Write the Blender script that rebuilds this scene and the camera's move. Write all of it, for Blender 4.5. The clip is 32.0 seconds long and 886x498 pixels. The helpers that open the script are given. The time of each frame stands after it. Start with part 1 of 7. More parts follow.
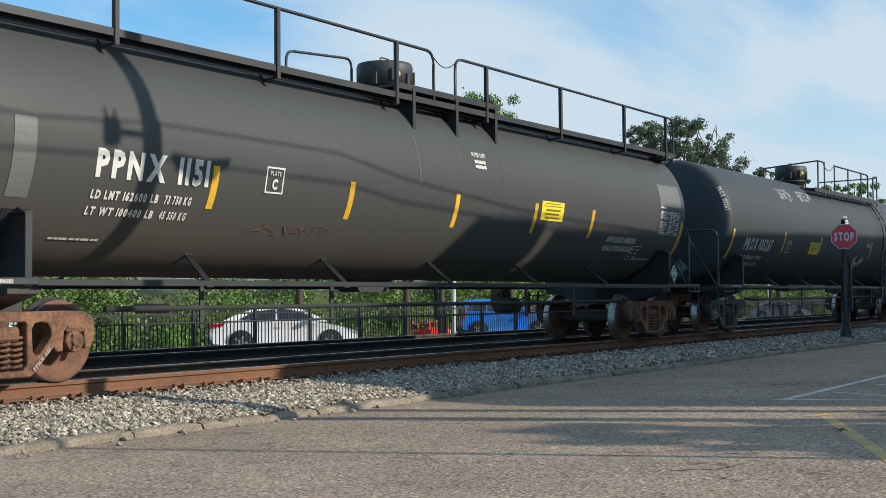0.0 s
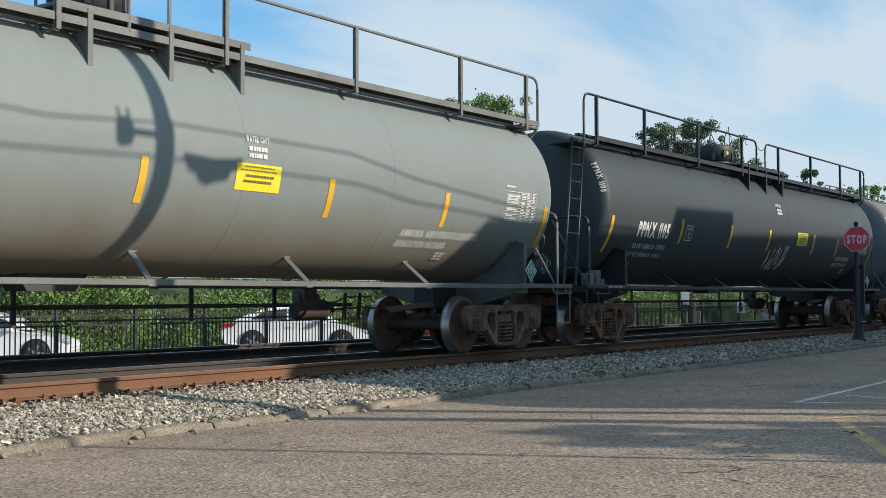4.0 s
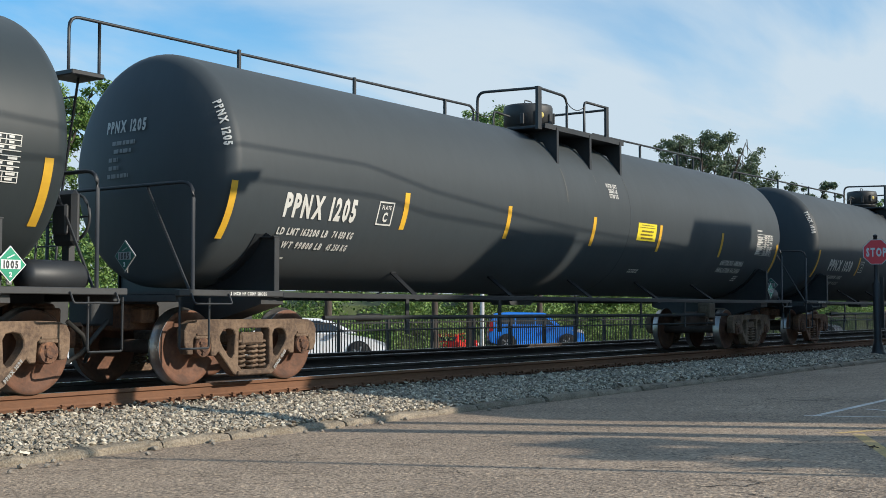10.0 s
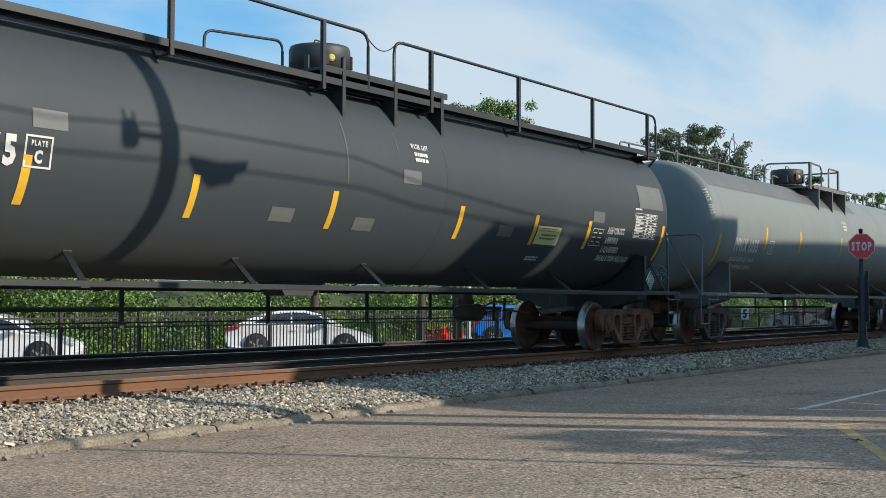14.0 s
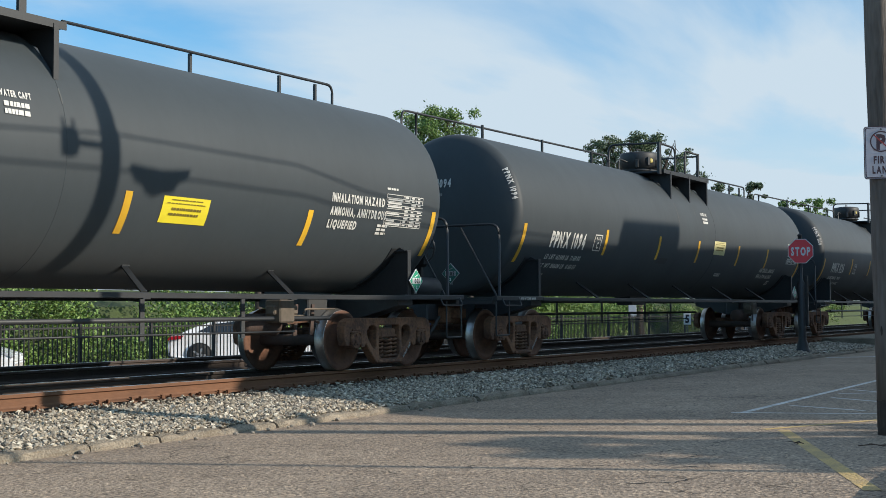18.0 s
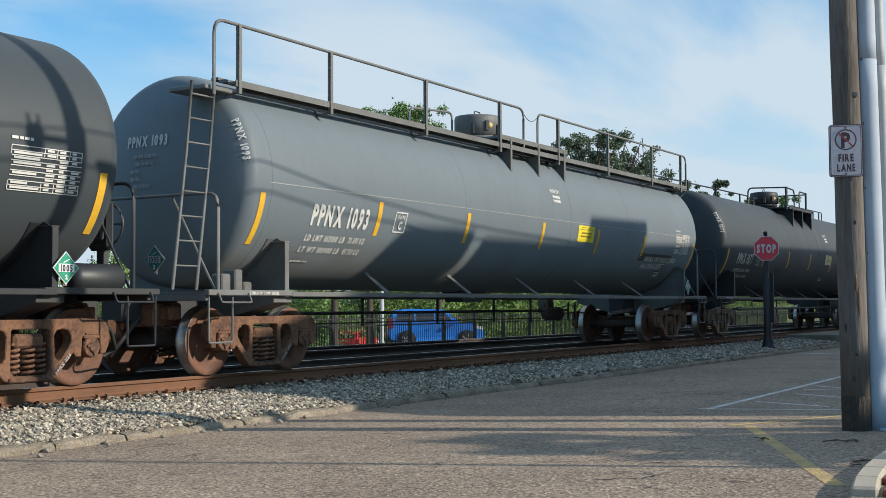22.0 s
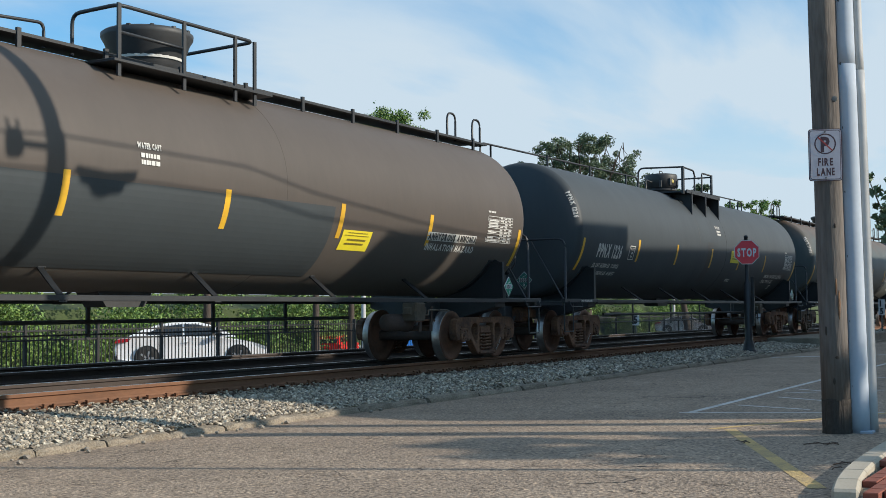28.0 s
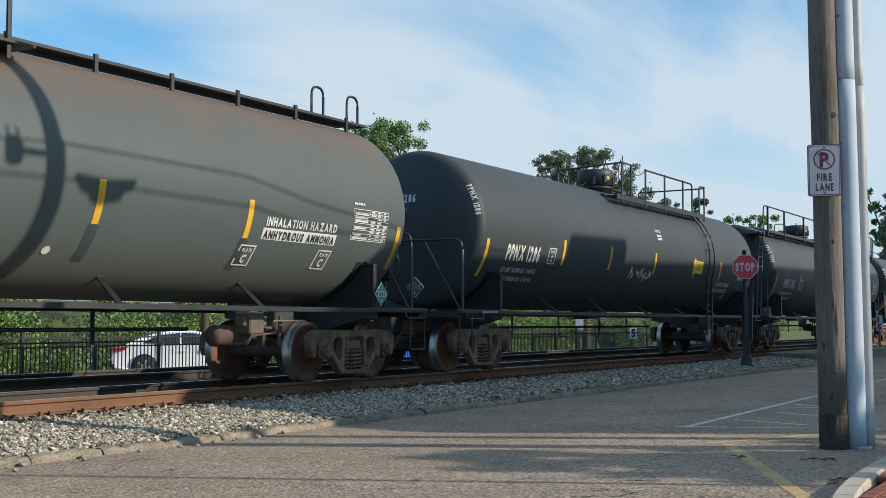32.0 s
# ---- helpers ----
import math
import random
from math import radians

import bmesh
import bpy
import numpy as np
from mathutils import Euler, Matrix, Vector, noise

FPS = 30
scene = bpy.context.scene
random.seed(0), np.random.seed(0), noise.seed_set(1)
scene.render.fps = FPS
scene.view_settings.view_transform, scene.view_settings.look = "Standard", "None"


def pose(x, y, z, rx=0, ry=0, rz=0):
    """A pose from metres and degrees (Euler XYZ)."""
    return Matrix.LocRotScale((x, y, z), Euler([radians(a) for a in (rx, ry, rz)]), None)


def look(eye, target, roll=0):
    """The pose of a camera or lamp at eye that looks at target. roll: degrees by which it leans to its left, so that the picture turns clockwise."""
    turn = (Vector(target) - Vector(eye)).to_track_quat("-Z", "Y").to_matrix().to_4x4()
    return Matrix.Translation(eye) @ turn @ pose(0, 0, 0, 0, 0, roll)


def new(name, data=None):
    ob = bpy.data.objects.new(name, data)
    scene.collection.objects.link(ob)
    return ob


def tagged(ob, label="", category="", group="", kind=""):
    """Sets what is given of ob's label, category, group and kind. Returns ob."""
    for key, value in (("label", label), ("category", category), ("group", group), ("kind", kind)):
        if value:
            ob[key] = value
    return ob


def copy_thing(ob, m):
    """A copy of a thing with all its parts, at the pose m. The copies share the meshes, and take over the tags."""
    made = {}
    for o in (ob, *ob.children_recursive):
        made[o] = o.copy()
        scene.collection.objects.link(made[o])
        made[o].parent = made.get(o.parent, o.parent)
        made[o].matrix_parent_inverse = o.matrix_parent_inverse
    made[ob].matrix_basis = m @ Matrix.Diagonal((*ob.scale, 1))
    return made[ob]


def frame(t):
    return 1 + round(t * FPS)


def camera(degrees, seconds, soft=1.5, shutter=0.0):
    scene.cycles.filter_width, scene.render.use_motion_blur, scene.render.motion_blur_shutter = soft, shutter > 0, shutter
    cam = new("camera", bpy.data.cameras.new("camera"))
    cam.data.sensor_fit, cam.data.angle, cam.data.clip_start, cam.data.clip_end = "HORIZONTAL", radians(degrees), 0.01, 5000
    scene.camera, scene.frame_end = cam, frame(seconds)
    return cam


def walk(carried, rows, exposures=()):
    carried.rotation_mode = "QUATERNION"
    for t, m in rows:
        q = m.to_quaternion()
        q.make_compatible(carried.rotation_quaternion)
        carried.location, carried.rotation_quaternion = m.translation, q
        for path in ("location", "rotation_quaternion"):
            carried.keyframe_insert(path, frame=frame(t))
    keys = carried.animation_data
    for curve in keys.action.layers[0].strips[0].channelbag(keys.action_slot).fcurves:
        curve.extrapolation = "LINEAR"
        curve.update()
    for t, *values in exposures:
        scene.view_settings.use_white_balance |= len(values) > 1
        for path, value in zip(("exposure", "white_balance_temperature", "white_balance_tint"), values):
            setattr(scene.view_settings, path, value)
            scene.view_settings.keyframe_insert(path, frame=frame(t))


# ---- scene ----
EYE = 1.2
cam = camera(39.56, 32.0, soft=0.55)
# seconds, heading, pitch, roll of a camera that turns on the spot
PATH = [
    (0.0, -55.888, 2.230, -0.467),
    (0.5, -56.038, 2.282, -0.575),
    (1.0, -56.124, 2.277, -0.574),
    (1.5, -56.116, 2.279, -0.647),
    (2.0, -56.174, 2.211, -0.575),
    (2.5, -56.133, 2.211, -0.434),
    (3.0, -55.889, 2.218, -0.322),
    (3.5, -55.614, 2.239, -0.233),
    (5.5, -54.660, 2.448, 0.064),
    (6.0, -54.515, 2.533, 0.184),
    (6.5, -54.600, 2.580, 0.108),
    (7.0, -54.575, 2.576, 0.062),
    (7.5, -54.622, 2.578, 0.021),
    (8.0, -54.634, 2.570, -0.053),
    (8.5, -54.651, 2.541, -0.091),
    (9.0, -54.670, 2.596, -0.003),
    (9.5, -54.660, 2.658, 0.079),
    (10.0, -54.547, 2.824, -0.004),
    (10.5, -54.437, 2.909, 0.136),
    (11.0, -54.329, 3.039, 0.248),
    (11.5, -54.267, 3.126, 0.340),
    (12.0, -54.344, 3.201, 0.241),
    (12.5, -54.640, 3.002, 0.198),
    (13.0, -54.833, 2.934, 0.192),
    (13.5, -54.972, 2.789, 0.195),
    (14.0, -55.159, 2.476, 0.182),
    (14.5, -55.691, 2.095, 0.126),
    (15.0, -56.539, 2.050, 0.012),
    (15.5, -57.050, 2.166, -0.064),
    (17.5, -57.662, 2.726, -0.264),
    (18.0, -57.740, 2.821, -0.290),
    (18.5, -57.994, 2.833, -0.361),
    (19.0, -58.150, 2.882, -0.428),
    (19.5, -58.273, 2.990, -0.458),
    (20.0, -58.448, 2.994, -0.446),
    (20.5, -58.672, 2.874, -0.388),
    (21.0, -58.904, 2.762, -0.355),
    (21.5, -59.078, 2.695, -0.309),
    (22.0, -59.221, 2.674, -0.317),
    (22.5, -59.342, 2.737, -0.367),
    (23.0, -59.432, 2.753, -0.453),
    (23.5, -59.595, 2.810, -0.527),
    (24.0, -59.704, 2.796, -0.608),
    (24.5, -59.742, 2.785, -0.653),
    (25.0, -59.812, 2.801, -0.763),
    (25.5, -59.837, 2.940, -0.792),
    (27.5, -59.994, 2.833, -0.593),
    (28.0, -60.076, 2.882, -0.497),
    (28.5, -60.153, 3.037, -0.474),
    (29.0, -60.174, 3.035, -0.310),
    (29.5, -60.268, 3.089, -0.272),
    (30.0, -60.375, 3.134, -0.222),
    (30.5, -60.476, 3.167, -0.222),
    (31.0, -60.479, 3.146, -0.156),
    (31.5, -60.372, 3.233, -0.041),
    (32.0, -60.150, 3.413, 0.095),
]
walk(cam, [(t, pose(0, 0, EYE, 90, 0, yaw) @ pose(0, 0, 0, pitch) @ pose(0, 0, 0, 0, 0, roll)) for t, yaw, pitch, roll in PATH],
     exposures=[(0.0, 0.0), (32.0, 0.0)])

# ---------------------------------------------------------------- world and sun
SUN_EL, SUN_DIR = 24.0, (-0.285, 0.9585)
sun_az = math.atan2(-SUN_DIR[1], -SUN_DIR[0])
world = bpy.data.worlds.new("world")
scene.world = world
world.use_nodes = True
wn = world.node_tree
wn.nodes.clear()
sky = wn.nodes.new("ShaderNodeTexSky")
sky.sky_type, sky.sun_disc = "NISHITA", False
sky.sun_elevation, sky.sun_rotation = radians(SUN_EL), math.pi / 2 - sun_az
sky.air_density, sky.dust_density, sky.ozone_density = 1.0, 0.6, 2.2
wtc = wn.nodes.new("ShaderNodeTexCoord")
wsep = wn.nodes.new("ShaderNodeSeparateXYZ")
wn.links.new(wtc.outputs["Generated"], wsep.inputs[0])


def wmath(op, a, b=None, c=None):
    n = wn.nodes.new("ShaderNodeMath")
    n.operation = op
    for i, v in enumerate((a, b, c)):
        if v is None:
            continue
        if isinstance(v, (int, float)):
            n.inputs[i].default_value = v
        else:
            wn.links.new(v, n.inputs[i])
    return n.outputs[0]


wz = wmath("ADD", wmath("MAXIMUM", wsep.outputs[2], 0.0), 0.16)
wcomb = wn.nodes.new("ShaderNodeCombineXYZ")
wn.links.new(wmath("DIVIDE", wsep.outputs[0], wz), wcomb.inputs[0])
wn.links.new(wmath("DIVIDE", wsep.outputs[1], wz), wcomb.inputs[1])
wmap = wn.nodes.new("ShaderNodeMapping")
wmap.inputs["Location"].default_value = (3.1, 0.4, 0.0)
wmap.inputs["Rotation"].default_value = (0, 0, radians(-35))
wmap.inputs["Scale"].default_value = (0.62, 1.05, 1.0)
wn.links.new(wcomb.outputs[0], wmap.inputs[0])
wnoise = wn.nodes.new("ShaderNodeTexNoise")
wnoise.inputs["Scale"].default_value, wnoise.inputs["Detail"].default_value = 0.85, 9.0
wnoise.inputs["Roughness"].default_value, wnoise.inputs["Distortion"].default_value = 0.52, 0.35
wn.links.new(wmap.outputs[0], wnoise.inputs["Vector"])
wramp = wn.nodes.new("ShaderNodeMapRange")
wramp.interpolation_type = "SMOOTHSTEP"
wramp.inputs["From Min"].default_value, wramp.inputs["From Max"].default_value = 0.39, 0.57
wn.links.new(wnoise.outputs["Fac"], wramp.inputs["Value"])
whaze = wn.nodes.new("ShaderNodeMapRange")
whaze.interpolation_type = "SMOOTHSTEP"
whaze.inputs["From Min"].default_value, whaze.inputs["From Max"].default_value = 0.26, 0.085
whaze.inputs["To Max"].default_value = 0.80
wn.links.new(wsep.outputs[2], whaze.inputs["Value"])
whigh = wn.nodes.new("ShaderNodeMapRange")
whigh.interpolation_type = "SMOOTHSTEP"
whigh.inputs["From Min"].default_value, whigh.inputs["From Max"].default_value = 0.36, 0.70
whigh.inputs["To Min"].default_value, whigh.inputs["To Max"].default_value = 0.0, 0.25
wn.links.new(wsep.outputs[2], whigh.inputs["Value"])
# the cloud sheet thins out towards the open blue sky down the line
wthin = wn.nodes.new("ShaderNodeMapRange")
wthin.interpolation_type = "SMOOTHSTEP"
wthin.inputs["From Min"].default_value, wthin.inputs["From Max"].default_value = -0.75, 0.55
wthin.inputs["To Min"].default_value = 0.30
wn.links.new(wsep.outputs[0], wthin.inputs["Value"])
wlow = wmath("MULTIPLY", wmath("ADD", wmath("MULTIPLY", wramp.outputs[0], 0.85), whaze.outputs[0]), wthin.outputs[0])
wfac = wmath("MINIMUM", wmath("MAXIMUM", wlow, whigh.outputs[0]), 0.97)
wsky = wn.nodes.new("ShaderNodeMix")
wsky.data_type, wsky.blend_type = "RGBA", "MULTIPLY"
wsky.inputs["Factor"].default_value = 1.0
wn.links.new(sky.outputs[0], wsky.inputs["A"])
wsky.inputs["B"].default_value = (0.70, 1.50, 1.84, 1)
wmix = wn.nodes.new("ShaderNodeMix")
wmix.data_type = "RGBA"
wn.links.new(wfac, wmix.inputs["Factor"])
wn.links.new(wsky.outputs["Result"], wmix.inputs["A"])
wmix.inputs["B"].default_value = (6.15, 7.35, 8.35, 1)
bg = wn.nodes.new("ShaderNodeBackground")
bg.inputs["Strength"].default_value = 0.1
wout = wn.nodes.new("ShaderNodeOutputWorld")
wn.links.new(wmix.outputs["Result"], bg.inputs[0])
wn.links.new(bg.outputs[0], wout.inputs[0])
sun = new("sun", bpy.data.lights.new("sun", "SUN"))
sun.data.energy, sun.data.angle, sun.data.color = 5.0, radians(0.53), (1.0, 0.915, 0.785)
sun.matrix_world = look((0, 0, 40), (SUN_DIR[0] * 10, SUN_DIR[1] * 10, 40 - 10 * math.tan(radians(SUN_EL))))


# ---------------------------------------------------------------- materials
def surface(name, base, other=None, scale=3.0, fine=40.0, rough=0.7, metal=0.0, bump=0.0, mix=1.0, coord="Object", stretch=(1, 1, 1), spread=0.25, vary=0.0, coat=0.0, grain=0.5, wide=1.0, depth=0.02):
    """A painted or raw surface: two colours mixed by a broad and a fine noise, with relief."""
    m = bpy.data.materials.new(name)
    m.use_nodes = True
    nt = m.node_tree
    b = nt.nodes["Principled BSDF"]
    b.inputs["Metallic"].default_value = metal
    b.inputs["Coat Weight"].default_value = coat
    tc = nt.nodes.new("ShaderNodeTexCoord")
    mp = nt.nodes.new("ShaderNodeMapping")
    mp.inputs["Scale"].default_value = stretch
    nt.links.new(tc.outputs[coord], mp.inputs[0])
    other = other or tuple(c * 0.75 for c in base)
    n1 = nt.nodes.new("ShaderNodeTexNoise")
    n1.inputs["Scale"].default_value, n1.inputs["Detail"].default_value = scale, 5.0
    n2 = nt.nodes.new("ShaderNodeTexNoise")
    n2.inputs["Scale"].default_value, n2.inputs["Detail"].default_value = fine, 3.0
    for n in (n1, n2):
        nt.links.new(mp.outputs[0], n.inputs["Vector"])
    add = nt.nodes.new("ShaderNodeMath")
    add.operation = "MULTIPLY_ADD"
    nt.links.new(n2.outputs["Fac"], add.inputs[0])
    add.inputs[1].default_value = grain
    broad = nt.nodes.new("ShaderNodeMath")
    broad.operation = "MULTIPLY"
    broad.inputs[1].default_value = wide
    nt.links.new(n1.outputs["Fac"], broad.inputs[0])
    nt.links.new(broad.outputs[0], add.inputs[2])
    centre = 0.5 * (grain + wide)
    rp = nt.nodes.new("ShaderNodeMapRange")
    rp.inputs["From Min"].default_value, rp.inputs["From Max"].default_value = centre - spread, centre + spread
    rp.inputs["To Max"].default_value = mix
    nt.links.new(add.outputs[0], rp.inputs["Value"])
    cm = nt.nodes.new("ShaderNodeMix")
    cm.data_type = "RGBA"
    nt.links.new(rp.outputs[0], cm.inputs["Factor"])
    cm.inputs["A"].default_value, cm.inputs["B"].default_value = (*base, 1), (*other, 1)
    out = cm.outputs["Result"]
    if vary:
        oi = nt.nodes.new("ShaderNodeObjectInfo")
        hv = nt.nodes.new("ShaderNodeHueSaturation")
        vr = nt.nodes.new("ShaderNodeMapRange")
        vr.inputs["To Min"].default_value, vr.inputs["To Max"].default_value = 1 - vary, 1 + vary
        nt.links.new(oi.outputs["Random"], vr.inputs["Value"])
        nt.links.new(vr.outputs[0], hv.inputs["Value"])
        nt.links.new(out, hv.inputs["Color"])
        out = hv.outputs[0]
    nt.links.new(out, b.inputs["Base Color"])
    rr = nt.nodes.new("ShaderNodeMapRange")
    rr.inputs["To Min"].default_value, rr.inputs["To Max"].default_value = max(0.05, rough - 0.1), min(1, rough + 0.1)
    nt.links.new(n1.outputs["Fac"], rr.inputs["Value"])
    nt.links.new(rr.outputs[0], b.inputs["Roughness"])
    if bump:
        bp = nt.nodes.new("ShaderNodeBump")
        bp.inputs["Strength"].default_value, bp.inputs["Distance"].default_value = min(1, bump), depth
        nt.links.new(n2.outputs["Fac"], bp.inputs["Height"])
        nt.links.new(bp.outputs[0], b.inputs["Normal"])
    return m


def islands(name, colours, rough=0.9, fine=30.0):
    """Loose pieces joined in one mesh: each island takes its own shade."""
    m = surface(name, colours[0], rough=rough, fine=fine)
    nt = m.node_tree
    b = nt.nodes["Principled BSDF"]
    g = nt.nodes.new("ShaderNodeNewGeometry")
    r = nt.nodes.new("ShaderNodeValToRGB")
    r.color_ramp.interpolation = "LINEAR"
    el = r.color_ramp.elements
    el[0].position, el[0].color = 0.0, (*colours[0], 1)
    el[1].position, el[1].color = 1.0, (*colours[-1], 1)
    for i, c in enumerate(colours[1:-1]):
        e = el.new((i + 1) / (len(colours) - 1))
        e.color = (*c, 1)
    nt.links.new(g.outputs["Random Per Island"], r.inputs[0])
    nt.links.new(r.outputs[0], b.inputs["Base Color"])
    return m


def tank_paint(name, base, other, dirt, low, high, rough=0.58, rust=0.0):
    """Satin tank paint: vertical streaks, splashed dirt low on the shell and rust stains on the crown."""
    m = surface(name, base, other, scale=0.7, fine=9.0, rough=rough, mix=0.8, spread=0.35, stretch=(1, 1, 0.35))
    m.node_tree.nodes["Principled BSDF"].inputs["Specular IOR Level"].default_value = 0.38
    m.node_tree.nodes["Principled BSDF"].inputs["Diffuse Roughness"].default_value = 0.6
    nt = m.node_tree
    b = nt.nodes["Principled BSDF"]
    col = b.inputs["Base Color"].links[0].from_socket
    tc = nt.nodes.new("ShaderNodeTexCoord")
    sp = nt.nodes.new("ShaderNodeSeparateXYZ")
    nt.links.new(tc.outputs["Object"], sp.inputs[0])
    nz = nt.nodes.new("ShaderNodeTexNoise")
    nz.inputs["Scale"].default_value, nz.inputs["Detail"].default_value = 1.6, 6.0
    mp = nt.nodes.new("ShaderNodeMapping")
    mp.inputs["Scale"].default_value = (1, 1, 0.25)
    nt.links.new(tc.outputs["Object"], mp.inputs[0])
    nt.links.new(mp.outputs[0], nz.inputs["Vector"])

    def blend(col, lo, hi, amount, tint, noise_gain):
        s = nt.nodes.new("ShaderNodeMath")
        s.operation = "MULTIPLY_ADD"
        nt.links.new(nz.outputs["Fac"], s.inputs[0])
        s.inputs[1].default_value = noise_gain
        nt.links.new(sp.outputs[2], s.inputs[2])
        r = nt.nodes.new("ShaderNodeMapRange")
        r.interpolation_type = "SMOOTHSTEP"
        r.inputs["From Min"].default_value, r.inputs["From Max"].default_value = lo, hi
        r.inputs["To Max"].default_value = amount
        nt.links.new(s.outputs[0], r.inputs["Value"])
        x = nt.nodes.new("ShaderNodeMix")
        x.data_type = "RGBA"
        nt.links.new(r.outputs[0], x.inputs["Factor"])
        nt.links.new(col, x.inputs["A"])
        x.inputs["B"].default_value = (*tint, 1)
        return x.outputs["Result"]

    wave = nt.nodes.new("ShaderNodeBump")
    wave.inputs["Strength"].default_value, wave.inputs["Distance"].default_value = 0.35, 0.02
    nt.links.new(nz.outputs["Fac"], wave.inputs["Height"])
    nt.links.new(wave.outputs[0], b.inputs["Normal"])
    col = blend(col, 1.5 + high, 1.0, low, dirt, -0.6)
    if rust:
        col = blend(col, 3.55, 4.5, rust, (0.19, 0.095, 0.05), 0.9)
    nt.links.new(col, b.inputs["Base Color"])
    return m


def asphalt():
    """Worn asphalt: stone flecks, broad stains and a web of hairline cracks in tired patches."""
    m = surface("asphalt", (0.171, 0.129, 0.095), (0.478, 0.367, 0.268), scale=0.55, fine=34.0, rough=0.97, bump=1.0, spread=0.24, grain=0.8, wide=0.4, depth=0.016)
    nt = m.node_tree
    b = nt.nodes["Principled BSDF"]
    tc = nt.nodes.new("ShaderNodeTexCoord")

    def node(kind, **values):
        n = nt.nodes.new(kind)
        for k, v in values.items():
            n.inputs[k].default_value = v
        return n

    def tint(fac, socket, colour):
        x = nt.nodes.new("ShaderNodeMix")
        x.data_type, x.blend_type = "RGBA", "MULTIPLY"
        nt.links.new(fac, x.inputs["Factor"])
        nt.links.new(socket, x.inputs["A"])
        x.inputs["B"].default_value = (*colour, 1)
        return x.outputs["Result"]

    def ramp(socket, lo, hi, top=1.0):
        r = node("ShaderNodeMapRange", **{"From Min": lo, "From Max": hi, "To Max": top})
        nt.links.new(socket, r.inputs["Value"])
        return r.outputs[0]
    col = b.inputs["Base Color"].links[0].from_socket
    # aggregate: single dark and pale stones
    v = node("ShaderNodeTexVoronoi", Scale=42.0)
    nt.links.new(tc.outputs["Object"], v.inputs["Vector"])
    sep = nt.nodes.new("ShaderNodeSeparateColor")
    nt.links.new(v.outputs["Color"], sep.inputs[0])
    col = tint(ramp(sep.outputs[0], 0.66, 0.86, 0.9), col, (0.48, 0.47, 0.46))
    col = tint(ramp(sep.outputs[1], 0.78, 0.92), col, (1.55, 1.5, 1.42))
    # oil and tyre stains
    n = node("ShaderNodeTexNoise", Scale=2.6, Detail=6.0, Roughness=0.68)
    nt.links.new(tc.outputs["Object"], n.inputs["Vector"])
    col = tint(ramp(n.outputs["Fac"], 0.52, 0.70, 0.75), col, (0.66, 0.65, 0.64))
    # hairline cracks
    warp = node("ShaderNodeTexNoise", Scale=3.0, Detail=4.0)
    nt.links.new(tc.outputs["Object"], warp.inputs["Vector"])
    mixv = nt.nodes.new("ShaderNodeMix")
    mixv.data_type, mixv.blend_type = "RGBA", "LINEAR_LIGHT"
    mixv.inputs["Factor"].default_value = 0.16
    nt.links.new(tc.outputs["Object"], mixv.inputs["A"])
    nt.links.new(warp.outputs["Color"], mixv.inputs["B"])
    e = node("ShaderNodeTexVoronoi", Scale=2.3)
    e.feature = "DISTANCE_TO_EDGE"
    nt.links.new(mixv.outputs["Result"], e.inputs["Vector"])
    line = ramp(e.outputs["Distance"], 0.020, 0.004)
    tired = node("ShaderNodeTexNoise", Scale=0.42, Detail=2.0)
    nt.links.new(tc.outputs["Object"], tired.inputs["Vector"])
    both = nt.nodes.new("ShaderNodeMath")
    both.operation = "MULTIPLY"
    nt.links.new(line, both.inputs[0])
    nt.links.new(ramp(tired.outputs["Fac"], 0.50, 0.60, 0.9), both.inputs[1])
    col = tint(both.outputs[0], col, (0.25, 0.24, 0.23))
    nt.links.new(col, b.inputs["Base Color"])
    return m


ASPHALT = asphalt()
CONCRETE = surface("concrete", (0.36, 0.30, 0.225), (0.16, 0.13, 0.095), scale=2.2, fine=48.0, rough=0.95, bump=1.0, vary=0.12, spread=0.22, grain=0.9, wide=0.7)
EARTH = surface("earth", (0.12, 0.10, 0.08), (0.2, 0.18, 0.15), scale=0.8, fine=18.0, rough=0.95, bump=0.6)
STONES = islands("ballast_stone", [(0.11, 0.095, 0.075), (0.54, 0.46, 0.35), (0.27, 0.235, 0.185), (0.15, 0.12, 0.09), (0.72, 0.64, 0.51), (0.20, 0.185, 0.16), (0.47, 0.38, 0.27), (0.14, 0.13, 0.11)])
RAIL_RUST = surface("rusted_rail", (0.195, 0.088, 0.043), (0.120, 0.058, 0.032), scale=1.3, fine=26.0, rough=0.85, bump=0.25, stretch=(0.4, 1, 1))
# rail colour darkened to carry the train's shade
RAIL_SHADE = surface("shaded_rail", (0.065, 0.047, 0.038), (0.045, 0.034, 0.029), scale=1.3, fine=26.0, rough=0.8, bump=0.25)
RAIL_TOP = surface("worn_rail_head", (0.55, 0.53, 0.51), (0.42, 0.38, 0.35), scale=2.0, fine=60.0, rough=0.28, metal=1.0)
TIE_WOOD = surface("creosoted_wood", (0.075, 0.048, 0.034), (0.12, 0.072, 0.048), scale=3.0, fine=30.0, rough=0.9, bump=0.5, stretch=(1, 0.2, 1), vary=0.2)
TRUCK_RUST = surface("rusty_cast_steel", (0.225, 0.108, 0.058), (0.085, 0.046, 0.032), scale=3.2, fine=26.0, rough=0.9, bump=0.5, vary=0.20, spread=0.20, grain=0.7)
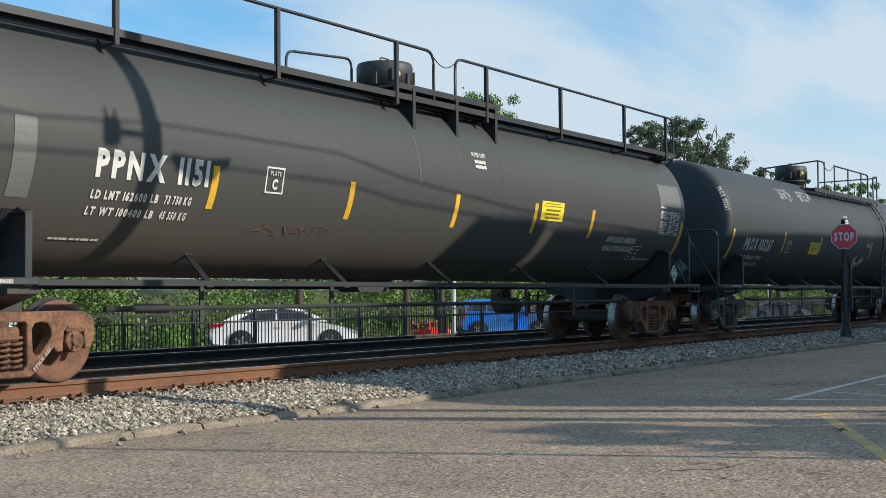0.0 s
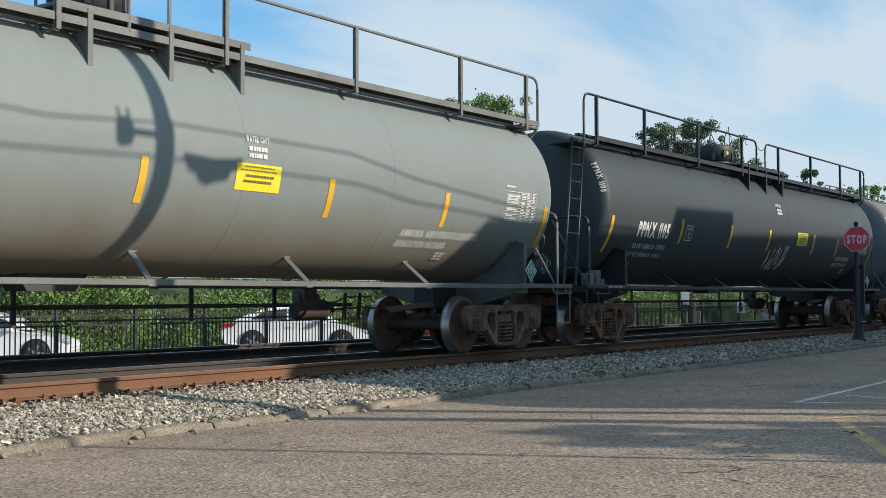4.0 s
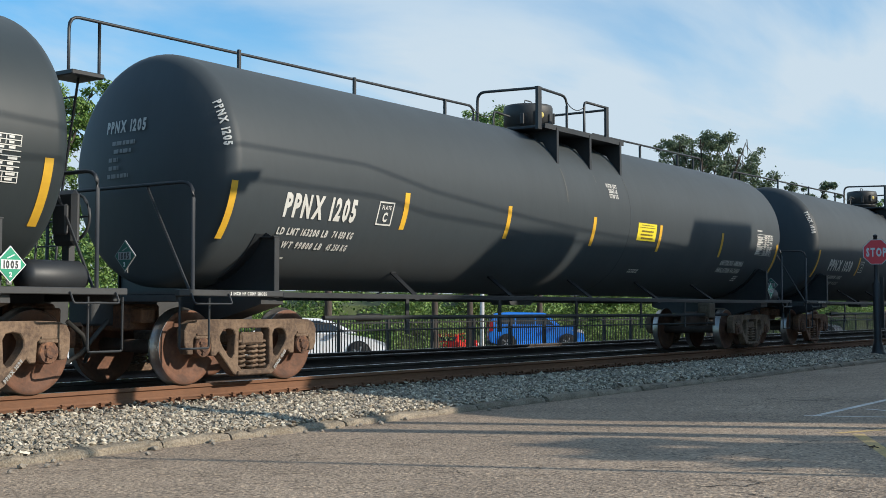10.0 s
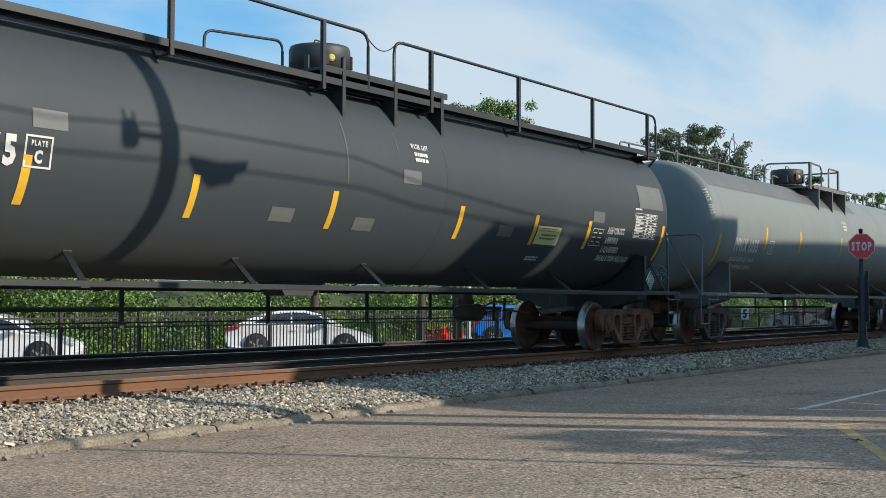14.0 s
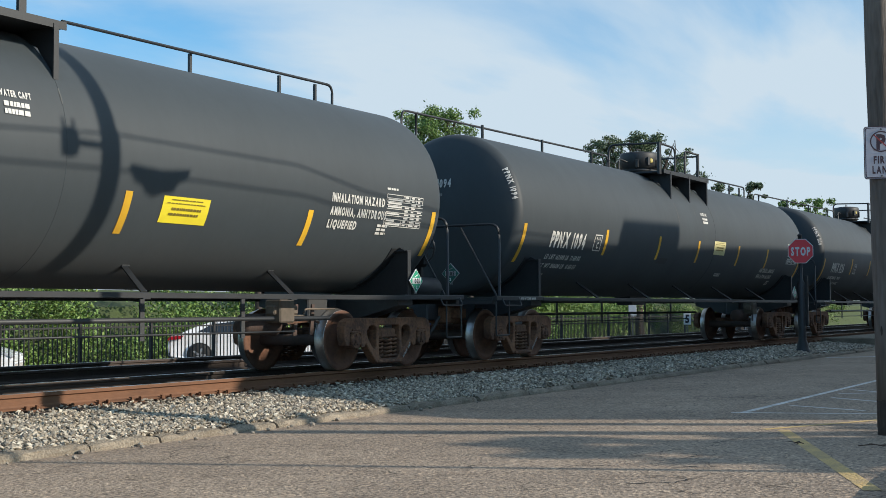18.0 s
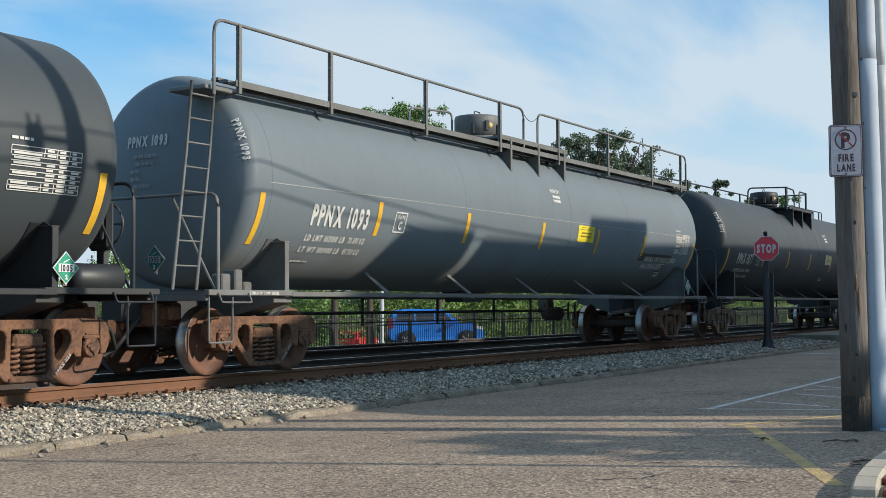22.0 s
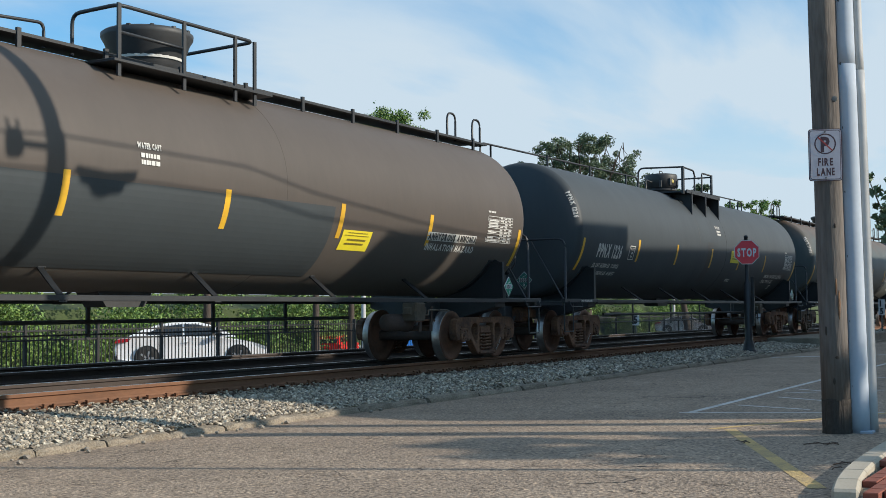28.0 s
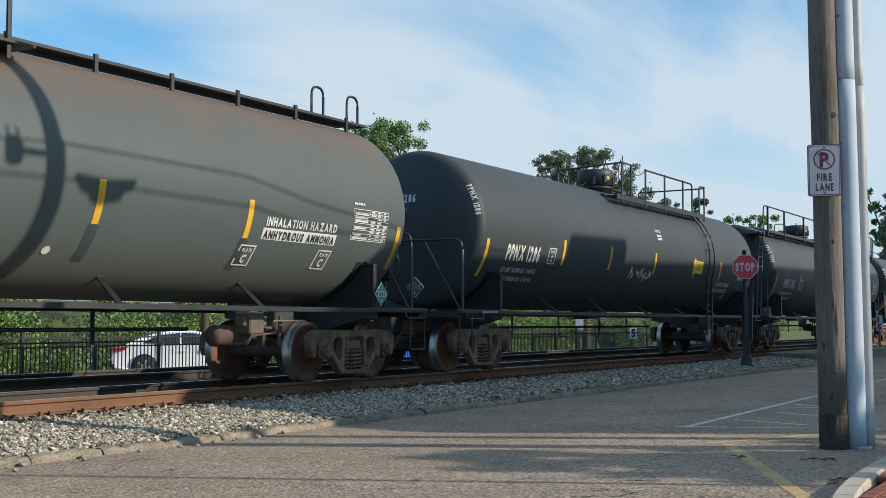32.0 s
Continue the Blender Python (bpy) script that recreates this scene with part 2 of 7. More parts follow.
TRUCK_TAN = surface("dusty_cast_steel", (0.225, 0.150, 0.098), (0.095, 0.062, 0.044), scale=3.2, fine=26.0, rough=0.92, bump=0.5, vary=0.16, spread=0.20, grain=0.7)
TRUCK_GREY = surface("oily_grey_cast_steel", (0.105, 0.088, 0.068), (0.050, 0.042, 0.035), scale=3.2, fine=26.0, rough=0.85, bump=0.5, vary=0.16, spread=0.20, grain=0.7)
CAP_GREY = surface("pale_bearing_cap", (0.36, 0.34, 0.30), (0.17, 0.14, 0.11), scale=5.0, fine=30.0, rough=0.8, bump=0.3)
TRUCK_DARK = surface("grimy_cast_steel", (0.10, 0.062, 0.048), (0.06, 0.042, 0.036), scale=3.0, fine=30.0, rough=0.85, bump=0.3, vary=0.15)
WHEEL_RUST = surface("wheel_plate_rust", (0.185, 0.082, 0.046), (0.085, 0.044, 0.030), scale=4.0, fine=24.0, rough=0.8, bump=0.25, vary=0.12)
WHEEL_RIM = surface("worn_wheel_tread", (0.45, 0.44, 0.43), (0.33, 0.30, 0.28), scale=5.0, fine=40.0, rough=0.35, metal=0.9)
BLACK_STEEL = surface("black_painted_steel", (0.026, 0.028, 0.031), (0.042, 0.043, 0.044), scale=2.0, fine=22.0, rough=0.55, vary=0.1)
RAIL_BLACK = surface("black_rail_paint", (0.016, 0.018, 0.021), (0.027, 0.029, 0.032), scale=2.0, fine=22.0, rough=0.5, vary=0.1)
GREY_STEEL = surface("grey_painted_steel", (0.17, 0.175, 0.17), (0.11, 0.105, 0.095), scale=2.0, fine=22.0, rough=0.6, vary=0.1)
TAN_STEEL = surface("tan_weathered_steel", (0.17, 0.135, 0.10), (0.10, 0.08, 0.06), scale=2.0, fine=20.0, rough=0.8, vary=0.1)
DUSTY_STEEL = surface("dusty_black_steel", (0.115, 0.108, 0.098), (0.060, 0.056, 0.050), scale=2.0, fine=22.0, rough=0.75, vary=0.1)
HOSE = surface("rubber_hose", (0.02, 0.02, 0.02), (0.035, 0.033, 0.03), rough=0.6)
YELLOW_TAPE = surface("yellow_reflector", (0.74, 0.43, 0.03), (0.62, 0.34, 0.03), scale=3.0, fine=14.0, rough=0.5, vary=0.12)
YELLOW_FADED = surface("faded_yellow_reflector", (0.46, 0.36, 0.13), (0.34, 0.28, 0.15), scale=3.0, fine=14.0, rough=0.6, vary=0.1)
YELLOW_SIGN = surface("yellow_sign", (0.82, 0.68, 0.03), (0.74, 0.60, 0.04), scale=2.0, fine=12.0, rough=0.5)
PALE_SIGN = surface("pale_yellow_sign", (0.72, 0.66, 0.33), (0.62, 0.56, 0.28), scale=2.0, fine=12.0, rough=0.5)
SIGN_INK = surface("sign_ink", (0.16, 0.115, 0.02), (0.22, 0.17, 0.03), rough=0.6)
STENCIL = surface("white_stencil_paint", (0.66, 0.65, 0.61), (0.50, 0.48, 0.44), scale=2.0, fine=25.0, rough=0.6, mix=0.7)
STENCIL_DULL = surface("dull_white_stencil", (0.34, 0.345, 0.34), (0.25, 0.25, 0.24), scale=2.0, fine=25.0, rough=0.6)
PATCH_GREY = surface("grey_paint_patch", (0.135, 0.14, 0.135), (0.11, 0.11, 0.105), scale=1.0, fine=12.0, rough=0.5)
PATCH_BLACK = surface("black_paint_patch", (0.022, 0.022, 0.022), (0.03, 0.03, 0.03), scale=1.0, fine=12.0, rough=0.5)
PLACARD_GREEN = surface("green_placard", (0.02, 0.30, 0.17), (0.02, 0.26, 0.15), rough=0.45)
PLACARD_WHITE = surface("white_placard", (0.78, 0.79, 0.78), (0.7, 0.7, 0.69), rough=0.45)
# the same white and green, darkened for placards on the shaded car ends
PLACARD_WHITE_SHADED = surface("shaded_white_placard", (0.40, 0.41, 0.41), (0.28, 0.28, 0.28), rough=0.6)
PLACARD_GREEN_SHADED = surface("shaded_green_placard", (0.02, 0.14, 0.10), (0.025, 0.10, 0.08), rough=0.6)
BRASS_PLUG = surface("yellow_plug", (0.62, 0.50, 0.12), (0.4, 0.3, 0.1), rough=0.5)
DARK_PAINT = tank_paint("charcoal_tank_paint", (0.0579, 0.0690, 0.0760), (0.0450, 0.0541, 0.0599), (0.088, 0.074, 0.062), 0.22, 0.30)
DUSTY_PAINT = tank_paint("dusty_charcoal_tank_paint", (0.0655, 0.0685, 0.0690), (0.0530, 0.0540, 0.0535), (0.098, 0.078, 0.060), 0.5, 0.9)
BLACK_PAINT = tank_paint("black_tank_paint", (0.0508, 0.0600, 0.0672), (0.0404, 0.0480, 0.0536), (0.075, 0.064, 0.052), 0.3, 0.2, rough=0.60)
GLOSS_PAINT = tank_paint("glossy_charcoal_tank_paint", (0.031, 0.040, 0.043), (0.025, 0.032, 0.035), (0.04, 0.034, 0.028), 0.2, 0.3, rough=0.48)
GLOSS_PAINT.node_tree.nodes["Principled BSDF"].inputs["Specular IOR Level"].default_value = 0.52
GREY_PAINT = tank_paint("grey_tank_paint", (0.268, 0.2925, 0.279), (0.223, 0.2425, 0.230), (0.17, 0.125, 0.085), 0.8, 0.6, rust=0.0)
RUSTY_GREY = tank_paint("rust_stained_grey_tank_paint", (0.230, 0.251, 0.252), (0.188, 0.206, 0.208), (0.16, 0.13, 0.10), 0.5, 0.4, rust=0.30)
SLATE_PAINT = tank_paint("slate_grey_tank_paint", (0.1916, 0.2274, 0.2481), (0.1569, 0.1846, 0.2016), (0.13, 0.105, 0.075), 0.5, 0.3)
BROWN_PAINT = tank_paint("brownish_tank_paint", (0.1172, 0.0937, 0.0780), (0.0866, 0.0723, 0.0620), (0.085, 0.08, 0.07), 0.5, 0.5)
GREEN_PAINT = tank_paint("weathered_green_grey_tank_paint", (0.0978, 0.1170, 0.1119), (0.0770, 0.0922, 0.0888), (0.10, 0.078, 0.055), 0.4, 0.3, rust=0.5)
SCRAWL_RED = surface("faded_red_chalk", (0.16, 0.075, 0.06), (0.12, 0.07, 0.06), rough=0.8)
STREAK = surface("pale_rain_streak", (0.115, 0.118, 0.112), (0.075, 0.078, 0.076), scale=1.5, fine=14.0, rough=0.8)
PATCH_DARK = surface("touched_up_paint", (0.034, 0.037, 0.039), (0.042, 0.045, 0.047), scale=2.0, fine=12.0, rough=0.6)
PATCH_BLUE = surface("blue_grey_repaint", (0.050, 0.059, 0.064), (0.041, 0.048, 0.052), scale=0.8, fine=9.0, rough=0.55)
ISLAND_CONCRETE = surface("pale_smooth_concrete", (0.50, 0.45, 0.36), (0.36, 0.31, 0.24), scale=2.5, fine=60.0, rough=0.9, bump=0.2, vary=0.06, depth=0.006)


# ---------------------------------------------------------------- helpers for meshes
CACHE = {}


def mesh_of(key, bm, mat, smooth=False):
    me = bpy.data.meshes.new(str(key))
    bm.to_mesh(me)
    bm.free()
    for mm in (mat if isinstance(mat, (list, tuple)) else (mat,)):
        me.materials.append(mm)
    if smooth:
        me.polygons.foreach_set("use_smooth", [True] * len(me.polygons))
    return me


def part(name, bm, mat, parent=None, label="", at=None, smooth=False):
    """Links a bmesh, or a mesh that exists, as one object under a thing or a part."""
    me = bm if isinstance(bm, bpy.types.Mesh) else mesh_of(name, bm, mat, smooth)
    ob = new(name, me)
    if parent is not None:
        ob.parent = parent
    if at is not None:
        ob.matrix_basis = at
    if label:
        ob["label"] = label
    if name in ("print_block", "sprayed_scrawl", "test_date_panel") or name == "lettering" and "STOP" not in label:
        tagged(ob, label or "small stencilled print", kind="stuff")
    return ob


def shared(key, make, mat, smooth=False):
    """One mesh for all alike pieces."""
    if key not in CACHE:
        CACHE[key] = mesh_of(key, make(), mat, smooth)
    return CACHE[key]


def thing(name, label, category, group="", at=None, kind=""):
    e = tagged(new(name), label, category, group, kind)
    if at is not None:
        e.matrix_basis = at
    return e


def add_box(bm, lo, hi, bevel=0.0):
    r = bmesh.ops.create_cube(bm, size=1)
    for v in r["verts"]:
        v.co = [(lo[i] + hi[i]) / 2 + v.co[i] * (hi[i] - lo[i]) for i in range(3)]
    if bevel:
        es = list({e for v in r["verts"] for e in v.link_edges})
        bmesh.ops.bevel(bm, geom=es, offset=bevel, segments=1, affect="EDGES")
    return bm


def box_bm(lo, hi, bevel=0.0):
    return add_box(bmesh.new(), lo, hi, bevel)


def add_tube(bm, pts, r, seg=6, closed=False):
    """A pipe of radius r along points."""
    pts = [Vector(p) for p in pts]
    rings, n = [], len(pts)
    ref = Vector((0, 0, 1))
    for i, p in enumerate(pts):
        a = pts[i - 1] if i or closed else p
        b = pts[(i + 1) % n] if i < n - 1 or closed else p
        d = (b - a).normalized()
        u = d.cross(ref if abs(d.dot(ref)) < 0.95 else Vector((0, 1, 0))).normalized()
        v = d.cross(u)
        rings.append([bm.verts.new(p + (u * math.cos(k * math.tau / seg) + v * math.sin(k * math.tau / seg)) * r) for k in range(seg)])
    m = n if closed else n - 1
    for i in range(m):
        a, b = rings[i], rings[(i + 1) % n]
        for k in range(seg):
            bm.faces.new((a[k], a[(k + 1) % seg], b[(k + 1) % seg], b[k]))
    if not closed:
        bm.faces.new(rings[0])
        bm.faces.new(rings[-1][::-1])
    return bm


def tube_bm(pts, r, seg=6, closed=False):
    return add_tube(bmesh.new(), pts, r, seg, closed)


def bend(pts, r, steps=4):
    """The same line with its corners rounded."""
    pts = [Vector(p) for p in pts]
    out = [pts[0]]
    for a, p, b in zip(pts, pts[1:], pts[2:]):
        q = min(r, (p - a).length * 0.45, (b - p).length * 0.45)
        s, e = p + (a - p).normalized() * q, p + (b - p).normalized() * q
        for k in range(steps + 1):
            t = k / steps
            out.append(s * (1 - t) ** 2 + p * 2 * t * (1 - t) + e * t * t)
    return out + [pts[-1]]


def add_prism(bm, poly, axis, a, b):
    """Extrudes a 2D outline along x, y or z from a to b."""
    def at(p, w):
        return {"x": (w, p[0], p[1]), "y": (p[0], w, p[1]), "z": (p[0], p[1], w)}[axis]
    lo, hi = [bm.verts.new(at(p, a)) for p in poly], [bm.verts.new(at(p, b)) for p in poly]
    n = len(poly)
    for i in range(n):
        bm.faces.new((lo[i], lo[(i + 1) % n], hi[(i + 1) % n], hi[i]))
    bm.faces.new(lo[::-1])
    bm.faces.new(hi)
    bmesh.ops.recalc_face_normals(bm, faces=bm.faces[:])
    return bm


def prism_bm(poly, axis, a, b):
    return add_prism(bmesh.new(), poly, axis, a, b)


def lathe_bm(profile, axis="z", seg=24):
    """Turns (radius, height) points about an axis."""
    bm = bmesh.new()
    rings = []
    for r, h in profile:
        ring = []
        for k in range(seg):
            c, s = math.cos(k * math.tau / seg) * r, math.sin(k * math.tau / seg) * r
            ring.append(bm.verts.new({"x": (h, c, s), "y": (c, h, s), "z": (c, s, h)}[axis]))
        rings.append(ring)
    for a, b in zip(rings, rings[1:]):
        for k in range(seg):
            bm.faces.new((a[k], a[(k + 1) % seg], b[(k + 1) % seg], b[k]))
    for ring in (rings[0], rings[-1]):
        bm.faces.new(ring)
    bmesh.ops.remove_doubles(bm, verts=bm.verts[:], dist=1e-5)
    bmesh.ops.recalc_face_normals(bm, faces=bm.faces[:])
    return bm


def raw_mesh(name, verts, faces, mat):
    me = bpy.data.meshes.new(name)
    me.from_pydata([tuple(map(float, v)) for v in verts], [], [tuple(map(int, f)) for f in faces])
    me.materials.append(mat)
    me.update()
    return me


# ---------------------------------------------------------------- letters, built once from the built-in font
LETTERS = {}


def cut_letters(chars):
    obs = []
    for c in chars:
        cu = bpy.data.curves.new("letter", "FONT")
        cu.body, cu.resolution_u, cu.fill_mode, cu.offset = c, 2, "BOTH", 0.048
        obs.append((c, new("letter", cu)))
    dg = bpy.context.evaluated_depsgraph_get()
    for c, ob in obs:
        me = bpy.data.meshes.new_from_object(ob.evaluated_get(dg))
        vs = [(v.co.x, v.co.y) for v in me.vertices]
        LETTERS[c] = (vs, [tuple(p.vertices) for p in me.polygons])
        bpy.data.meshes.remove(me)
    for c, ob in obs:
        cu = ob.data
        bpy.data.objects.remove(ob)
        bpy.data.curves.remove(cu)


cut_letters("ABCDEFGHIJKLMNOPQRSTUVWXYZ0123456789-,")
CAP = max(v[1] for v in LETTERS["H"][0])


def lettering(text, width, height, apart=False):
    """Points and faces of a line of capitals, fitted to a width and a height; apart: a list with one pair for each letter."""
    x, vs, fs, cuts = 0.0, [], [], []
    for c in text:
        if c == " ":
            x += 0.46
            continue
        v, f = LETTERS[c]
        lo, hi = min(p[0] for p in v), max(p[0] for p in v)
        k = len(vs)
        cuts.append((k, k + len(v), len(fs), len(fs) + len(f)))
        vs += [(x + p[0] - lo, p[1]) for p in v]
        fs += [tuple(i + k for i in q) for q in f]
        x += hi - lo + 0.16
    x -= 0.16
    vs = [(p[0] * width / x, p[1] * height / CAP) for p in vs]
    if apart:
        return [(vs[a:b], [tuple(i - a for i in q) for q in fs[c:d]]) for a, b, c, d in cuts]
    return vs, fs


def bars(cols, rows, width, height, gap=0.35):
    """Unreadable print: short bars in lines."""
    rnd = random.Random(cols * 31 + rows)
    vs, fs = [], []
    h = height / rows
    for j in range(rows):
        x = 0.0
        while x < width * 0.96:
            w = min(width - x, width / cols * rnd.uniform(0.5, 1.5))
            k = len(vs)
            y = height - (j + 1) * h
            vs += [(x, y), (x + w * 0.8, y), (x + w * 0.8, y + h * (1 - gap)), (x, y + h * (1 - gap))]
            fs.append((k, k + 1, k + 2, k + 3))
            x += w
    return vs, fs


# ---------------------------------------------------------------- tank cars
TANK_R, TANK_Z, TRACK_Y, RAIL_Z = 1.5, 2.69, 12.1, 0.29
# dished head: a tight knuckle of 0.20 m, then a crown of 4.2 m radius; (radius, distance from the shell's end)
KNUCKLE = math.asin(1.30 / 4.00)
HEAD = [(1.30 + 0.20 * math.cos(a), 0.20 * math.sin(a)) for a in [i * (math.pi / 2 - KNUCKLE) / 7 for i in range(8)]]
HEAD += [(4.2 * math.sin(b), 4.2 * math.cos(b) - 4.0 * math.cos(KNUCKLE)) for b in [KNUCKLE * (1 - i / 8) for i in range(1, 9)]]
# the rear head is rounder: knuckle 0.25 m, crown 2.6 m
KNEE = math.asin(1.25 / 2.35)
REAR_HEAD = [(1.25 + 0.25 * math.cos(a), 0.25 * math.sin(a)) for a in [i * (math.pi / 2 - KNEE) / 7 for i in range(8)]]
REAR_HEAD += [(2.6 * math.sin(b), 2.6 * math.cos(b) - 2.35 * math.cos(KNEE)) for b in [KNEE * (1 - i / 8) for i in range(1, 9)]]
SHELL = 8.72


def round_shell(points, faces, mat, name, parent, label="", lift=0.006):
    """Lays flat points (x along the car, arc up from the shell's middle) on the camera-side flank of the tank."""
    r = TANK_R + lift
    vs = [(x, -r * math.cos(s / TANK_R), TANK_Z + r * math.sin(s / TANK_R)) for x, s in points]
    return part(name, raw_mesh(name, vs, faces, mat), mat, parent, label)


def shell_patch(x0, x1, s0, s1, mat, name, parent, label="", lift=0.006, lean=0.0):
    n = max(2, int(abs(s1 - s0) / 0.08))
    pts, fs = [], []
    for i in range(n + 1):
        s = s0 + (s1 - s0) * i / n
        d = lean * i / n
        pts += [(x0 + d, s), (x1 + d, s)]
        if i:
            k = 2 * i
            fs.append((k - 2, k - 1, k + 1, k))
    return round_shell(pts, fs, mat, name, parent, label, lift)


def shell_text(text, x, s, width, height, mat, parent, label="", name="lettering"):
    if height < 0.25:
        vs, fs = lettering(text, width, height)
        return round_shell([(x + a, s - height / 2 + b) for a, b in vs], fs, mat, name, parent, label, 0.012)
    marks = new("reporting_marks")
    marks.parent = parent
    marks["label"] = label
    for vs, fs in lettering(text, width, height, True):
        round_shell([(x + a, s - height / 2 + b) for a, b in vs], fs, mat, "letter", marks, "", 0.012)
    return marks


def shell_bars(x, s, width, height, cols, rows, mat, parent, label="", name="print_block", lift=0.012):
    vs, fs = bars(cols, rows, width, height)
    return round_shell([(x + a, s - height / 2 + b) for a, b in vs], fs, mat, name, parent, label, lift)


def tank_mesh(ext, rear=0.04):
    prof = [(r, -(SHELL + ext) - h) for r, h in HEAD[::-1]]
    prof += [(TANK_R, -(SHELL + ext) + (SHELL + ext) * 2 * i / 12) for i in range(1, 12)]
    prof += [(r, SHELL + rear + ext + h) for r, h in REAR_HEAD]
    bm = lathe_bm(prof, "x", 72)
    bmesh.ops.translate(bm, verts=bm.verts, vec=(0, 0, TANK_Z))
    return bm


def seam_mesh():
    bm = bmesh.new()
    pts = [(0, -TANK_R * math.cos(a), TANK_Z + TANK_R * math.sin(a)) for a in [k * math.tau / 72 for k in range(72)]]
    add_tube(bm, pts, 0.003, 4, True)
    return bm


def side_frame_mesh():
    """Cast side frame: arched top member, two rounded windows, spring opening, pedestal jaws."""
    bm = bmesh.new()
    y0, y1 = -1.10, -0.95
    half = [(0.28, 0.085), (0.36, 0.12), (0.62, 0.40), (0.66, 0.35), (0.74, 0.35), (0.755, 0.575), (1.025, 0.575), (1.04, 0.37), (1.12, 0.38), (1.17, 0.48), (1.175, 0.66), (1.13, 0.74), (1.02, 0.785), (0.75, 0.795), (0.3, 0.79)]
    outer = [(-x, z) for x, z in half] + [(x, z) for x, z in half[::-1]]
    window = [(0.335, 0.60), (0.37, 0.66), (0.45, 0.68), (0.54, 0.66), (0.59, 0.59), (0.585, 0.52), (0.54, 0.45), (0.44, 0.33), (0.39, 0.31), (0.35, 0.36)]
    holes = [window, [(-x, z) for x, z in window], [(-0.27, 0.66), (-0.25, 0.68), (0.25, 0.68), (0.27, 0.66), (0.275, 0.22), (0.22, 0.165), (-0.22, 0.165), (-0.275, 0.22)]]
    edges = []
    for loop in [outer] + holes:
        vs = [bm.verts.new((x, y0, z)) for x, z in loop]
        edges += [bm.edges.new((vs[i], vs[(i + 1) % len(vs)])) for i in range(len(vs))]
    r = bmesh.ops.triangle_fill(bm, use_beauty=True, edges=edges)
    faces = [g for g in r["geom"] if isinstance(g, bmesh.types.BMFace)]
    ex = bmesh.ops.extrude_face_region(bm, geom=faces)
    bmesh.ops.translate(bm, verts=[g for g in ex["geom"] if isinstance(g, bmesh.types.BMVert)], vec=(0, y1 - y0, 0))
    bmesh.ops.recalc_face_normals(bm, faces=bm.faces[:])
    rim = [e for e in bm.edges if len(e.link_faces) == 2 and e.calc_face_angle(0) > 1.2]
    bmesh.ops.bevel(bm, geom=rim, offset=0.010, segments=1, affect="EDGES", clamp_overlap=True)
    bmesh.ops.recalc_face_normals(bm, faces=bm.faces[:])
    # lip of the spring seat and the rim over the opening stand proud
    add_box(bm, (-0.31, y0 - 0.035, 0.095), (0.31, y0 + 0.01, 0.15), 0.014)
    add_box(bm, (-0.24, y0 + 0.03, 0.50), (0.24, y1, 0.53), 0.006)
    for sx in (-1, 1):
        add_box(bm, (sx * 0.89 - 0.10, y0 - 0.02, 0.60), (sx * 0.89 + 0.10, y0 + 0.01, 0.63), 0.006)
    return bm


def coil_mesh():
    bm = bmesh.new()
    turns, n = 5, 12
    pts = [(0.075 * math.cos(k * math.tau / n), 0.075 * math.sin(k * math.tau / n), 0.30 * k / (turns * n)) for k in range(turns * n + 1)]
    return add_tube(bm, pts, 0.019, 5)


def wheel_mesh(side):
    prof = [(0.10, 0.06), (0.14, 0.065), (0.16, 0.03), (0.25, -0.005), (0.34, 0.012), (0.385, 0.058), (0.452, 0.062), (0.457, 0.055), (0.462, -0.05), (0.487, -0.06), (0.487, -0.085),
            (0.40, -0.09), (0.36, -0.045), (0.24, -0.05), (0.15, -0.07), (0.10, -0.075)]
    bm = lathe_bm([(r, -h * side * -1) for r, h in prof], "y", 40)
    for f in bm.faces:
        rr = sum(math.hypot(v.co.x, v.co.z) for v in f.verts) / len(f.verts)
        f.material_index = 1 if rr > 0.454 else 0
        f.smooth = True
    return bm


def cap_mesh():
    bm = lathe_bm([(0.0, -0.10), (0.055, -0.10), (0.07, -0.075), (0.115, -0.07), (0.125, -0.05), (0.125, 0.06), (0.0, 0.06)], "y", 16)
    for k in range(3):
        a = k * math.tau / 3
        add_box(bm, (0.075 * math.cos(a) - 0.016, -0.095, 0.075 * math.sin(a) - 0.016), (0.075 * math.cos(a) + 0.016, -0.06, 0.075 * math.sin(a) + 0.016))
    return bm


def wheelset(car, x, frame_mat):
    """Axle with two wheels, which turns; its pieces lie about the axle's own middle."""
    e = new("wheelset")
    e.parent = car
    e.matrix_basis = pose(x, 0, 0.457)
    for s in (-1, 1):
        part("wheel", shared(("wheel", s), lambda: wheel_mesh(s), [WHEEL_RUST, WHEEL_RIM]), None, e, at=pose(0, s * 0.775, 0))
        part("bearing_cap", shared(("cap", frame_mat.name), cap_mesh, CAP_GREY if frame_mat is TRUCK_GREY else TRUCK_RUST), None, e, at=pose(0, s * 1.05, 0, 0, 0, 0 if s < 0 else 180))
    part("axle", shared("axle", lambda: lathe_bm([(0.0, -1.0), (0.07, -1.0), (0.085, -0.8), (0.10, -0.7), (0.085, -0.3), (0.085, 0.3), (0.10, 0.7), (0.085, 0.8), (0.07, 1.0), (0.0, 1.0)], "y", 14), TRUCK_DARK, True), None, e)
    return e


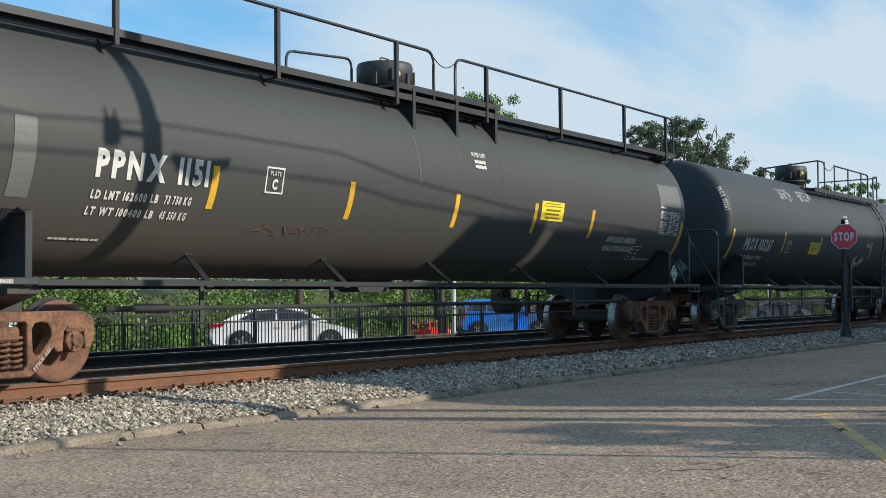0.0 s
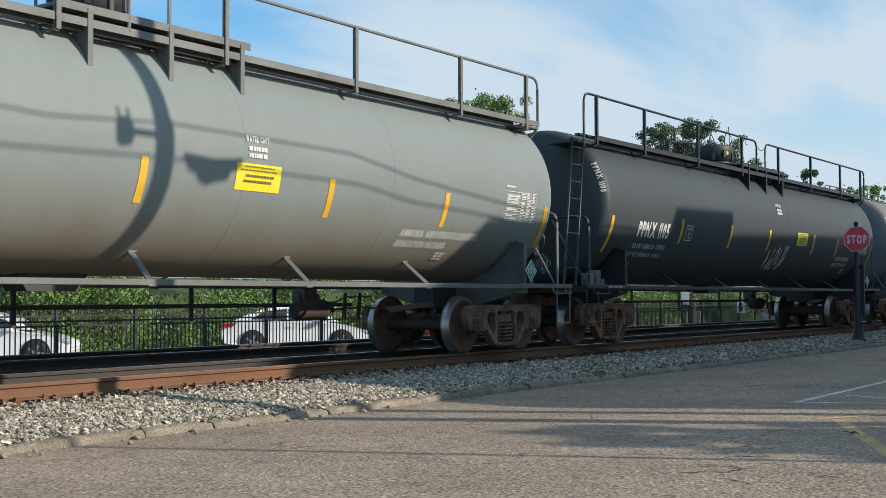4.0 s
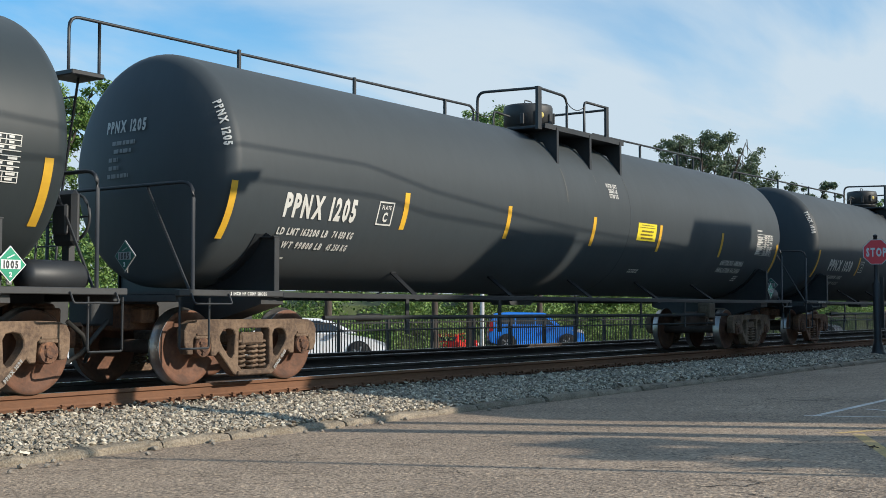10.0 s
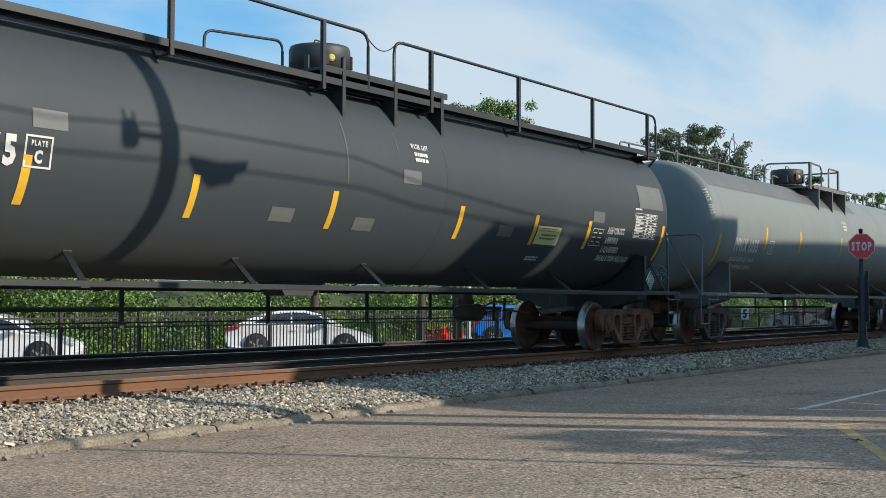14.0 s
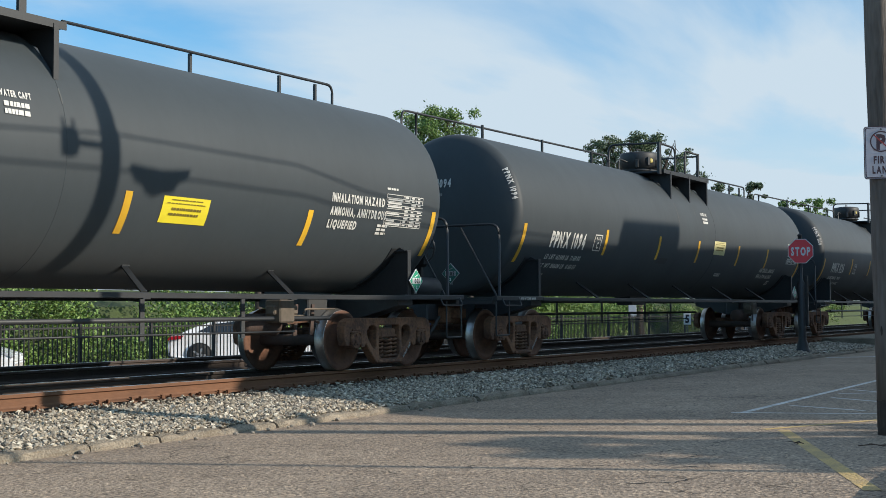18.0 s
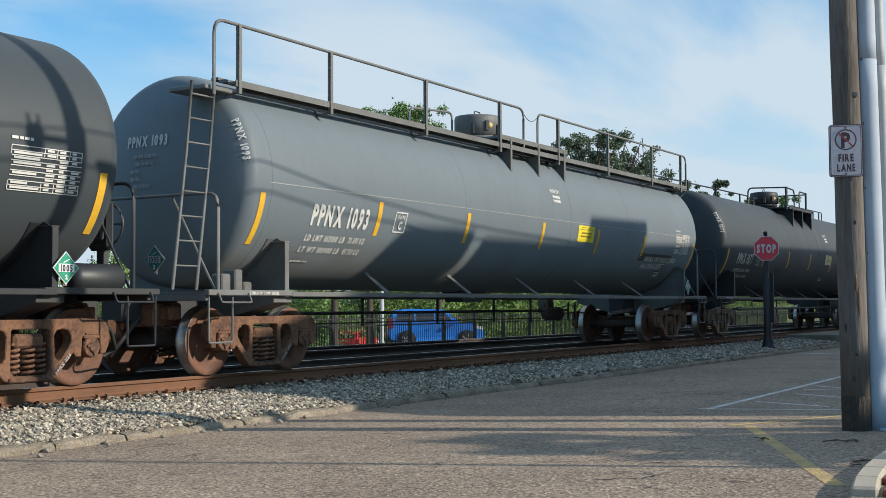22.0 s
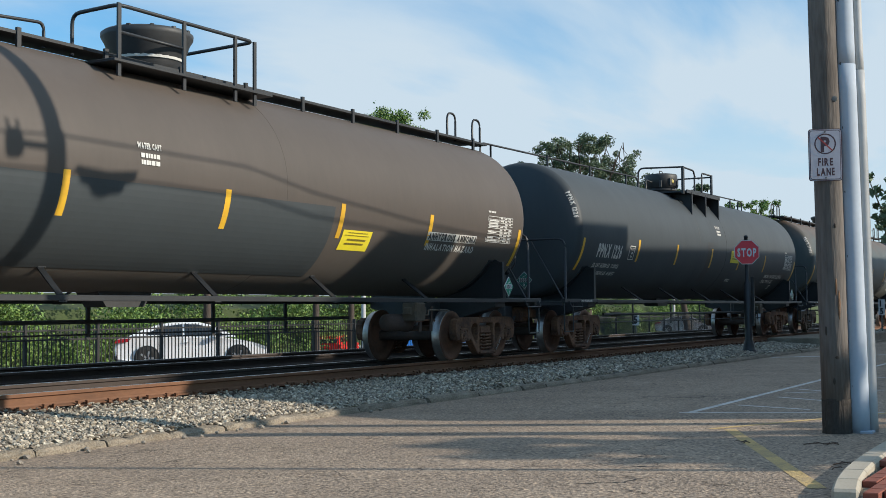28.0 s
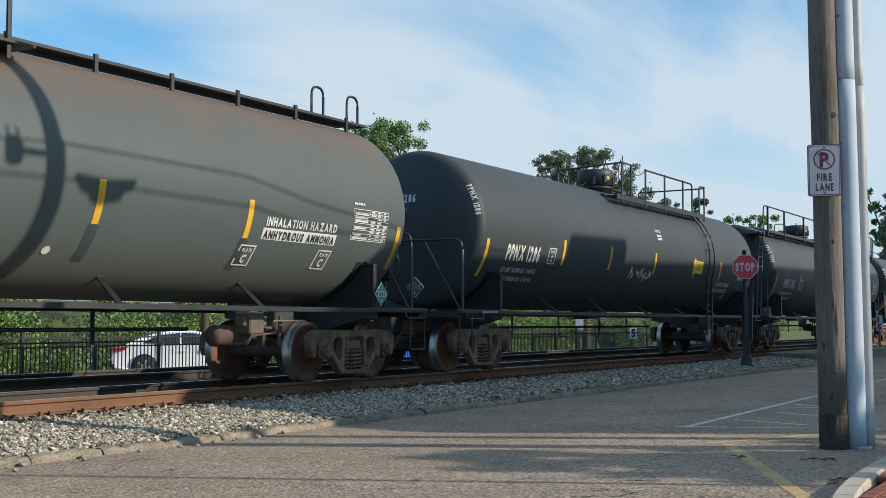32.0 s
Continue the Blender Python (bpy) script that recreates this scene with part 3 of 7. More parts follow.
def truck(car, x, mat, sets):
    f = new("truck")
    f.parent = car
    f.matrix_basis = pose(x, 0, 0)
    key = mat.name
    for s in (-1, 1):
        turn = pose(0, 0, 0, 0, 0, 0 if s < 0 else 180)
        part("side_frame", shared(("sideframe", key), side_frame_mesh, mat), None, f, "rusty cast steel side frame", at=turn)
        for dx, dy in ((-0.18, -1.0), (0.0, -1.04), (0.18, -1.0)):
            part("coil_spring", shared(("coil", key), coil_mesh, mat, True), None, f, at=turn @ pose(dx, dy, 0.165))
        for sx in (-1, 1):
            part("bearing_adapter", shared(("adapter", key), lambda: box_bm((-0.12, -1.12, 0.555), (0.12, -0.96, 0.60), 0.012), mat), None, f, at=turn @ pose(sx * 0.889, 0, 0))
    part("truck_bolster", shared(("tbolster", key), lambda: box_bm((-0.21, -1.08, 0.47), (0.21, 1.08, 0.63), 0.03), mat), None, f)
    for sx in (-1, 1):
        part("brake_beam", shared(("bbeam", key), lambda: tube_bm([(0, -0.75, 0.36), (0.0, 0, 0.42), (0, 0.75, 0.36)], 0.04, 6), TRUCK_DARK), None, f, at=pose(sx * 0.36, 0, 0))
    for sx in (-1, 1):
        sets.append(wheelset(car, x + sx * 0.889, mat))


def bolster_web_mesh(sx):
    pts = [(-1.44, 1.08), (-1.46, 1.80), (-1.30, 1.88)]
    for i in range(8):
        z = 1.82 - i * 0.09
        pts.append((-math.sqrt(TANK_R ** 2 - (TANK_Z - z) ** 2) + 0.03, z))
    pts.append((-0.25, 1.08))
    bm = prism_bm(pts, "x", -0.012, 0.012)
    add_box(bm, (-0.045, -1.478, 1.06), (0.045, -1.455, 1.82), 0.004)
    add_box(bm, (-0.06, -1.48, 1.81), (0.06, -1.22, 1.83), 0.004)
    return bm


def saddle_mesh(x):
    """Curved pad on the tank over the bolster."""
    bm = bmesh.new()
    rows = []
    for k in range(9):
        a = -0.58 - k * 0.075
        rows.append([bm.verts.new((x + dx, -(TANK_R + lift) * math.cos(a), TANK_Z + (TANK_R + lift) * math.sin(a))) for dx, lift in ((-0.17, -0.01), (-0.16, 0.014), (0.16, 0.014), (0.17, -0.01))])
    for p, q in zip(rows, rows[1:]):
        for k in range(3):
            bm.faces.new((p[k], p[k + 1], q[k + 1], q[k]))
    bmesh.ops.recalc_face_normals(bm, faces=bm.faces[:])
    return bm


def bracket_mesh():
    bm = bmesh.new()
    pts = [(0.0, -1.45, 1.13), (0.24, -0.84, 1.47)]
    d = Vector(pts[1]) - Vector(pts[0])
    u = Vector((0, 0, 1)).cross(d).normalized() * 0.038
    v = d.cross(u).normalized() * 0.010
    quad = [Vector(p) + a * u + b * v for p in pts for a, b in ((-1, -1), (1, -1), (1, 1), (-1, 1))]
    vs = [bm.verts.new(q) for q in quad]
    for f in ((0, 1, 2, 3), (7, 6, 5, 4), (0, 4, 5, 1), (1, 5, 6, 2), (2, 6, 7, 3), (3, 7, 4, 0)):
        bm.faces.new([vs[i] for i in f])
    add_box(bm, (0.19, -0.88, 1.46), (0.31, -0.80, 1.49))
    add_box(bm, (-0.06, -1.50, 1.05), (0.06, -1.44, 1.065))
    return bm


def dome_mesh(r, h, z0):
    prof = [(0.0, z0 - 0.12), (r * 0.86, z0 - 0.12), (r * 0.86, z0 + 0.10), (r * 0.97, z0 + 0.11), (r * 0.97, z0 + 0.15), (r * 0.88, z0 + 0.16), (r * 0.88, z0 + 0.19), (r, z0 + 0.20),
            (r, z0 + h - 0.05), (r * 0.96, z0 + h), (r * 0.55, z0 + h + 0.03), (0.0, z0 + h + 0.03)]
    return lathe_bm(prof, "z", 28)


def bowl_mesh(z0):
    """Flared manway housing with a wide lipped lid."""
    return lathe_bm([(0.0, z0 - 0.12), (0.42, z0 - 0.12), (0.42, z0 + 0.10), (0.47, z0 + 0.13), (0.47, z0 + 0.22), (0.52, z0 + 0.30), (0.585, z0 + 0.50), (0.635, z0 + 0.58), (0.64, z0 + 0.64), (0.60, z0 + 0.67), (0.30, z0 + 0.69), (0.0, z0 + 0.69)], "z", 32)


def sag(a, b, drop, n=8):
    a, b = Vector(a), Vector(b)
    return [a.lerp(b, i / n) - Vector((0, 0, drop * 4 * (i / n) * (1 - i / n))) for i in range(n + 1)]


def dome_group(car, trim, wide=False):
    """Manway housing with its plugs, lid handle and the bracketed platform beside it."""
    top = TANK_Z + TANK_R
    r, h = (0.48, 0.60) if wide else (0.465, 0.58)
    d = part("manway_dome", shared(("dome", wide, trim.name), lambda: bowl_mesh(top - 0.03) if wide else dome_mesh(r, h, top - 0.03), trim, True), None, car, "dark flared manway housing" if wide else "dark manway housing with a round lid")
    if wide:
        part("white_band", shared("domeband", lambda: lathe_bm([(0.44, top + 0.22), (0.505, top + 0.22), (0.515, top + 0.275), (0.44, top + 0.275)], "z", 28), STENCIL), None, d, "narrow white band")
        for k in range(6):
            a = -0.2 - k * 0.52
            part("lid_bolt", shared("lidbolt", lambda: box_bm((-0.03, -0.03, 0.0), (0.03, 0.03, 0.09), 0.008), trim), None, d, at=pose(0.60 * math.cos(a), 0.60 * math.sin(a), top + 0.56, 0, 0, math.degrees(a)))
        return
    for k in range(2):
        a = -0.75 - k * 1.3
        part("plug", shared("plug", lambda: lathe_bm([(0, -0.02), (0.055, -0.02), (0.055, 0.015), (0.03, 0.03), (0, 0.03)], "y", 12), BRASS_PLUG), None, d, "yellow plug",
             at=pose(r * math.cos(a), r * math.sin(a), top + 0.33) @ pose(0, 0, 0, 0, 0, math.degrees(a) - 90))
    for k in range(5):
        a = -0.35 - k * 0.62
        part("hinge_lug", shared("lug", lambda: box_bm((-0.035, -0.035, 0.0), (0.035, 0.035, 0.2), 0.008), trim), None, d, at=pose(r * math.cos(a), r * math.sin(a), top + 0.16 + 0.06 * (k % 2), 0, 0, math.degrees(a)))
    part("lid_handle", shared(("lidh", wide), lambda: tube_bm(bend([(-0.12, 0, top + h - 0.02), (-0.12, 0, top + h + 0.08), (0.12, 0, top + h + 0.08), (0.12, 0, top + h - 0.02)], 0.03), 0.012), BLACK_STEEL), None, d)


def platform_group(car, trim, o=0.0):
    z = 4.10
    p = part("dome_platform", shared(("plat", trim.name), lambda: box_bm((-1.52, -1.26, z - 0.03), (1.42, -0.40, z + 0.015), 0.006), trim), None, car, at=pose(o, 0, 0))
    part("platform_edge", shared(("platedge", trim.name), lambda: box_bm((-1.52, -1.275, z - 0.05), (1.42, -1.26, z + 0.04)), trim), None, p)
    for x in (-1.11, 0.08, 1.27):
        def tri():
            return prism_bm([(-1.26, z - 0.03), (-0.50, z - 0.03), (-0.98, 3.86), (-1.24, 3.48), (-1.27, 3.46)], "x", -0.008, 0.008)
        part("bracket", shared(("tri", trim.name), tri, trim), None, p, at=pose(x, 0, 0))
        part("bracket_flange", shared(("flange", trim.name), lambda: box_bm((-0.035, -1.285, 3.47), (0.035, -1.262, z)), trim), None, p, at=pose(x, 0, 0))
    return p


def pipe(name, pts, r, mat, parent, key=None, label=""):
    if key is None:
        return part(name, tube_bm(pts, r), mat, parent, label, smooth=True)
    return part(name, shared(("pipe", key, mat.name), lambda: tube_bm(pts, r), mat, True), None, parent, label)


def low_railing(car, trim, ext, far=7.95):
    """Short stanchions and one pipe along the crown, a hoop round the dome, and a tall hoop at each end."""
    z, top = 4.50, TANK_Z + TANK_R
    for s, xs in ((-1, (-7.64, -5.14, -2.72)), (1, (4.69, 6.62, far - 0.45))):
        end = s * (9.25 + ext)
        inner = -1.85 if s < 0 else 2.35
        if s < 0:
            end -= 0.58
            pts = bend([(end, 0.42, 3.85), (end, 0.42, z + 0.05), (inner, 0, z), (inner, 0, top - 0.02)], 0.16)
            pipe("stanchion", [(end + 0.45, 0.40, 3.86), (end + 0.45, 0.40, z + 0.03)], 0.022, trim, car, ("endpost", ext))
        else:
            pts = bend([(inner, -0.1, top + 0.3), (far, 0, z + 0.05), (far, 0, top - 0.02)], 0.14)
        pipe("top_rail", pts, 0.022, trim, car, ("lowrail", s, ext, far))
        for x in xs:
            part("stanchion", shared(("lowpost", trim.name), lambda: box_bm((-0.022, -0.02, top - 0.04), (0.022, 0.02, z + 0.005)), trim), None, car, at=pose(x, 0, 0))
    part("end_platform", shared(("endplat", trim.name), lambda: box_bm((-0.48, 0.26, 3.80), (0.02, 0.78, 3.86), 0.01), trim), None, car, at=pose(-9.42 - ext, 0, 0))
    f = new("end_ladder")
    f.parent = car
    f.matrix_basis = pose(-9.66 - ext, 0, 0)
    for y in (0.44, 0.86):
        part("stile", shared(("estile", trim.name), lambda: tube_bm([(-0.06, 0.36, 1.12), (0.02, 0.34, 2.3), (0.0, 0, 3.82)], 0.018), trim, True), None, f, at=pose(0, y, 0))
    for k in range(8):
        part("rung", shared(("erung", trim.name), lambda: tube_bm([(0, 0.44, 0), (0, 0.86, 0)], 0.012), trim, True), None, f, at=pose(0.0, 0.34 if k < 3 else 0.34 * (7.6 - k) / 4.8, 1.4 + k * 0.31))
    # railing round the manway
    y = -1.2
    pipe("guard_rail", bend([(-1.63, 0.06, top - 0.05), (-1.63, 0.06, 4.78), (-1.63, y, 4.74)], 0.16), 0.026, trim, car, "hoopA")
    part("guard_post", shared(("gpost", trim.name), lambda: box_bm((-0.06, y - 0.035, 4.02), (0.06, y + 0.02, 4.76)), trim), None, car, at=pose(-1.63, 0, 0))
    pipe("guard_rail", bend([(-1.58, y, 4.74), (-0.64, y, 4.72), (-0.64, y, 4.1)], 0.18), 0.024, trim, car, "hoopB")
    pipe("guard_rail", bend([(0.0, y, 4.1), (0.0, y, 4.72), (0.84, y, 4.72)], 0.10), 0.024, trim, car, "hoopC")
    part("guard_post", shared(("gpost2", trim.name), lambda: box_bm((-0.05, y - 0.025, 4.1), (0.05, y + 0.02, 4.74)), trim), None, car, at=pose(0.86, 0, 0))
    pipe("guard_rail", bend([(0.86, y, 4.68), (0.86, 0.35, 4.68), (0.86, 0.35, top - 0.02)], 0.10), 0.024, trim, car, "hoopD")
    pipe("guard_rail", bend([(-1.2, 0, top - 0.02), (-1.2, 0, 4.50), (-0.5, 0.1, 4.50)], 0.12), 0.02, trim, car, "hoopE")
    pipe("chain", sag((-1.85, 0, 4.46), (-1.2, 0, 4.46), 0.10), 0.008, trim, car, "chain1")
    pipe("chain", sag((-0.64, y, 4.62), (0.0, y, 4.62), 0.10), 0.008, trim, car, "chain2")


def tall_railing(car, trim, ext):
    """Walkway along the camera-side shoulder with a hip-high rail on both sides, and ladders at its front end."""
    z, y = 4.74, -1.16
    e = 8.95 + ext
    for k, (dy, dz) in enumerate(((-1.185, 3.955), (-1.03, 4.0), (-0.89, 4.04))):
        part("walkway_plank", shared(("plank", k, ext, trim.name), lambda: box_bm((-e, dy - 0.06, dz - 0.03), (e - 0.12, dy + 0.06, dz + 0.01), 0.004), trim), None, car)
    part("walkway_edge", shared(("wedge", ext, trim.name), lambda: box_bm((-e, -1.275, 3.895), (e - 0.12, -1.26, 3.985)), trim), None, car)
    part("walkway_bearer", shared(("wbear", ext, trim.name), lambda: add_box(box_bm((-e + 0.3, -1.17, 3.86), (e - 0.75, -1.12, 3.87)), (-e + 0.3, -1.13, 3.86), (e - 0.75, -1.12, 3.93)), trim), None, car)
    part("end_platform", shared(("endplat3", trim.name), lambda: box_bm((-0.56, -1.26, 3.85), (0.0, -0.55, 3.89), 0.008), trim), None, car, at=pose(e - 0.12, 0, 0))
    for x in (-8.88 - ext, -6.78 - 0.6 * ext, -4.05 - 0.3 * ext, -1.40, 1.13, 3.70, 6.36, 8.39 + ext):
        part("rail_post", shared(("tpost", trim.name), lambda: add_box(add_box(bmesh.new(), (-0.035, y - 0.05, 3.80), (0.035, y - 0.03, z)), (-0.035, y - 0.05, 3.80), (-0.02, y, z)), trim), None, car, at=pose(x, -0.08, 0))
        part("post_knee", shared(("tknee", trim.name), lambda: tube_bm([(0, -1.26, 3.82), (0, -1.02, 3.80), (0, -0.95, 3.90)], 0.018), trim), None, car, at=pose(x, 0, 0))
    pipe("top_rail", bend([(-9.38 - ext, y - 0.1, 3.72), (-9.38 - ext, y - 0.1, z), (-0.41, y - 0.1, z), (-0.41, y - 0.1, 3.95)], 0.2), 0.024, trim, car, ("tallA", ext))
    pipe("top_rail", bend([(0.2, y - 0.1, 3.98), (0.2, y - 0.1, z), (8.79 + ext, y - 0.1, z), (8.79 + ext, y - 0.1, 3.87), (8.84 + ext, y + 0.1, 3.70)], 0.2), 0.024, trim, car, ("tallB", ext))
    pipe("far_rail", bend([(-2.1, 0.3, 4.1), (-2.1, 0.3, 4.68), (-0.5, 0.3, 4.80), (-0.5, 0.3, 4.1)], 0.16), 0.022, trim, car, "tallC")
    pipe("far_rail", bend([(0.5, 0.6, 4.1), (0.5, 0.6, 4.62), (2.0, 0.6, 4.66), (2.0, 0.6, 4.05)], 0.16), 0.022, trim, car, "tallD")
    pipe("chain", sag((-0.41, y - 0.1, 4.66), (0.2, y - 0.1, 4.66), 0.12), 0.008, trim, car, "chain3")
    ladder(car, trim, -9.62 - ext)
    part("end_platform", shared(("endplat2", trim.name), lambda: box_bm((-0.30, -1.2, 3.80), (0.25, -0.55, 3.86), 0.01), trim), None, car, at=pose(-9.18 - ext, 0, 0))


def ladder(car, trim, x):
    f = new("ladder")
    f.parent = car
    for dx in (-0.22, 0.22):
        pipe("stile", [(x + dx - 0.24, -1.2, 1.14), (x + dx, -1.2, 2.9), (x + dx + 0.1, -1.2, 3.86)], 0.022, trim, f)
    for k in range(8):
        z = 1.45 + k * 0.32
        o = -0.24 + 0.24 * min(1, (z - 1.14) / 1.76) + (0.1 * (z - 2.9) / 0.96 if z > 2.9 else 0)
        pipe("rung", [(x - 0.22 + o, -1.2, z), (x + 0.22 + o, -1.2, z)], 0.013, trim, f)


def end_group(car, s, ext, trim, deck, draw=0.0):
    """Deck, hoop railing, steps, coupler and stub sill of one end; s is -1 at the front and 1 at the rear."""
    X = 8.1 + ext
    m = pose(0, 0, 0) if s > 0 else pose(0, 0, 0, 0, 0, 180)

    def flip(name, key, make, mat, label="", smooth=False):
        # built for the rear end; the front end mirrors x alone
        def made():
            bm = make()
            if s < 0:
                for v in bm.verts:
                    v.co.x = -v.co.x
                bmesh.ops.reverse_faces(bm, faces=bm.faces[:])
            return bm
        return part(name, shared((key, s, ext, mat.name), made, mat, smooth), None, car, label)

    flip("bolster_web", "web", lambda: _moved(bolster_web_mesh(1), X), DUSTY_STEEL if trim is BLACK_STEEL else trim)
    flip("bolster_web", "webfar", lambda: _mirror_y(_moved(bolster_web_mesh(1), X)), trim)
    flip("saddle_pad", "saddle", lambda: saddle_mesh(X), trim)
    flip("stub_sill", "stub", lambda: box_bm((X - 0.9, -0.20, 0.72), (X + 1.85, 0.20, 1.10), 0.02), BLACK_STEEL)
    flip("body_bolster", "bbol", lambda: prism_bm([(-1.40, 0.98), (-1.40, 1.10), (1.40, 1.10), (1.40, 0.98), (0.5, 0.74), (-0.5, 0.74)], "x", X - 0.2, X + 0.2), deck)
    flip("deck_side", "dside", lambda: box_bm((X - 0.15, -1.49, 1.07), (X + 1.62, -1.40, 1.145), 0.008), deck)
    flip("deck_side", "dsidef", lambda: box_bm((X - 0.15, 1.40, 1.07), (X + 1.62, 1.49, 1.145), 0.008), deck)
    flip("deck_plate", "dplate", lambda: box_bm((X + 0.75, -1.40, 1.09), (X + 1.60, 1.40, 1.125)), deck)
    flip("end_beam", "ebeam", lambda: box_bm((X + 1.50, -1.40, 1.0), (X + 1.60, 1.40, 1.09), 0.01), deck)
    flip("end_railing", "erail", lambda: tube_bm(bend([(X + 1.3, -1.36, 1.14), (X + 1.3, -1.36, 2.42), (X + 1.3, 1.36, 2.42), (X + 1.3, 1.36, 1.14)], 0.2), 0.024), trim, smooth=True)
    flip("railing_brace", "brace", lambda: tube_bm([(X + 1.3, -0.55, 2.40), (X + 1.3, -1.3, 1.15)], 0.018), trim)
    flip("corner_step", "step", lambda: tube_bm(bend([(X + 1.12, -1.45, 1.05), (X + 1.12, -1.45, 0.46), (X + 1.58, -1.45, 0.46), (X + 1.58, -1.45, 1.05)], 0.03, 2), 0.014), trim)
    flip("corner_step", "stepf", lambda: tube_bm(bend([(X + 1.12, 1.45, 1.05), (X + 1.12, 1.45, 0.46), (X + 1.58, 1.45, 0.46), (X + 1.58, 1.45, 1.05)], 0.03, 2), 0.014), trim)
    flip("grab_iron", "grab", lambda: tube_bm(bend([(X + 0.85, -1.50, 1.10), (X + 0.85, -1.56, 0.98), (X + 1.45, -1.56, 0.98), (X + 1.45, -1.50, 1.10)], 0.03, 2), 0.012), trim)
    flip("coupler", "coup", lambda: _coupler(X + 1.75, draw), TRUCK_RUST)
    flip("air_hose", "hose", lambda: tube_bm([(X + 1.7, -0.35, 0.78), (X + 1.9, -0.38, 0.62), (X + 2.05, -0.3, 0.40), (X + 2.12, -0.15, 0.30)], 0.028, 8), HOSE, smooth=True)
    flip("draft_casting", "cast", lambda: add_box(box_bm((X + 0.95, -0.42, 0.66), (X + 1.5, 0.42, 0.98), 0.03), (X + 1.2, -0.62, 0.75), (X + 1.42, -0.4, 0.93), 0.02), TRUCK_RUST)


def _moved(bm, x):
    bmesh.ops.translate(bm, verts=bm.verts, vec=(x, 0, 0))
    return bm


def _mirror_y(bm):
    for v in bm.verts:
        v.co.y = -v.co.y
    bmesh.ops.reverse_faces(bm, faces=bm.faces[:])
    return bm


def _coupler(x, draw=0.0):
    bm = box_bm((x - 0.02, -0.09, 0.50), (x + draw + 0.22, 0.09, 0.72), 0.02)
    x += draw
    add_box(bm, (x + 0.16, -0.19, 0.46), (x + 0.34, 0.19, 0.76), 0.04)
    add_box(bm, (x + 0.0, -0.16, 0.62), (x + 0.06, 0.16, 0.80), 0.02)
    return bm


def placard(car, x, y, z, facing, lit):
    """Diamond hazard placard with its number panel."""
    turn = pose(x, y, z, 0, 0, 0 if facing == "side" else -90)
    q = new("placard")
    q.parent = car
    q.matrix_basis = turn
    q["label"] = "green and white diamond placard"

    def dia(r, y0, y1):
        return prism_bm([(-r, 0), (0, -r), (r, 0), (0, r)], "y", y0, y1)
    # unlit placards take the copies with shade in their colour
    white, green = (PLACARD_WHITE, PLACARD_GREEN) if lit else (PLACARD_WHITE_SHADED, PLACARD_GREEN_SHADED)
    part("placard_back", shared(("pl_back", lit), lambda: dia(0.185, -0.006, 0.006), white), None, q)
    part("placard_face", shared(("pl_face", lit), lambda: dia(0.170, -0.011, -0.007), green), None, q)
    part("number_panel", shared(("pl_num", lit), lambda: box_bm((-0.112, -0.015, -0.046), (0.112, -0.012, 0.046)), white), None, q)
    part("gas_symbol", shared(("pl_sym", lit), lambda: prism_bm([(-0.05, 0.062), (0.035, 0.10), (0.05, 0.095), (-0.035, 0.056)], "y", -0.015, -0.012), white), None, q)
    if "pl_two" not in CACHE:
        two, tf = lettering("2", 0.035, 0.05)
        CACHE["pl_two"] = raw_mesh("pl_two", [(a - 0.018, -0.015, b - 0.125) for a, b in two], tf, PLACARD_WHITE)
    part("class_number", CACHE["pl_two"], None, q)
    vs, fs = lettering("1005", 0.17, 0.075)
    if "pl_txt" not in CACHE:
        CACHE["pl_txt"] = raw_mesh("pl_txt", [(a - 0.085, -0.018, b - 0.037) for a, b in vs], fs, BLACK_STEEL)
    part("placard_number", CACHE["pl_txt"], None, q)
    part("placard_bracket", shared("pl_br", lambda: box_bm((-0.03, 0.006, -0.20), (0.03, 0.02, 0.12)), GREY_STEEL), None, q)


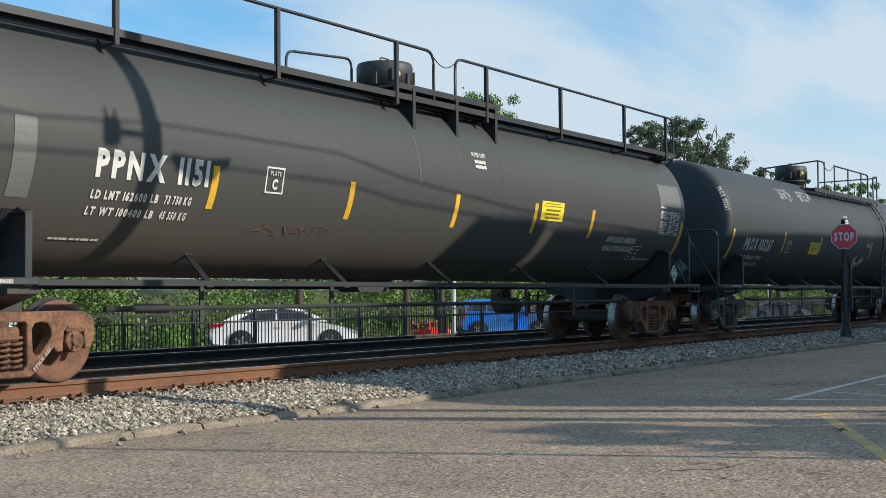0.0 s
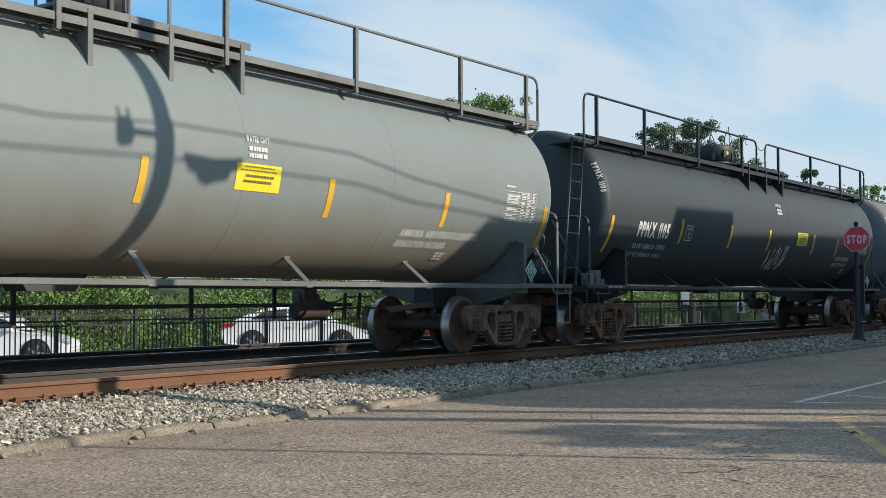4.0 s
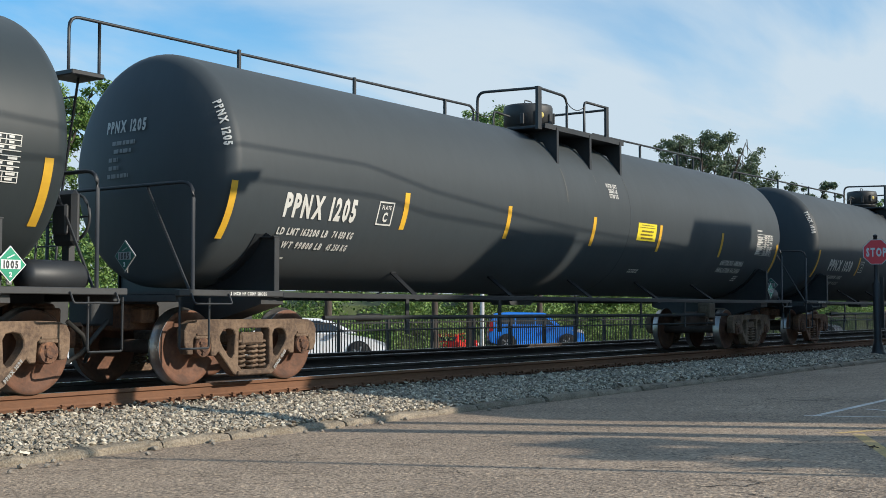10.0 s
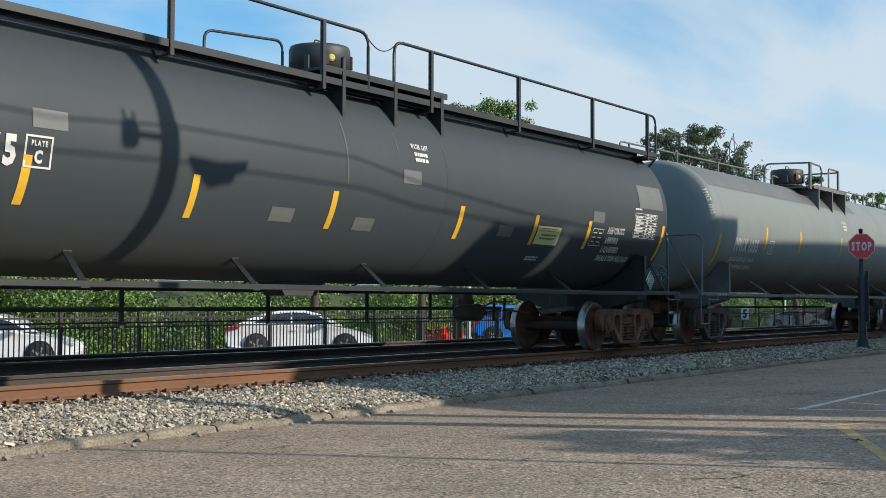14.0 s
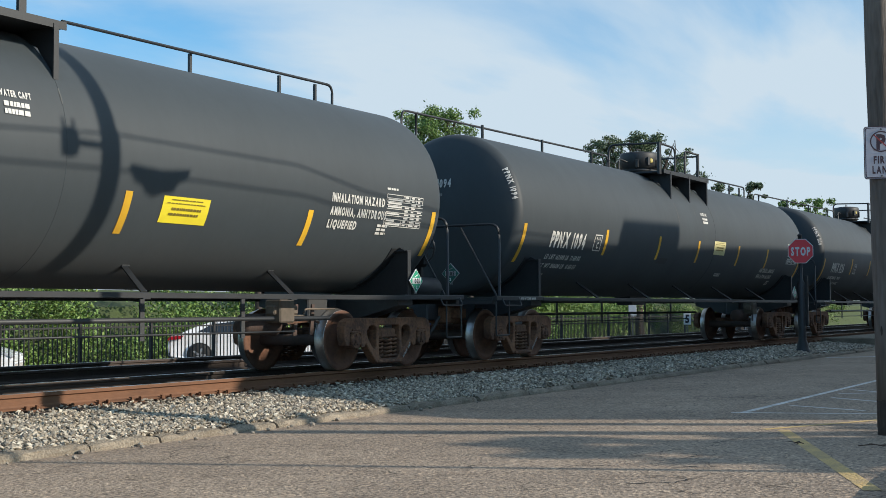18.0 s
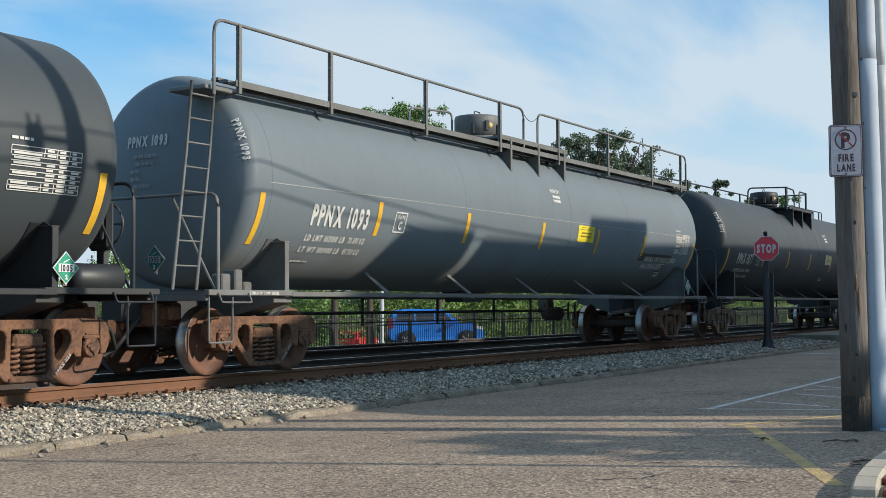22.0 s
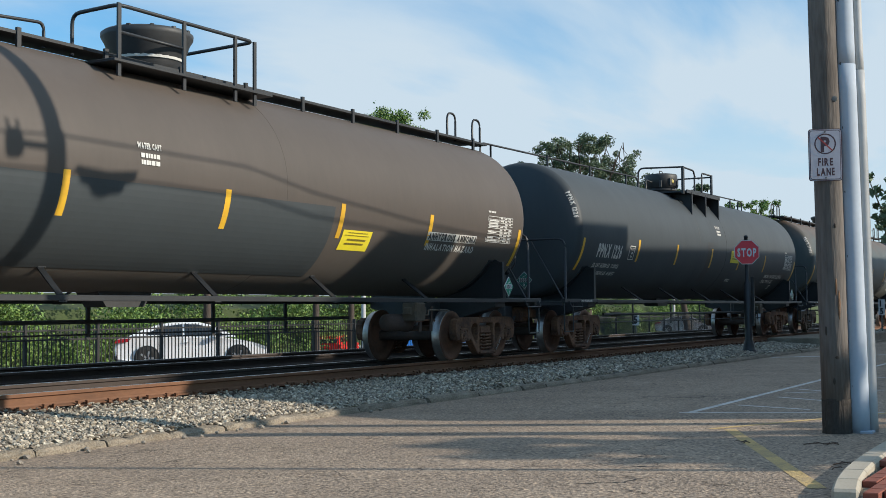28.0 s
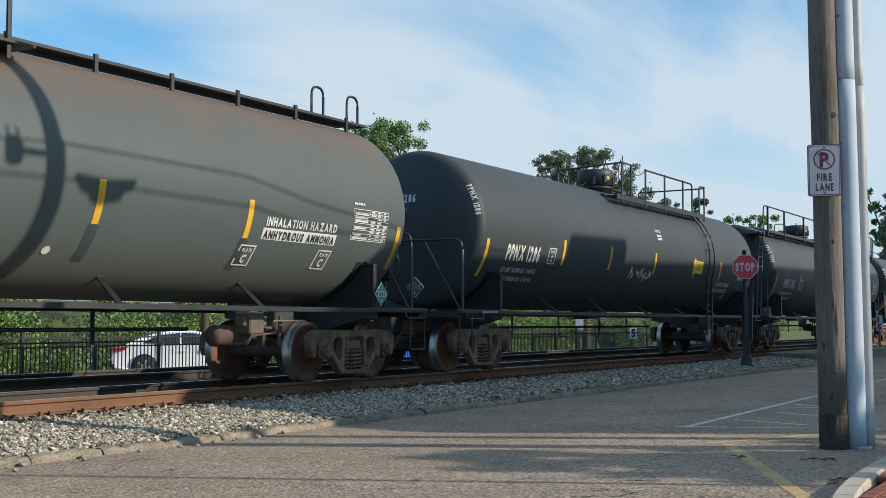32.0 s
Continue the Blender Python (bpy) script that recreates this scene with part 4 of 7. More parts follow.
def underframe(car, trim, ext, near_pipes, rnd, rear, gear):
    """Side sills, struts, brake gear and pipes beneath the tank."""
    X = 8.0 + ext
    trim = DUSTY_STEEL if trim is BLACK_STEEL else trim
    for s in (-1, 1):
        part("side_sill", shared(("sill", s, ext, trim.name), lambda: box_bm((-X, s * 1.45 - 0.045, 1.06), (X, s * 1.45 + 0.045, 1.13), 0.006), trim), None, car)
    for x in (-5.52, -2.90, -0.25, 2.45, 5.15):
        part("sill_strut", shared(("strut", trim.name), bracket_mesh, trim), None, car, at=pose(x, 0, 0))
        part("sill_strut", shared(("strutf", trim.name), lambda: _mirror_y(bracket_mesh()), trim), None, car, at=pose(x, 0, 0))
    y = -1.12 if near_pipes else 1.0
    mt = BLACK_STEEL
    pipe("brake_pipe", [(-X + 1.2, y, 0.80), (X - 1.6, y, 0.80)], 0.035, mt, car, ("bp", near_pipes, ext))
    pipe("brake_rod", [(-X + 1.6, y - 0.02, 0.62), (X - 2.4, y - 0.02, 0.62)], 0.014, mt, car, ("br", near_pipes, ext))
    for x in (-5.4, -2.75, -0.1, 2.6, 4.4):
        part("pipe_hanger", shared(("hang", near_pipes, mt.name), lambda: box_bm((-0.035, y - 0.02, 0.55), (0.035, y + 0.005, 1.07)), mt), None, car, at=pose(x + rnd.uniform(-0.2, 0.2), 0, 0))
    # on some cars the brake gear sits on the far side
    gy = 1 if gear else -1
    part("brake_cylinder", shared("bcyl", lambda: lathe_bm([(0, -0.45), (0.10, -0.45), (0.15, -0.38), (0.15, 0.2), (0.17, 0.21), (0.17, 0.25), (0.05, 0.26), (0.05, 0.5), (0, 0.5)], "x", 16), TRUCK_DARK, True), None, car, at=pose(5.35 + rear, -0.85 * gy, 0.72))
    part("control_valve", shared("cvalve", lambda: add_box(box_bm((-0.16, -0.14, -0.16), (0.16, 0.14, 0.16), 0.02), (-0.22, -0.08, -0.05), (0.3, 0.08, 0.08), 0.02), TAN_STEEL), None, car, at=pose(5.45 + rear, -1.1 * gy, 0.90))
    part("brake_lever", shared("blev", lambda: prism_bm([(-0.7, 0.72), (0.55, 0.80), (0.7, 0.74), (-0.55, 0.64)], "y", -0.72, -0.70), TRUCK_DARK), None, car, at=pose(5.9 + rear, 0, 0.05))
    pipe("brake_rod", [(5.85 + rear, -0.85 * gy, 0.72), (6.55 + rear, -0.78 * gy, 0.76), (7.15 + rear, -0.62 * gy, 0.70)], 0.018, TRUCK_RUST, car, ("brig", gy, rear))
    pipe("brake_pipe", bend([(5.6 + rear, -1.05 * gy, 0.84), (6.1 + rear, -1.0 * gy, 0.84), (6.25 + rear, -0.9 * gy, 0.93), (6.95 + rear, -0.9 * gy, 0.93)], 0.06), 0.016, TAN_STEEL, car, ("bpip", gy, rear))
    for lx in (6.12, 6.5):
        part("brake_lever", shared("blev2", lambda: prism_bm([(-0.05, 0.55), (0.0, 1.0), (0.06, 1.0), (0.03, 0.55)], "y", -0.012, 0.012), TRUCK_DARK), None, car, at=pose(lx + rear, -0.82 * gy, 0))
    part("bottom_outlet_guard", shared("outlet", lambda: prism_bm([(-0.55, 1.26), (0.55, 1.26), (0.35, 1.0), (-0.35, 1.0)], "y", -0.2, 0.2), BLACK_STEEL), None, car, at=pose(-0.6, 0, 0))
    if near_pipes:
        part("slack_adjuster", shared("slack", lambda: lathe_bm([(0, -0.6), (0.035, -0.6), (0.035, -0.2), (0.06, -0.18), (0.06, 0.3), (0.03, 0.32), (0.03, 0.8), (0, 0.8)], "x", 10), TAN_STEEL, True), None, car, at=pose(-6.0, -0.95, 0.80))


def spec_table(car, x, s, mat=STENCIL):
    """Test-date panel: a ruled white grid."""
    w, h = 0.98, 0.48
    pts, fs = [], []

    def bar(x0, s0, x1, s1):
        k = len(pts)
        pts.extend([(x0, s0), (x1, s0), (x1, s1), (x0, s1)])
        fs.append((k, k + 1, k + 2, k + 3))
    for i in range(10):
        z = s - h / 2 + h * i / 9
        bar(x - w / 2, z - 0.005, x + w / 2, z + 0.005)
    for u in (0, 0.46, 0.64, 0.82, 1):
        bar(x - w / 2 + w * u - 0.005, s - h / 2, x - w / 2 + w * u + 0.005, s + h / 2)
    rnd = random.Random(int(x * 100))
    for i in range(9):
        z = s - h / 2 + h * i / 9
        for u0, u1 in ((0.03, 0.43), (0.49, 0.62), (0.67, 0.80), (0.85, 0.97)):
            if rnd.random() < 0.85:
                bar(x - w / 2 + w * u0, z + 0.018, x - w / 2 + w * (u0 + (u1 - u0) * rnd.uniform(0.5, 1)), z + 0.043)
    round_shell(pts, fs, mat, "test_date_panel", car, "white ruled test-date panel", 0.012)
    shell_bars(x - w / 2, s + h / 2 + 0.09, 0.3, 0.05, 3, 1, mat, car)


def data_box(car, x, s, mat=STENCIL):
    """Outlined pair of small boxes with unread print."""
    pts, fs = [], []

    def bar(x0, s0, x1, s1):
        k = len(pts)
        pts.extend([(x + x0, s + s0), (x + x1, s + s0), (x + x1, s + s1), (x + x0, s + s1)])
        fs.append((k, k + 1, k + 2, k + 3))
    for s0 in (-0.17, 0.155):
        bar(-0.21, s0, 0.21, s0 + 0.015)
    for x0 in (-0.21, -0.02, 0.195):
        bar(x0, -0.17, x0 + 0.015, 0.17)
    for x0, x1 in ((-0.17, -0.05), (0.03, 0.16)):
        for k in range(3):
            bar(x0, -0.095 + k * 0.085, x1, -0.07 + k * 0.085)
    shell_patch(x - 0.205, x + 0.205, s - 0.165, s + 0.165, PATCH_BLACK, "data_panel", car, lift=0.008)
    round_shell(pts, fs, mat, "data_mark", car, "white outlined data marks", 0.013)


def plate_square(car, x, s, mat=STENCIL):
    d, t = 0.17, 0.022
    pts, fs = [], []
    for x0, s0, x1, s1 in ((-d, -d, d, -d + t), (-d, d - t, d, d), (-d, -d, -d + t, d), (d - t, -d, d, d)):
        k = len(pts)
        pts.extend([(x + x0, s + s0), (x + x1, s + s0), (x + x1, s + s1), (x + x0, s + s1)])
        fs.append((k, k + 1, k + 2, k + 3))
    round_shell(pts, fs, mat, "plate_mark", car, "white outlined square", 0.012)
    shell_text("PLATE", x - 0.10, s + 0.09, 0.2, 0.055, mat, car)
    shell_text("C", x - 0.05, s - 0.045, 0.10, 0.13, mat, car)


def head_text(car, ext, number):
    """Reporting marks on the front head and down its knuckle."""
    def on_head(y, z):
        r = min(math.hypot(y, z - TANK_Z), 1.499)
        prev = HEAD[0]
        for q in HEAD[1:]:
            if q[0] <= r:
                f = (r - q[0]) / max(1e-6, prev[0] - q[0])
                return -(SHELL + ext) - (q[1] + (prev[1] - q[1]) * f) - 0.02
            prev = q
        return -(SHELL + ext) - 0.46
    for text, yc, zc, w, h in ((number, 0.20, 3.17, 0.78, 0.15),):
        vs, fs = lettering(text, w, h)
        pts = [(on_head(yc + w / 2 - a, zc + b), yc + w / 2 - a, zc + b) for a, b in vs]
        part("lettering", raw_mesh("lettering", pts, fs, STENCIL), None, car)
    for k, (o, w) in enumerate(((0.12, 0.46), (0.16, 0.36), (0.06, 0.20), (0.06, 0.22), (0.03, 0.44))):
        vs, fs = bars(max(2, int(w / 0.085)), 1, w, 0.075, 0.3)
        z, y = 3.0 - k * 0.105, 0.56 - o
        part("print_block", raw_mesh("print_block", [(on_head(y - a, z + b), y - a, z + b) for a, b in vs], fs, STENCIL_DULL), None, car)
    # name running down the shoulder
    vs, fs = lettering(number, 0.64, 0.062)
    pts = []
    for a, b in vs:
        s, h = 0.86 - a, 0.185 - b
        r = 1.0
        for (ra, ha), (rb, hb) in zip(HEAD, HEAD[1:]):
            if ha <= h <= hb:
                r = ra + (rb - ra) * (h - ha) / (hb - ha)
        r += 0.010
        pts.append((-(SHELL + ext) - h - 0.010, -r * math.cos(s / TANK_R), TANK_Z + r * math.sin(s / TANK_R)))
    part("lettering", raw_mesh("lettering", pts, fs, STENCIL), None, car)
    # brake-shoe note on the deck's edge
    vs, fs = lettering("2 INCH HF COMP SHOES", 0.62, 0.040)
    part("lettering", raw_mesh("lettering", [(a - 8.92 - ext, -1.497, b + 1.085) for a, b in vs], fs, STENCIL), None, car)


def scrawl(car, x, s, w, h, seed, mat=STENCIL, thick=0.018):
    """Sprayed loops and strokes that spell nothing."""
    rnd = random.Random(seed)
    pts, fs = [], []
    n = 7
    for i in range(n):
        cx = x + w * (i + 0.5) / n
        path = [(cx + rnd.uniform(-0.5, 0.5) * w / n * 1.3, s + rnd.uniform(-0.5, 0.5) * h) for _ in range(5)]
        fine = []
        for j in range(len(path) - 1):
            p0, p1, p2, p3 = path[max(0, j - 1)], path[j], path[j + 1], path[min(len(path) - 1, j + 2)]
            for k in range(6):
                t = k / 6
                fine.append(tuple(0.5 * (2 * p1[d] + (p2[d] - p0[d]) * t + (2 * p0[d] - 5 * p1[d] + 4 * p2[d] - p3[d]) * t * t + (3 * p1[d] - p0[d] - 3 * p2[d] + p3[d]) * t ** 3) for d in (0, 1)))
        for a, b in zip(fine, fine[1:]):
            dx, dy = b[0] - a[0], b[1] - a[1]
            q = math.hypot(dx, dy) or 1
            nx, ny = -dy / q * thick, dx / q * thick
            k = len(pts)
            pts.extend([(a[0] - nx, a[1] - ny), (b[0] - nx, b[1] - ny), (b[0] + nx, b[1] + ny), (a[0] + nx, a[1] + ny)])
            fs.append((k, k + 1, k + 2, k + 3))
    round_shell(pts, fs, mat, "sprayed_scrawl", car, "white sprayed scrawl", 0.014)


def mid_platform(car, trim, ext):
    """Walkway from the manway to a ladder that follows the flank."""
    y, z = -1.2, 4.74
    part("walkway_plank", shared(("mplank", trim.name), lambda: add_box(box_bm((-1.63, -1.22, 3.90), (4.95, -0.98, 3.94)), (-1.63, -0.9, 3.94), (4.95, -0.66, 3.98)), trim), None, car)
    part("walkway_edge", shared(("medge", trim.name), lambda: box_bm((-1.63, -1.24, 3.84), (4.95, -1.222, 3.96)), trim), None, car)
    for x in (-1.32, -0.71, 0.27, 1.67, 3.11, 4.93):
        part("rail_post", shared(("mpost", trim.name), lambda: box_bm((-0.035, y - 0.045, 3.76), (0.035, y - 0.02, z + 0.01)), trim), None, car, at=pose(x, 0, 0))
    pipe("top_rail", bend([(-2.05, 0.1, 4.15), (-2.05, 0.1, 4.54), (-1.32, y - 0.03, z), (-0.71, y - 0.03, z)], 0.05), 0.024, trim, car, "midA")
    pipe("top_rail", bend([(-2.05, 0.1, 4.52), (-1.46, 0.1, 4.46), (-1.46, 0.1, 4.1)], 0.05), 0.022, trim, car, "midE")
    pipe("top_rail", bend([(0.27, y - 0.03, z - 0.02), (3.88, y - 0.03, z - 0.02), (3.88, y - 0.03, 3.95)], 0.14), 0.024, trim, car, "midB")
    pipe("top_rail", bend([(4.50, y - 0.03, 3.95), (4.50, y - 0.03, z - 0.03), (4.93, y - 0.03, z)], 0.08), 0.024, trim, car, "midC")
    pipe("far_rail", bend([(4.93, y, z - 0.04), (4.6, 0.6, 4.64), (4.6, 0.6, 4.0)], 0.08), 0.022, trim, car, "midF")
    pipe("far_rail", bend([(0.6, 0.6, 4.1), (0.6, 0.6, 4.56), (3.3, 0.6, 4.56), (3.3, 0.6, 4.0)], 0.16), 0.022, trim, car, "midD")
    pipe("chain", sag((-0.71, y, 4.70), (0.27, y, 4.70), 0.16), 0.010, trim, car, "chain4")
    pipe("chain", sag((-1.46, 0.1, 4.42), (-0.6, 0, 4.40), 0.14), 0.010, trim, car, "chain5")
    f = new("ladder")
    f.parent = car
    r = TANK_R + 0.10

    def arc(x):
        return [(x, -r * math.cos(a), TANK_Z + r * math.sin(a)) for a in [0.95 - k * 0.13 for k in range(11)]] + [(x, -1.50, 1.75), (x, -1.50, 0.62)]
    for dx in (-0.21, 0.21):
        pipe("stile", arc(4.48 + dx), 0.022, trim, f)
    for k, p in enumerate(arc(4.48)[:11]):
        if k % 2 == 0:
            pipe("rung", [(4.27, p[1], p[2]), (4.69, p[1], p[2])], 0.013, trim, f)
    for z in (1.75, 1.4, 1.05, 0.66):
        pipe("rung", [(4.27, -1.50, z), (4.69, -1.50, z)], 0.013, trim, f)


def crown_walk(car, trim, ext):
    """Plank on short supports along the crown, with hoops at its ends and a railed manway."""
    top = TANK_Z + TANK_R
    e = 9.0 + ext
    part("walkway_plank", shared(("cplank", trim.name), lambda: box_bm((-e - 0.4, -0.62, top + 0.02), (e, -0.34, top + 0.06)), trim), None, car)
    part("walkway_plank", shared(("cplank2", trim.name), lambda: box_bm((-e - 0.4, -0.28, top + 0.06), (e, 0.0, top + 0.10)), trim), None, car)
    for k in range(13):
        part("plank_support", shared(("csup", trim.name), lambda: box_bm((-0.03, -0.64, top - 0.16), (0.03, -0.60, top + 0.10)), trim), None, car, at=pose(-8.4 + k * 1.4, 0, 0))
    for x, q in ((-e - 0.23, -0.15), (-e + 0.57, -0.15), (e - 1.25, -0.5), (e - 0.25, -0.5)):
        pipe("end_hoop", bend([(x - 0.16, q, top), (x - 0.16, q, top + 0.52), (x + 0.16, q, top + 0.52), (x + 0.16, q, top)], 0.16), 0.022, trim, car)
    y = -1.05
    part("dome_platform", shared(("cplat", trim.name), lambda: box_bm((-1.75, -1.12, 4.03), (1.40, -0.5, 4.07), 0.006), trim), None, car)
    for x in (-1.62, -0.43, 0.62, 1.05):
        part("guard_post", shared(("cpost", trim.name), lambda: box_bm((-0.028, y - 0.03, 3.86), (0.028, y, 4.78)), trim), None, car, at=pose(x, 0, 0))
    pipe("guard_rail", bend([(-1.62, -0.25, 4.2), (-1.62, -0.25, 4.74), (-1.62, y, 4.76), (1.05, y, 4.78), (1.05, 0.45, 4.74), (1.05, 0.45, 4.15)], 0.14), 0.026, trim, car, "cra")
    pipe("guard_rail", bend([(-1.62, y, 4.42), (-0.43, y, 4.42)], 0.1), 0.022, trim, car, "crb")
    pipe("guard_rail", bend([(0.5, 0.5, 4.1), (0.5, 0.5, 4.62), (0.95, 0.5, 4.62), (0.95, 0.5, 4.1)], 0.1), 0.022, trim, car, "crc")
    pipe("guard_rail", bend([(-2.93, -0.3, 4.2), (-2.93, -0.3, 4.46), (-2.13, -0.3, 4.52), (-2.13, -0.3, 4.2)], 0.1), 0.022, trim, car, "crd")


# key, marks, railing, paint, middle at 0 s, added half-length, stripe places, stripe arc, name arc,
# sign place, sign kind, caption lines, caption place and arc, load and light weights, pipes on the near side
TRAIN = [
    ("PPNX 1151", "tall", DUSTY_PAINT, 16.19, 0, (-5.4, -2.74, -0.08, 2.4, 4.55), -0.44, -0.27, 2.98, YELLOW_SIGN, ("ANHYDROUS AMMONIA", "INHALATION HAZARD"), 5.35, -0.70, ("162600", "73750", "100400", "45550"), True),
    ("PROX 105267", "mid", BLACK_PAINT, 36.63, 0, (-4.98, -1.9, 0.6, 3.26, 5.1), -0.44, -0.54, -2.4, YELLOW_SIGN, ("AMMONIA ANHYDROUS LIQUEFIED", "INHALATION HAZARD"), 5.46, -0.65, ("162000", "73700", "100600", "45600"), True),
    ("PPNX 1001", "tall", GREY_PAINT, 56.92, 0, (-5.9, -2.94, -0.36, 2.93, 5.68), -0.45, -0.45, 1.5, YELLOW_SIGN, ("AMMONIA ANHYDROUS LIQUEFIED", "INHALATION HAZARD"), 4.75, -0.85, ("162800", "73850", "100200", "45450"), False),
    ("PPNX 1105", "tall", DARK_PAINT, 76.8, 0, (-5.4, -2.64, -0.11, 3.27, 5.34), -0.4, -0.42, 2.32, YELLOW_SIGN, ("ANHYDROUS AMMONIA", "INHALATION HAZARD"), 5.51, -0.72, ("162000", "73500", "101000", "45800"), False),
    ("PPNX 1090", "low", RUSTY_GREY, 96.95, 0, (-5.77, -2.67, 0.13, 3.11, 5.76), -0.38, -0.45, 2.57, YELLOW_SIGN, ("ANHYDROUS AMMONIA", "INHALATION HAZARD"), 5.87, -0.64, ("162000", "73500", "101000", "45800"), True),
    ("PPNX 1099", "low", GLOSS_PAINT, 117.1, 0, (-4.94, -1.85, 1.87, 5.54), -0.33, -0.46, 4.5, YELLOW_SIGN, ("", ""), 6.05, -0.40, ("162200", "73600", "100800", "45700"), False),
    ("PPNX 1205", "low", DARK_PAINT, 137.62, 0.33, (-5.74, -3.0, -0.14, 2.59, 5.68), -0.38, -0.44, 1.99, YELLOW_SIGN, ("ANHYDROUS AMMONIA", "INHALATION HAZARD"), 5.94, -0.76, ("163200", "74050", "99800", "45250"), True),
    ("PPNX 1038", "low", DARK_PAINT, 158.39, 0, (-5.13, -1.4, 0.41, 2.22, 5.08), -0.58, -0.58, 2.86, PALE_SIGN, ("ANHYDROUS AMMONIA", "INHALATION HAZARD"), 5.51, -0.66, ("163200", "74050", "99800", "45250"), True),
    ("PPNX 1175", "tall", BLACK_PAINT, 179.07, 0.33, (-6.25, -3.9, -1.35, 1.71, 4.0, 5.9), -0.56, -0.25, 4.5, PALE_SIGN, ("ANHYDROUS", "AMMONIA", "LIQUEFIED", "INHALATION HAZARD"), 6.62, -0.42, ("162300", "73600", "100100", "45400"), False),
    ("PPNX 1055", "low", GREY_PAINT, 199.72, 0, (-5.75, -3.29, 0.16, 3.0), -0.21, -0.42, 2.43, YELLOW_SIGN, ("ANHYDROUS AMMONIA", "INHALATION HAZARD"), 5.9, -0.70, ("163300", "74100", "99700", "45200"), False),
    ("PPNX 1167", "low", DARK_PAINT, 219.81, 0, (-4.67, -0.86, 2.21, 5.58), -0.66, -0.45, 3.17, YELLOW_SIGN, ("INHALATION HAZARD", "AMMONIA, ANHYDROUS", "LIQUEFIED"), 6.0, -0.17, ("162000", "73500", "101000", "45800"), True),
    ("PPNX 1094", "low", DARK_PAINT, 240.21, 0, (-5.11, -2.3, 0.15, 3.05, 5.45), -0.43, -0.45, 1.6, PALE_SIGN, ("ANHYDROUS AMMONIA", "INHALATION HAZARD"), 5.2, -0.76, ("162400", "73650", "100600", "45650"), False),
    ("PPNX 1126", "low", DARK_PAINT, 260.17, 0, (-5.21, -2.75, -0.08, 3.37, 5.95), -0.4, -0.47, 2.52, PALE_SIGN, ("ANHYDROUS AMMONIA", "INHALATION HAZARD"), 5.78, -0.78, ("161800", "73400", "101200", "45900"), True),
    ("PPNX 1093", "tall", SLATE_PAINT, 280.37, 0, (-5.75, -2.97, 0.0, 2.66, 5.32), -0.42, -0.44, 2.02, YELLOW_SIGN, ("AMMONIA ANHYDROUS LIQUEFIED", "INHALATION HAZARD"), 5.6, -0.70, ("162100", "73550", "100900", "45750"), False),
    ("PPNX 1077", "low", DARK_PAINT, 300.53, 0, (-5.13, -2.44, 0.23, 3.10, 5.71), -0.36, -0.45, 2.66, PALE_SIGN, ("ANHYDROUS AMMONIA", "INHALATION HAZARD"), 6.08, -0.70, ("162200", "73600", "100800", "45700"), True),
    ("PPNX 1158", "tall", BLACK_PAINT, 320.89, 0, (-5.7, -2.24, 1.61, 5.37), -0.32, -0.44, 4.35, YELLOW_SIGN, ("", ""), 6.02, -0.45, ("162400", "73650", "100600", "45650"), False),
    ("PROX 29943", "crown", BROWN_PAINT, 340.9, 0, (-5.54, -2.85, -0.03, 2.66, 5.31), -0.41, -0.56, 3.18, YELLOW_SIGN, ("ANHYDROUS AMMONIA", "INHALATION HAZARD"), 5.48, -0.65, ("161800", "73400", "101200", "45900"), False),
    ("PPNX 1226", "low", DARK_PAINT, 361.7, 0.33, (-5.67, -2.93, -0.05, 2.58, 5.36), -0.39, -0.45, 2.12, YELLOW_SIGN, ("AMMONIA ANHYDROUS LIQUEFIED", "INHALATION HAZARD"), 5.8, -0.78, ("162800", "73850", "100200", "45450"), True),
    ("PROX 29905", "crown", GREEN_PAINT, 382.27, 0, (-5.51, -2.9, -0.35, 2.1, 4.87), -0.38, -0.54, -4.14, PALE_SIGN, ("INHALATION HAZARD", "ANHYDROUS AMMONIA"), 5.93, -0.47, ("162100", "73550", "100900", "45750"), False),
    ("PPNX 1286", "mid", BLACK_PAINT, 402.73, 0, (-5.2, -2.62, 0.28, 3.32, 5.6), -0.32, -0.42, 3.6, YELLOW_SIGN, ("ANHYDROUS AMMONIA", "INHALATION HAZARD"), 5.5, -0.7, ("162300", "73600", "100100", "45400"), False),
    ("PPNX 1242", "tall", DARK_PAINT, 423.1, 0, (-5.5, -2.7, 0.1, 3.0, 5.6), -0.4, -0.44, 2.4, YELLOW_SIGN, ("ANHYDROUS AMMONIA", "INHALATION HAZARD"), 5.6, -0.7, ("162000", "73500", "101000", "45800"), False),
    ("PPNX 1110", "low", DARK_PAINT, 443.4, 0, (-5.5, -2.7, 0.1, 3.0, 5.6), -0.4, -0.44, 2.4, YELLOW_SIGN, ("ANHYDROUS AMMONIA", "INHALATION HAZARD"), 5.6, -0.7, ("162000", "73500", "101000", "45800"), False),
]
LOOKS = {"charcoal_tank_paint": "charcoal", "dusty_charcoal_tank_paint": "dusty charcoal", "glossy_charcoal_tank_paint": "glossy charcoal", "black_tank_paint": "black", "grey_tank_paint": "pale grey", "rust_stained_grey_tank_paint": "stained grey",
         "slate_grey_tank_paint": "slate grey", "brownish_tank_paint": "brown", "weathered_green_grey_tank_paint": "stained green"}
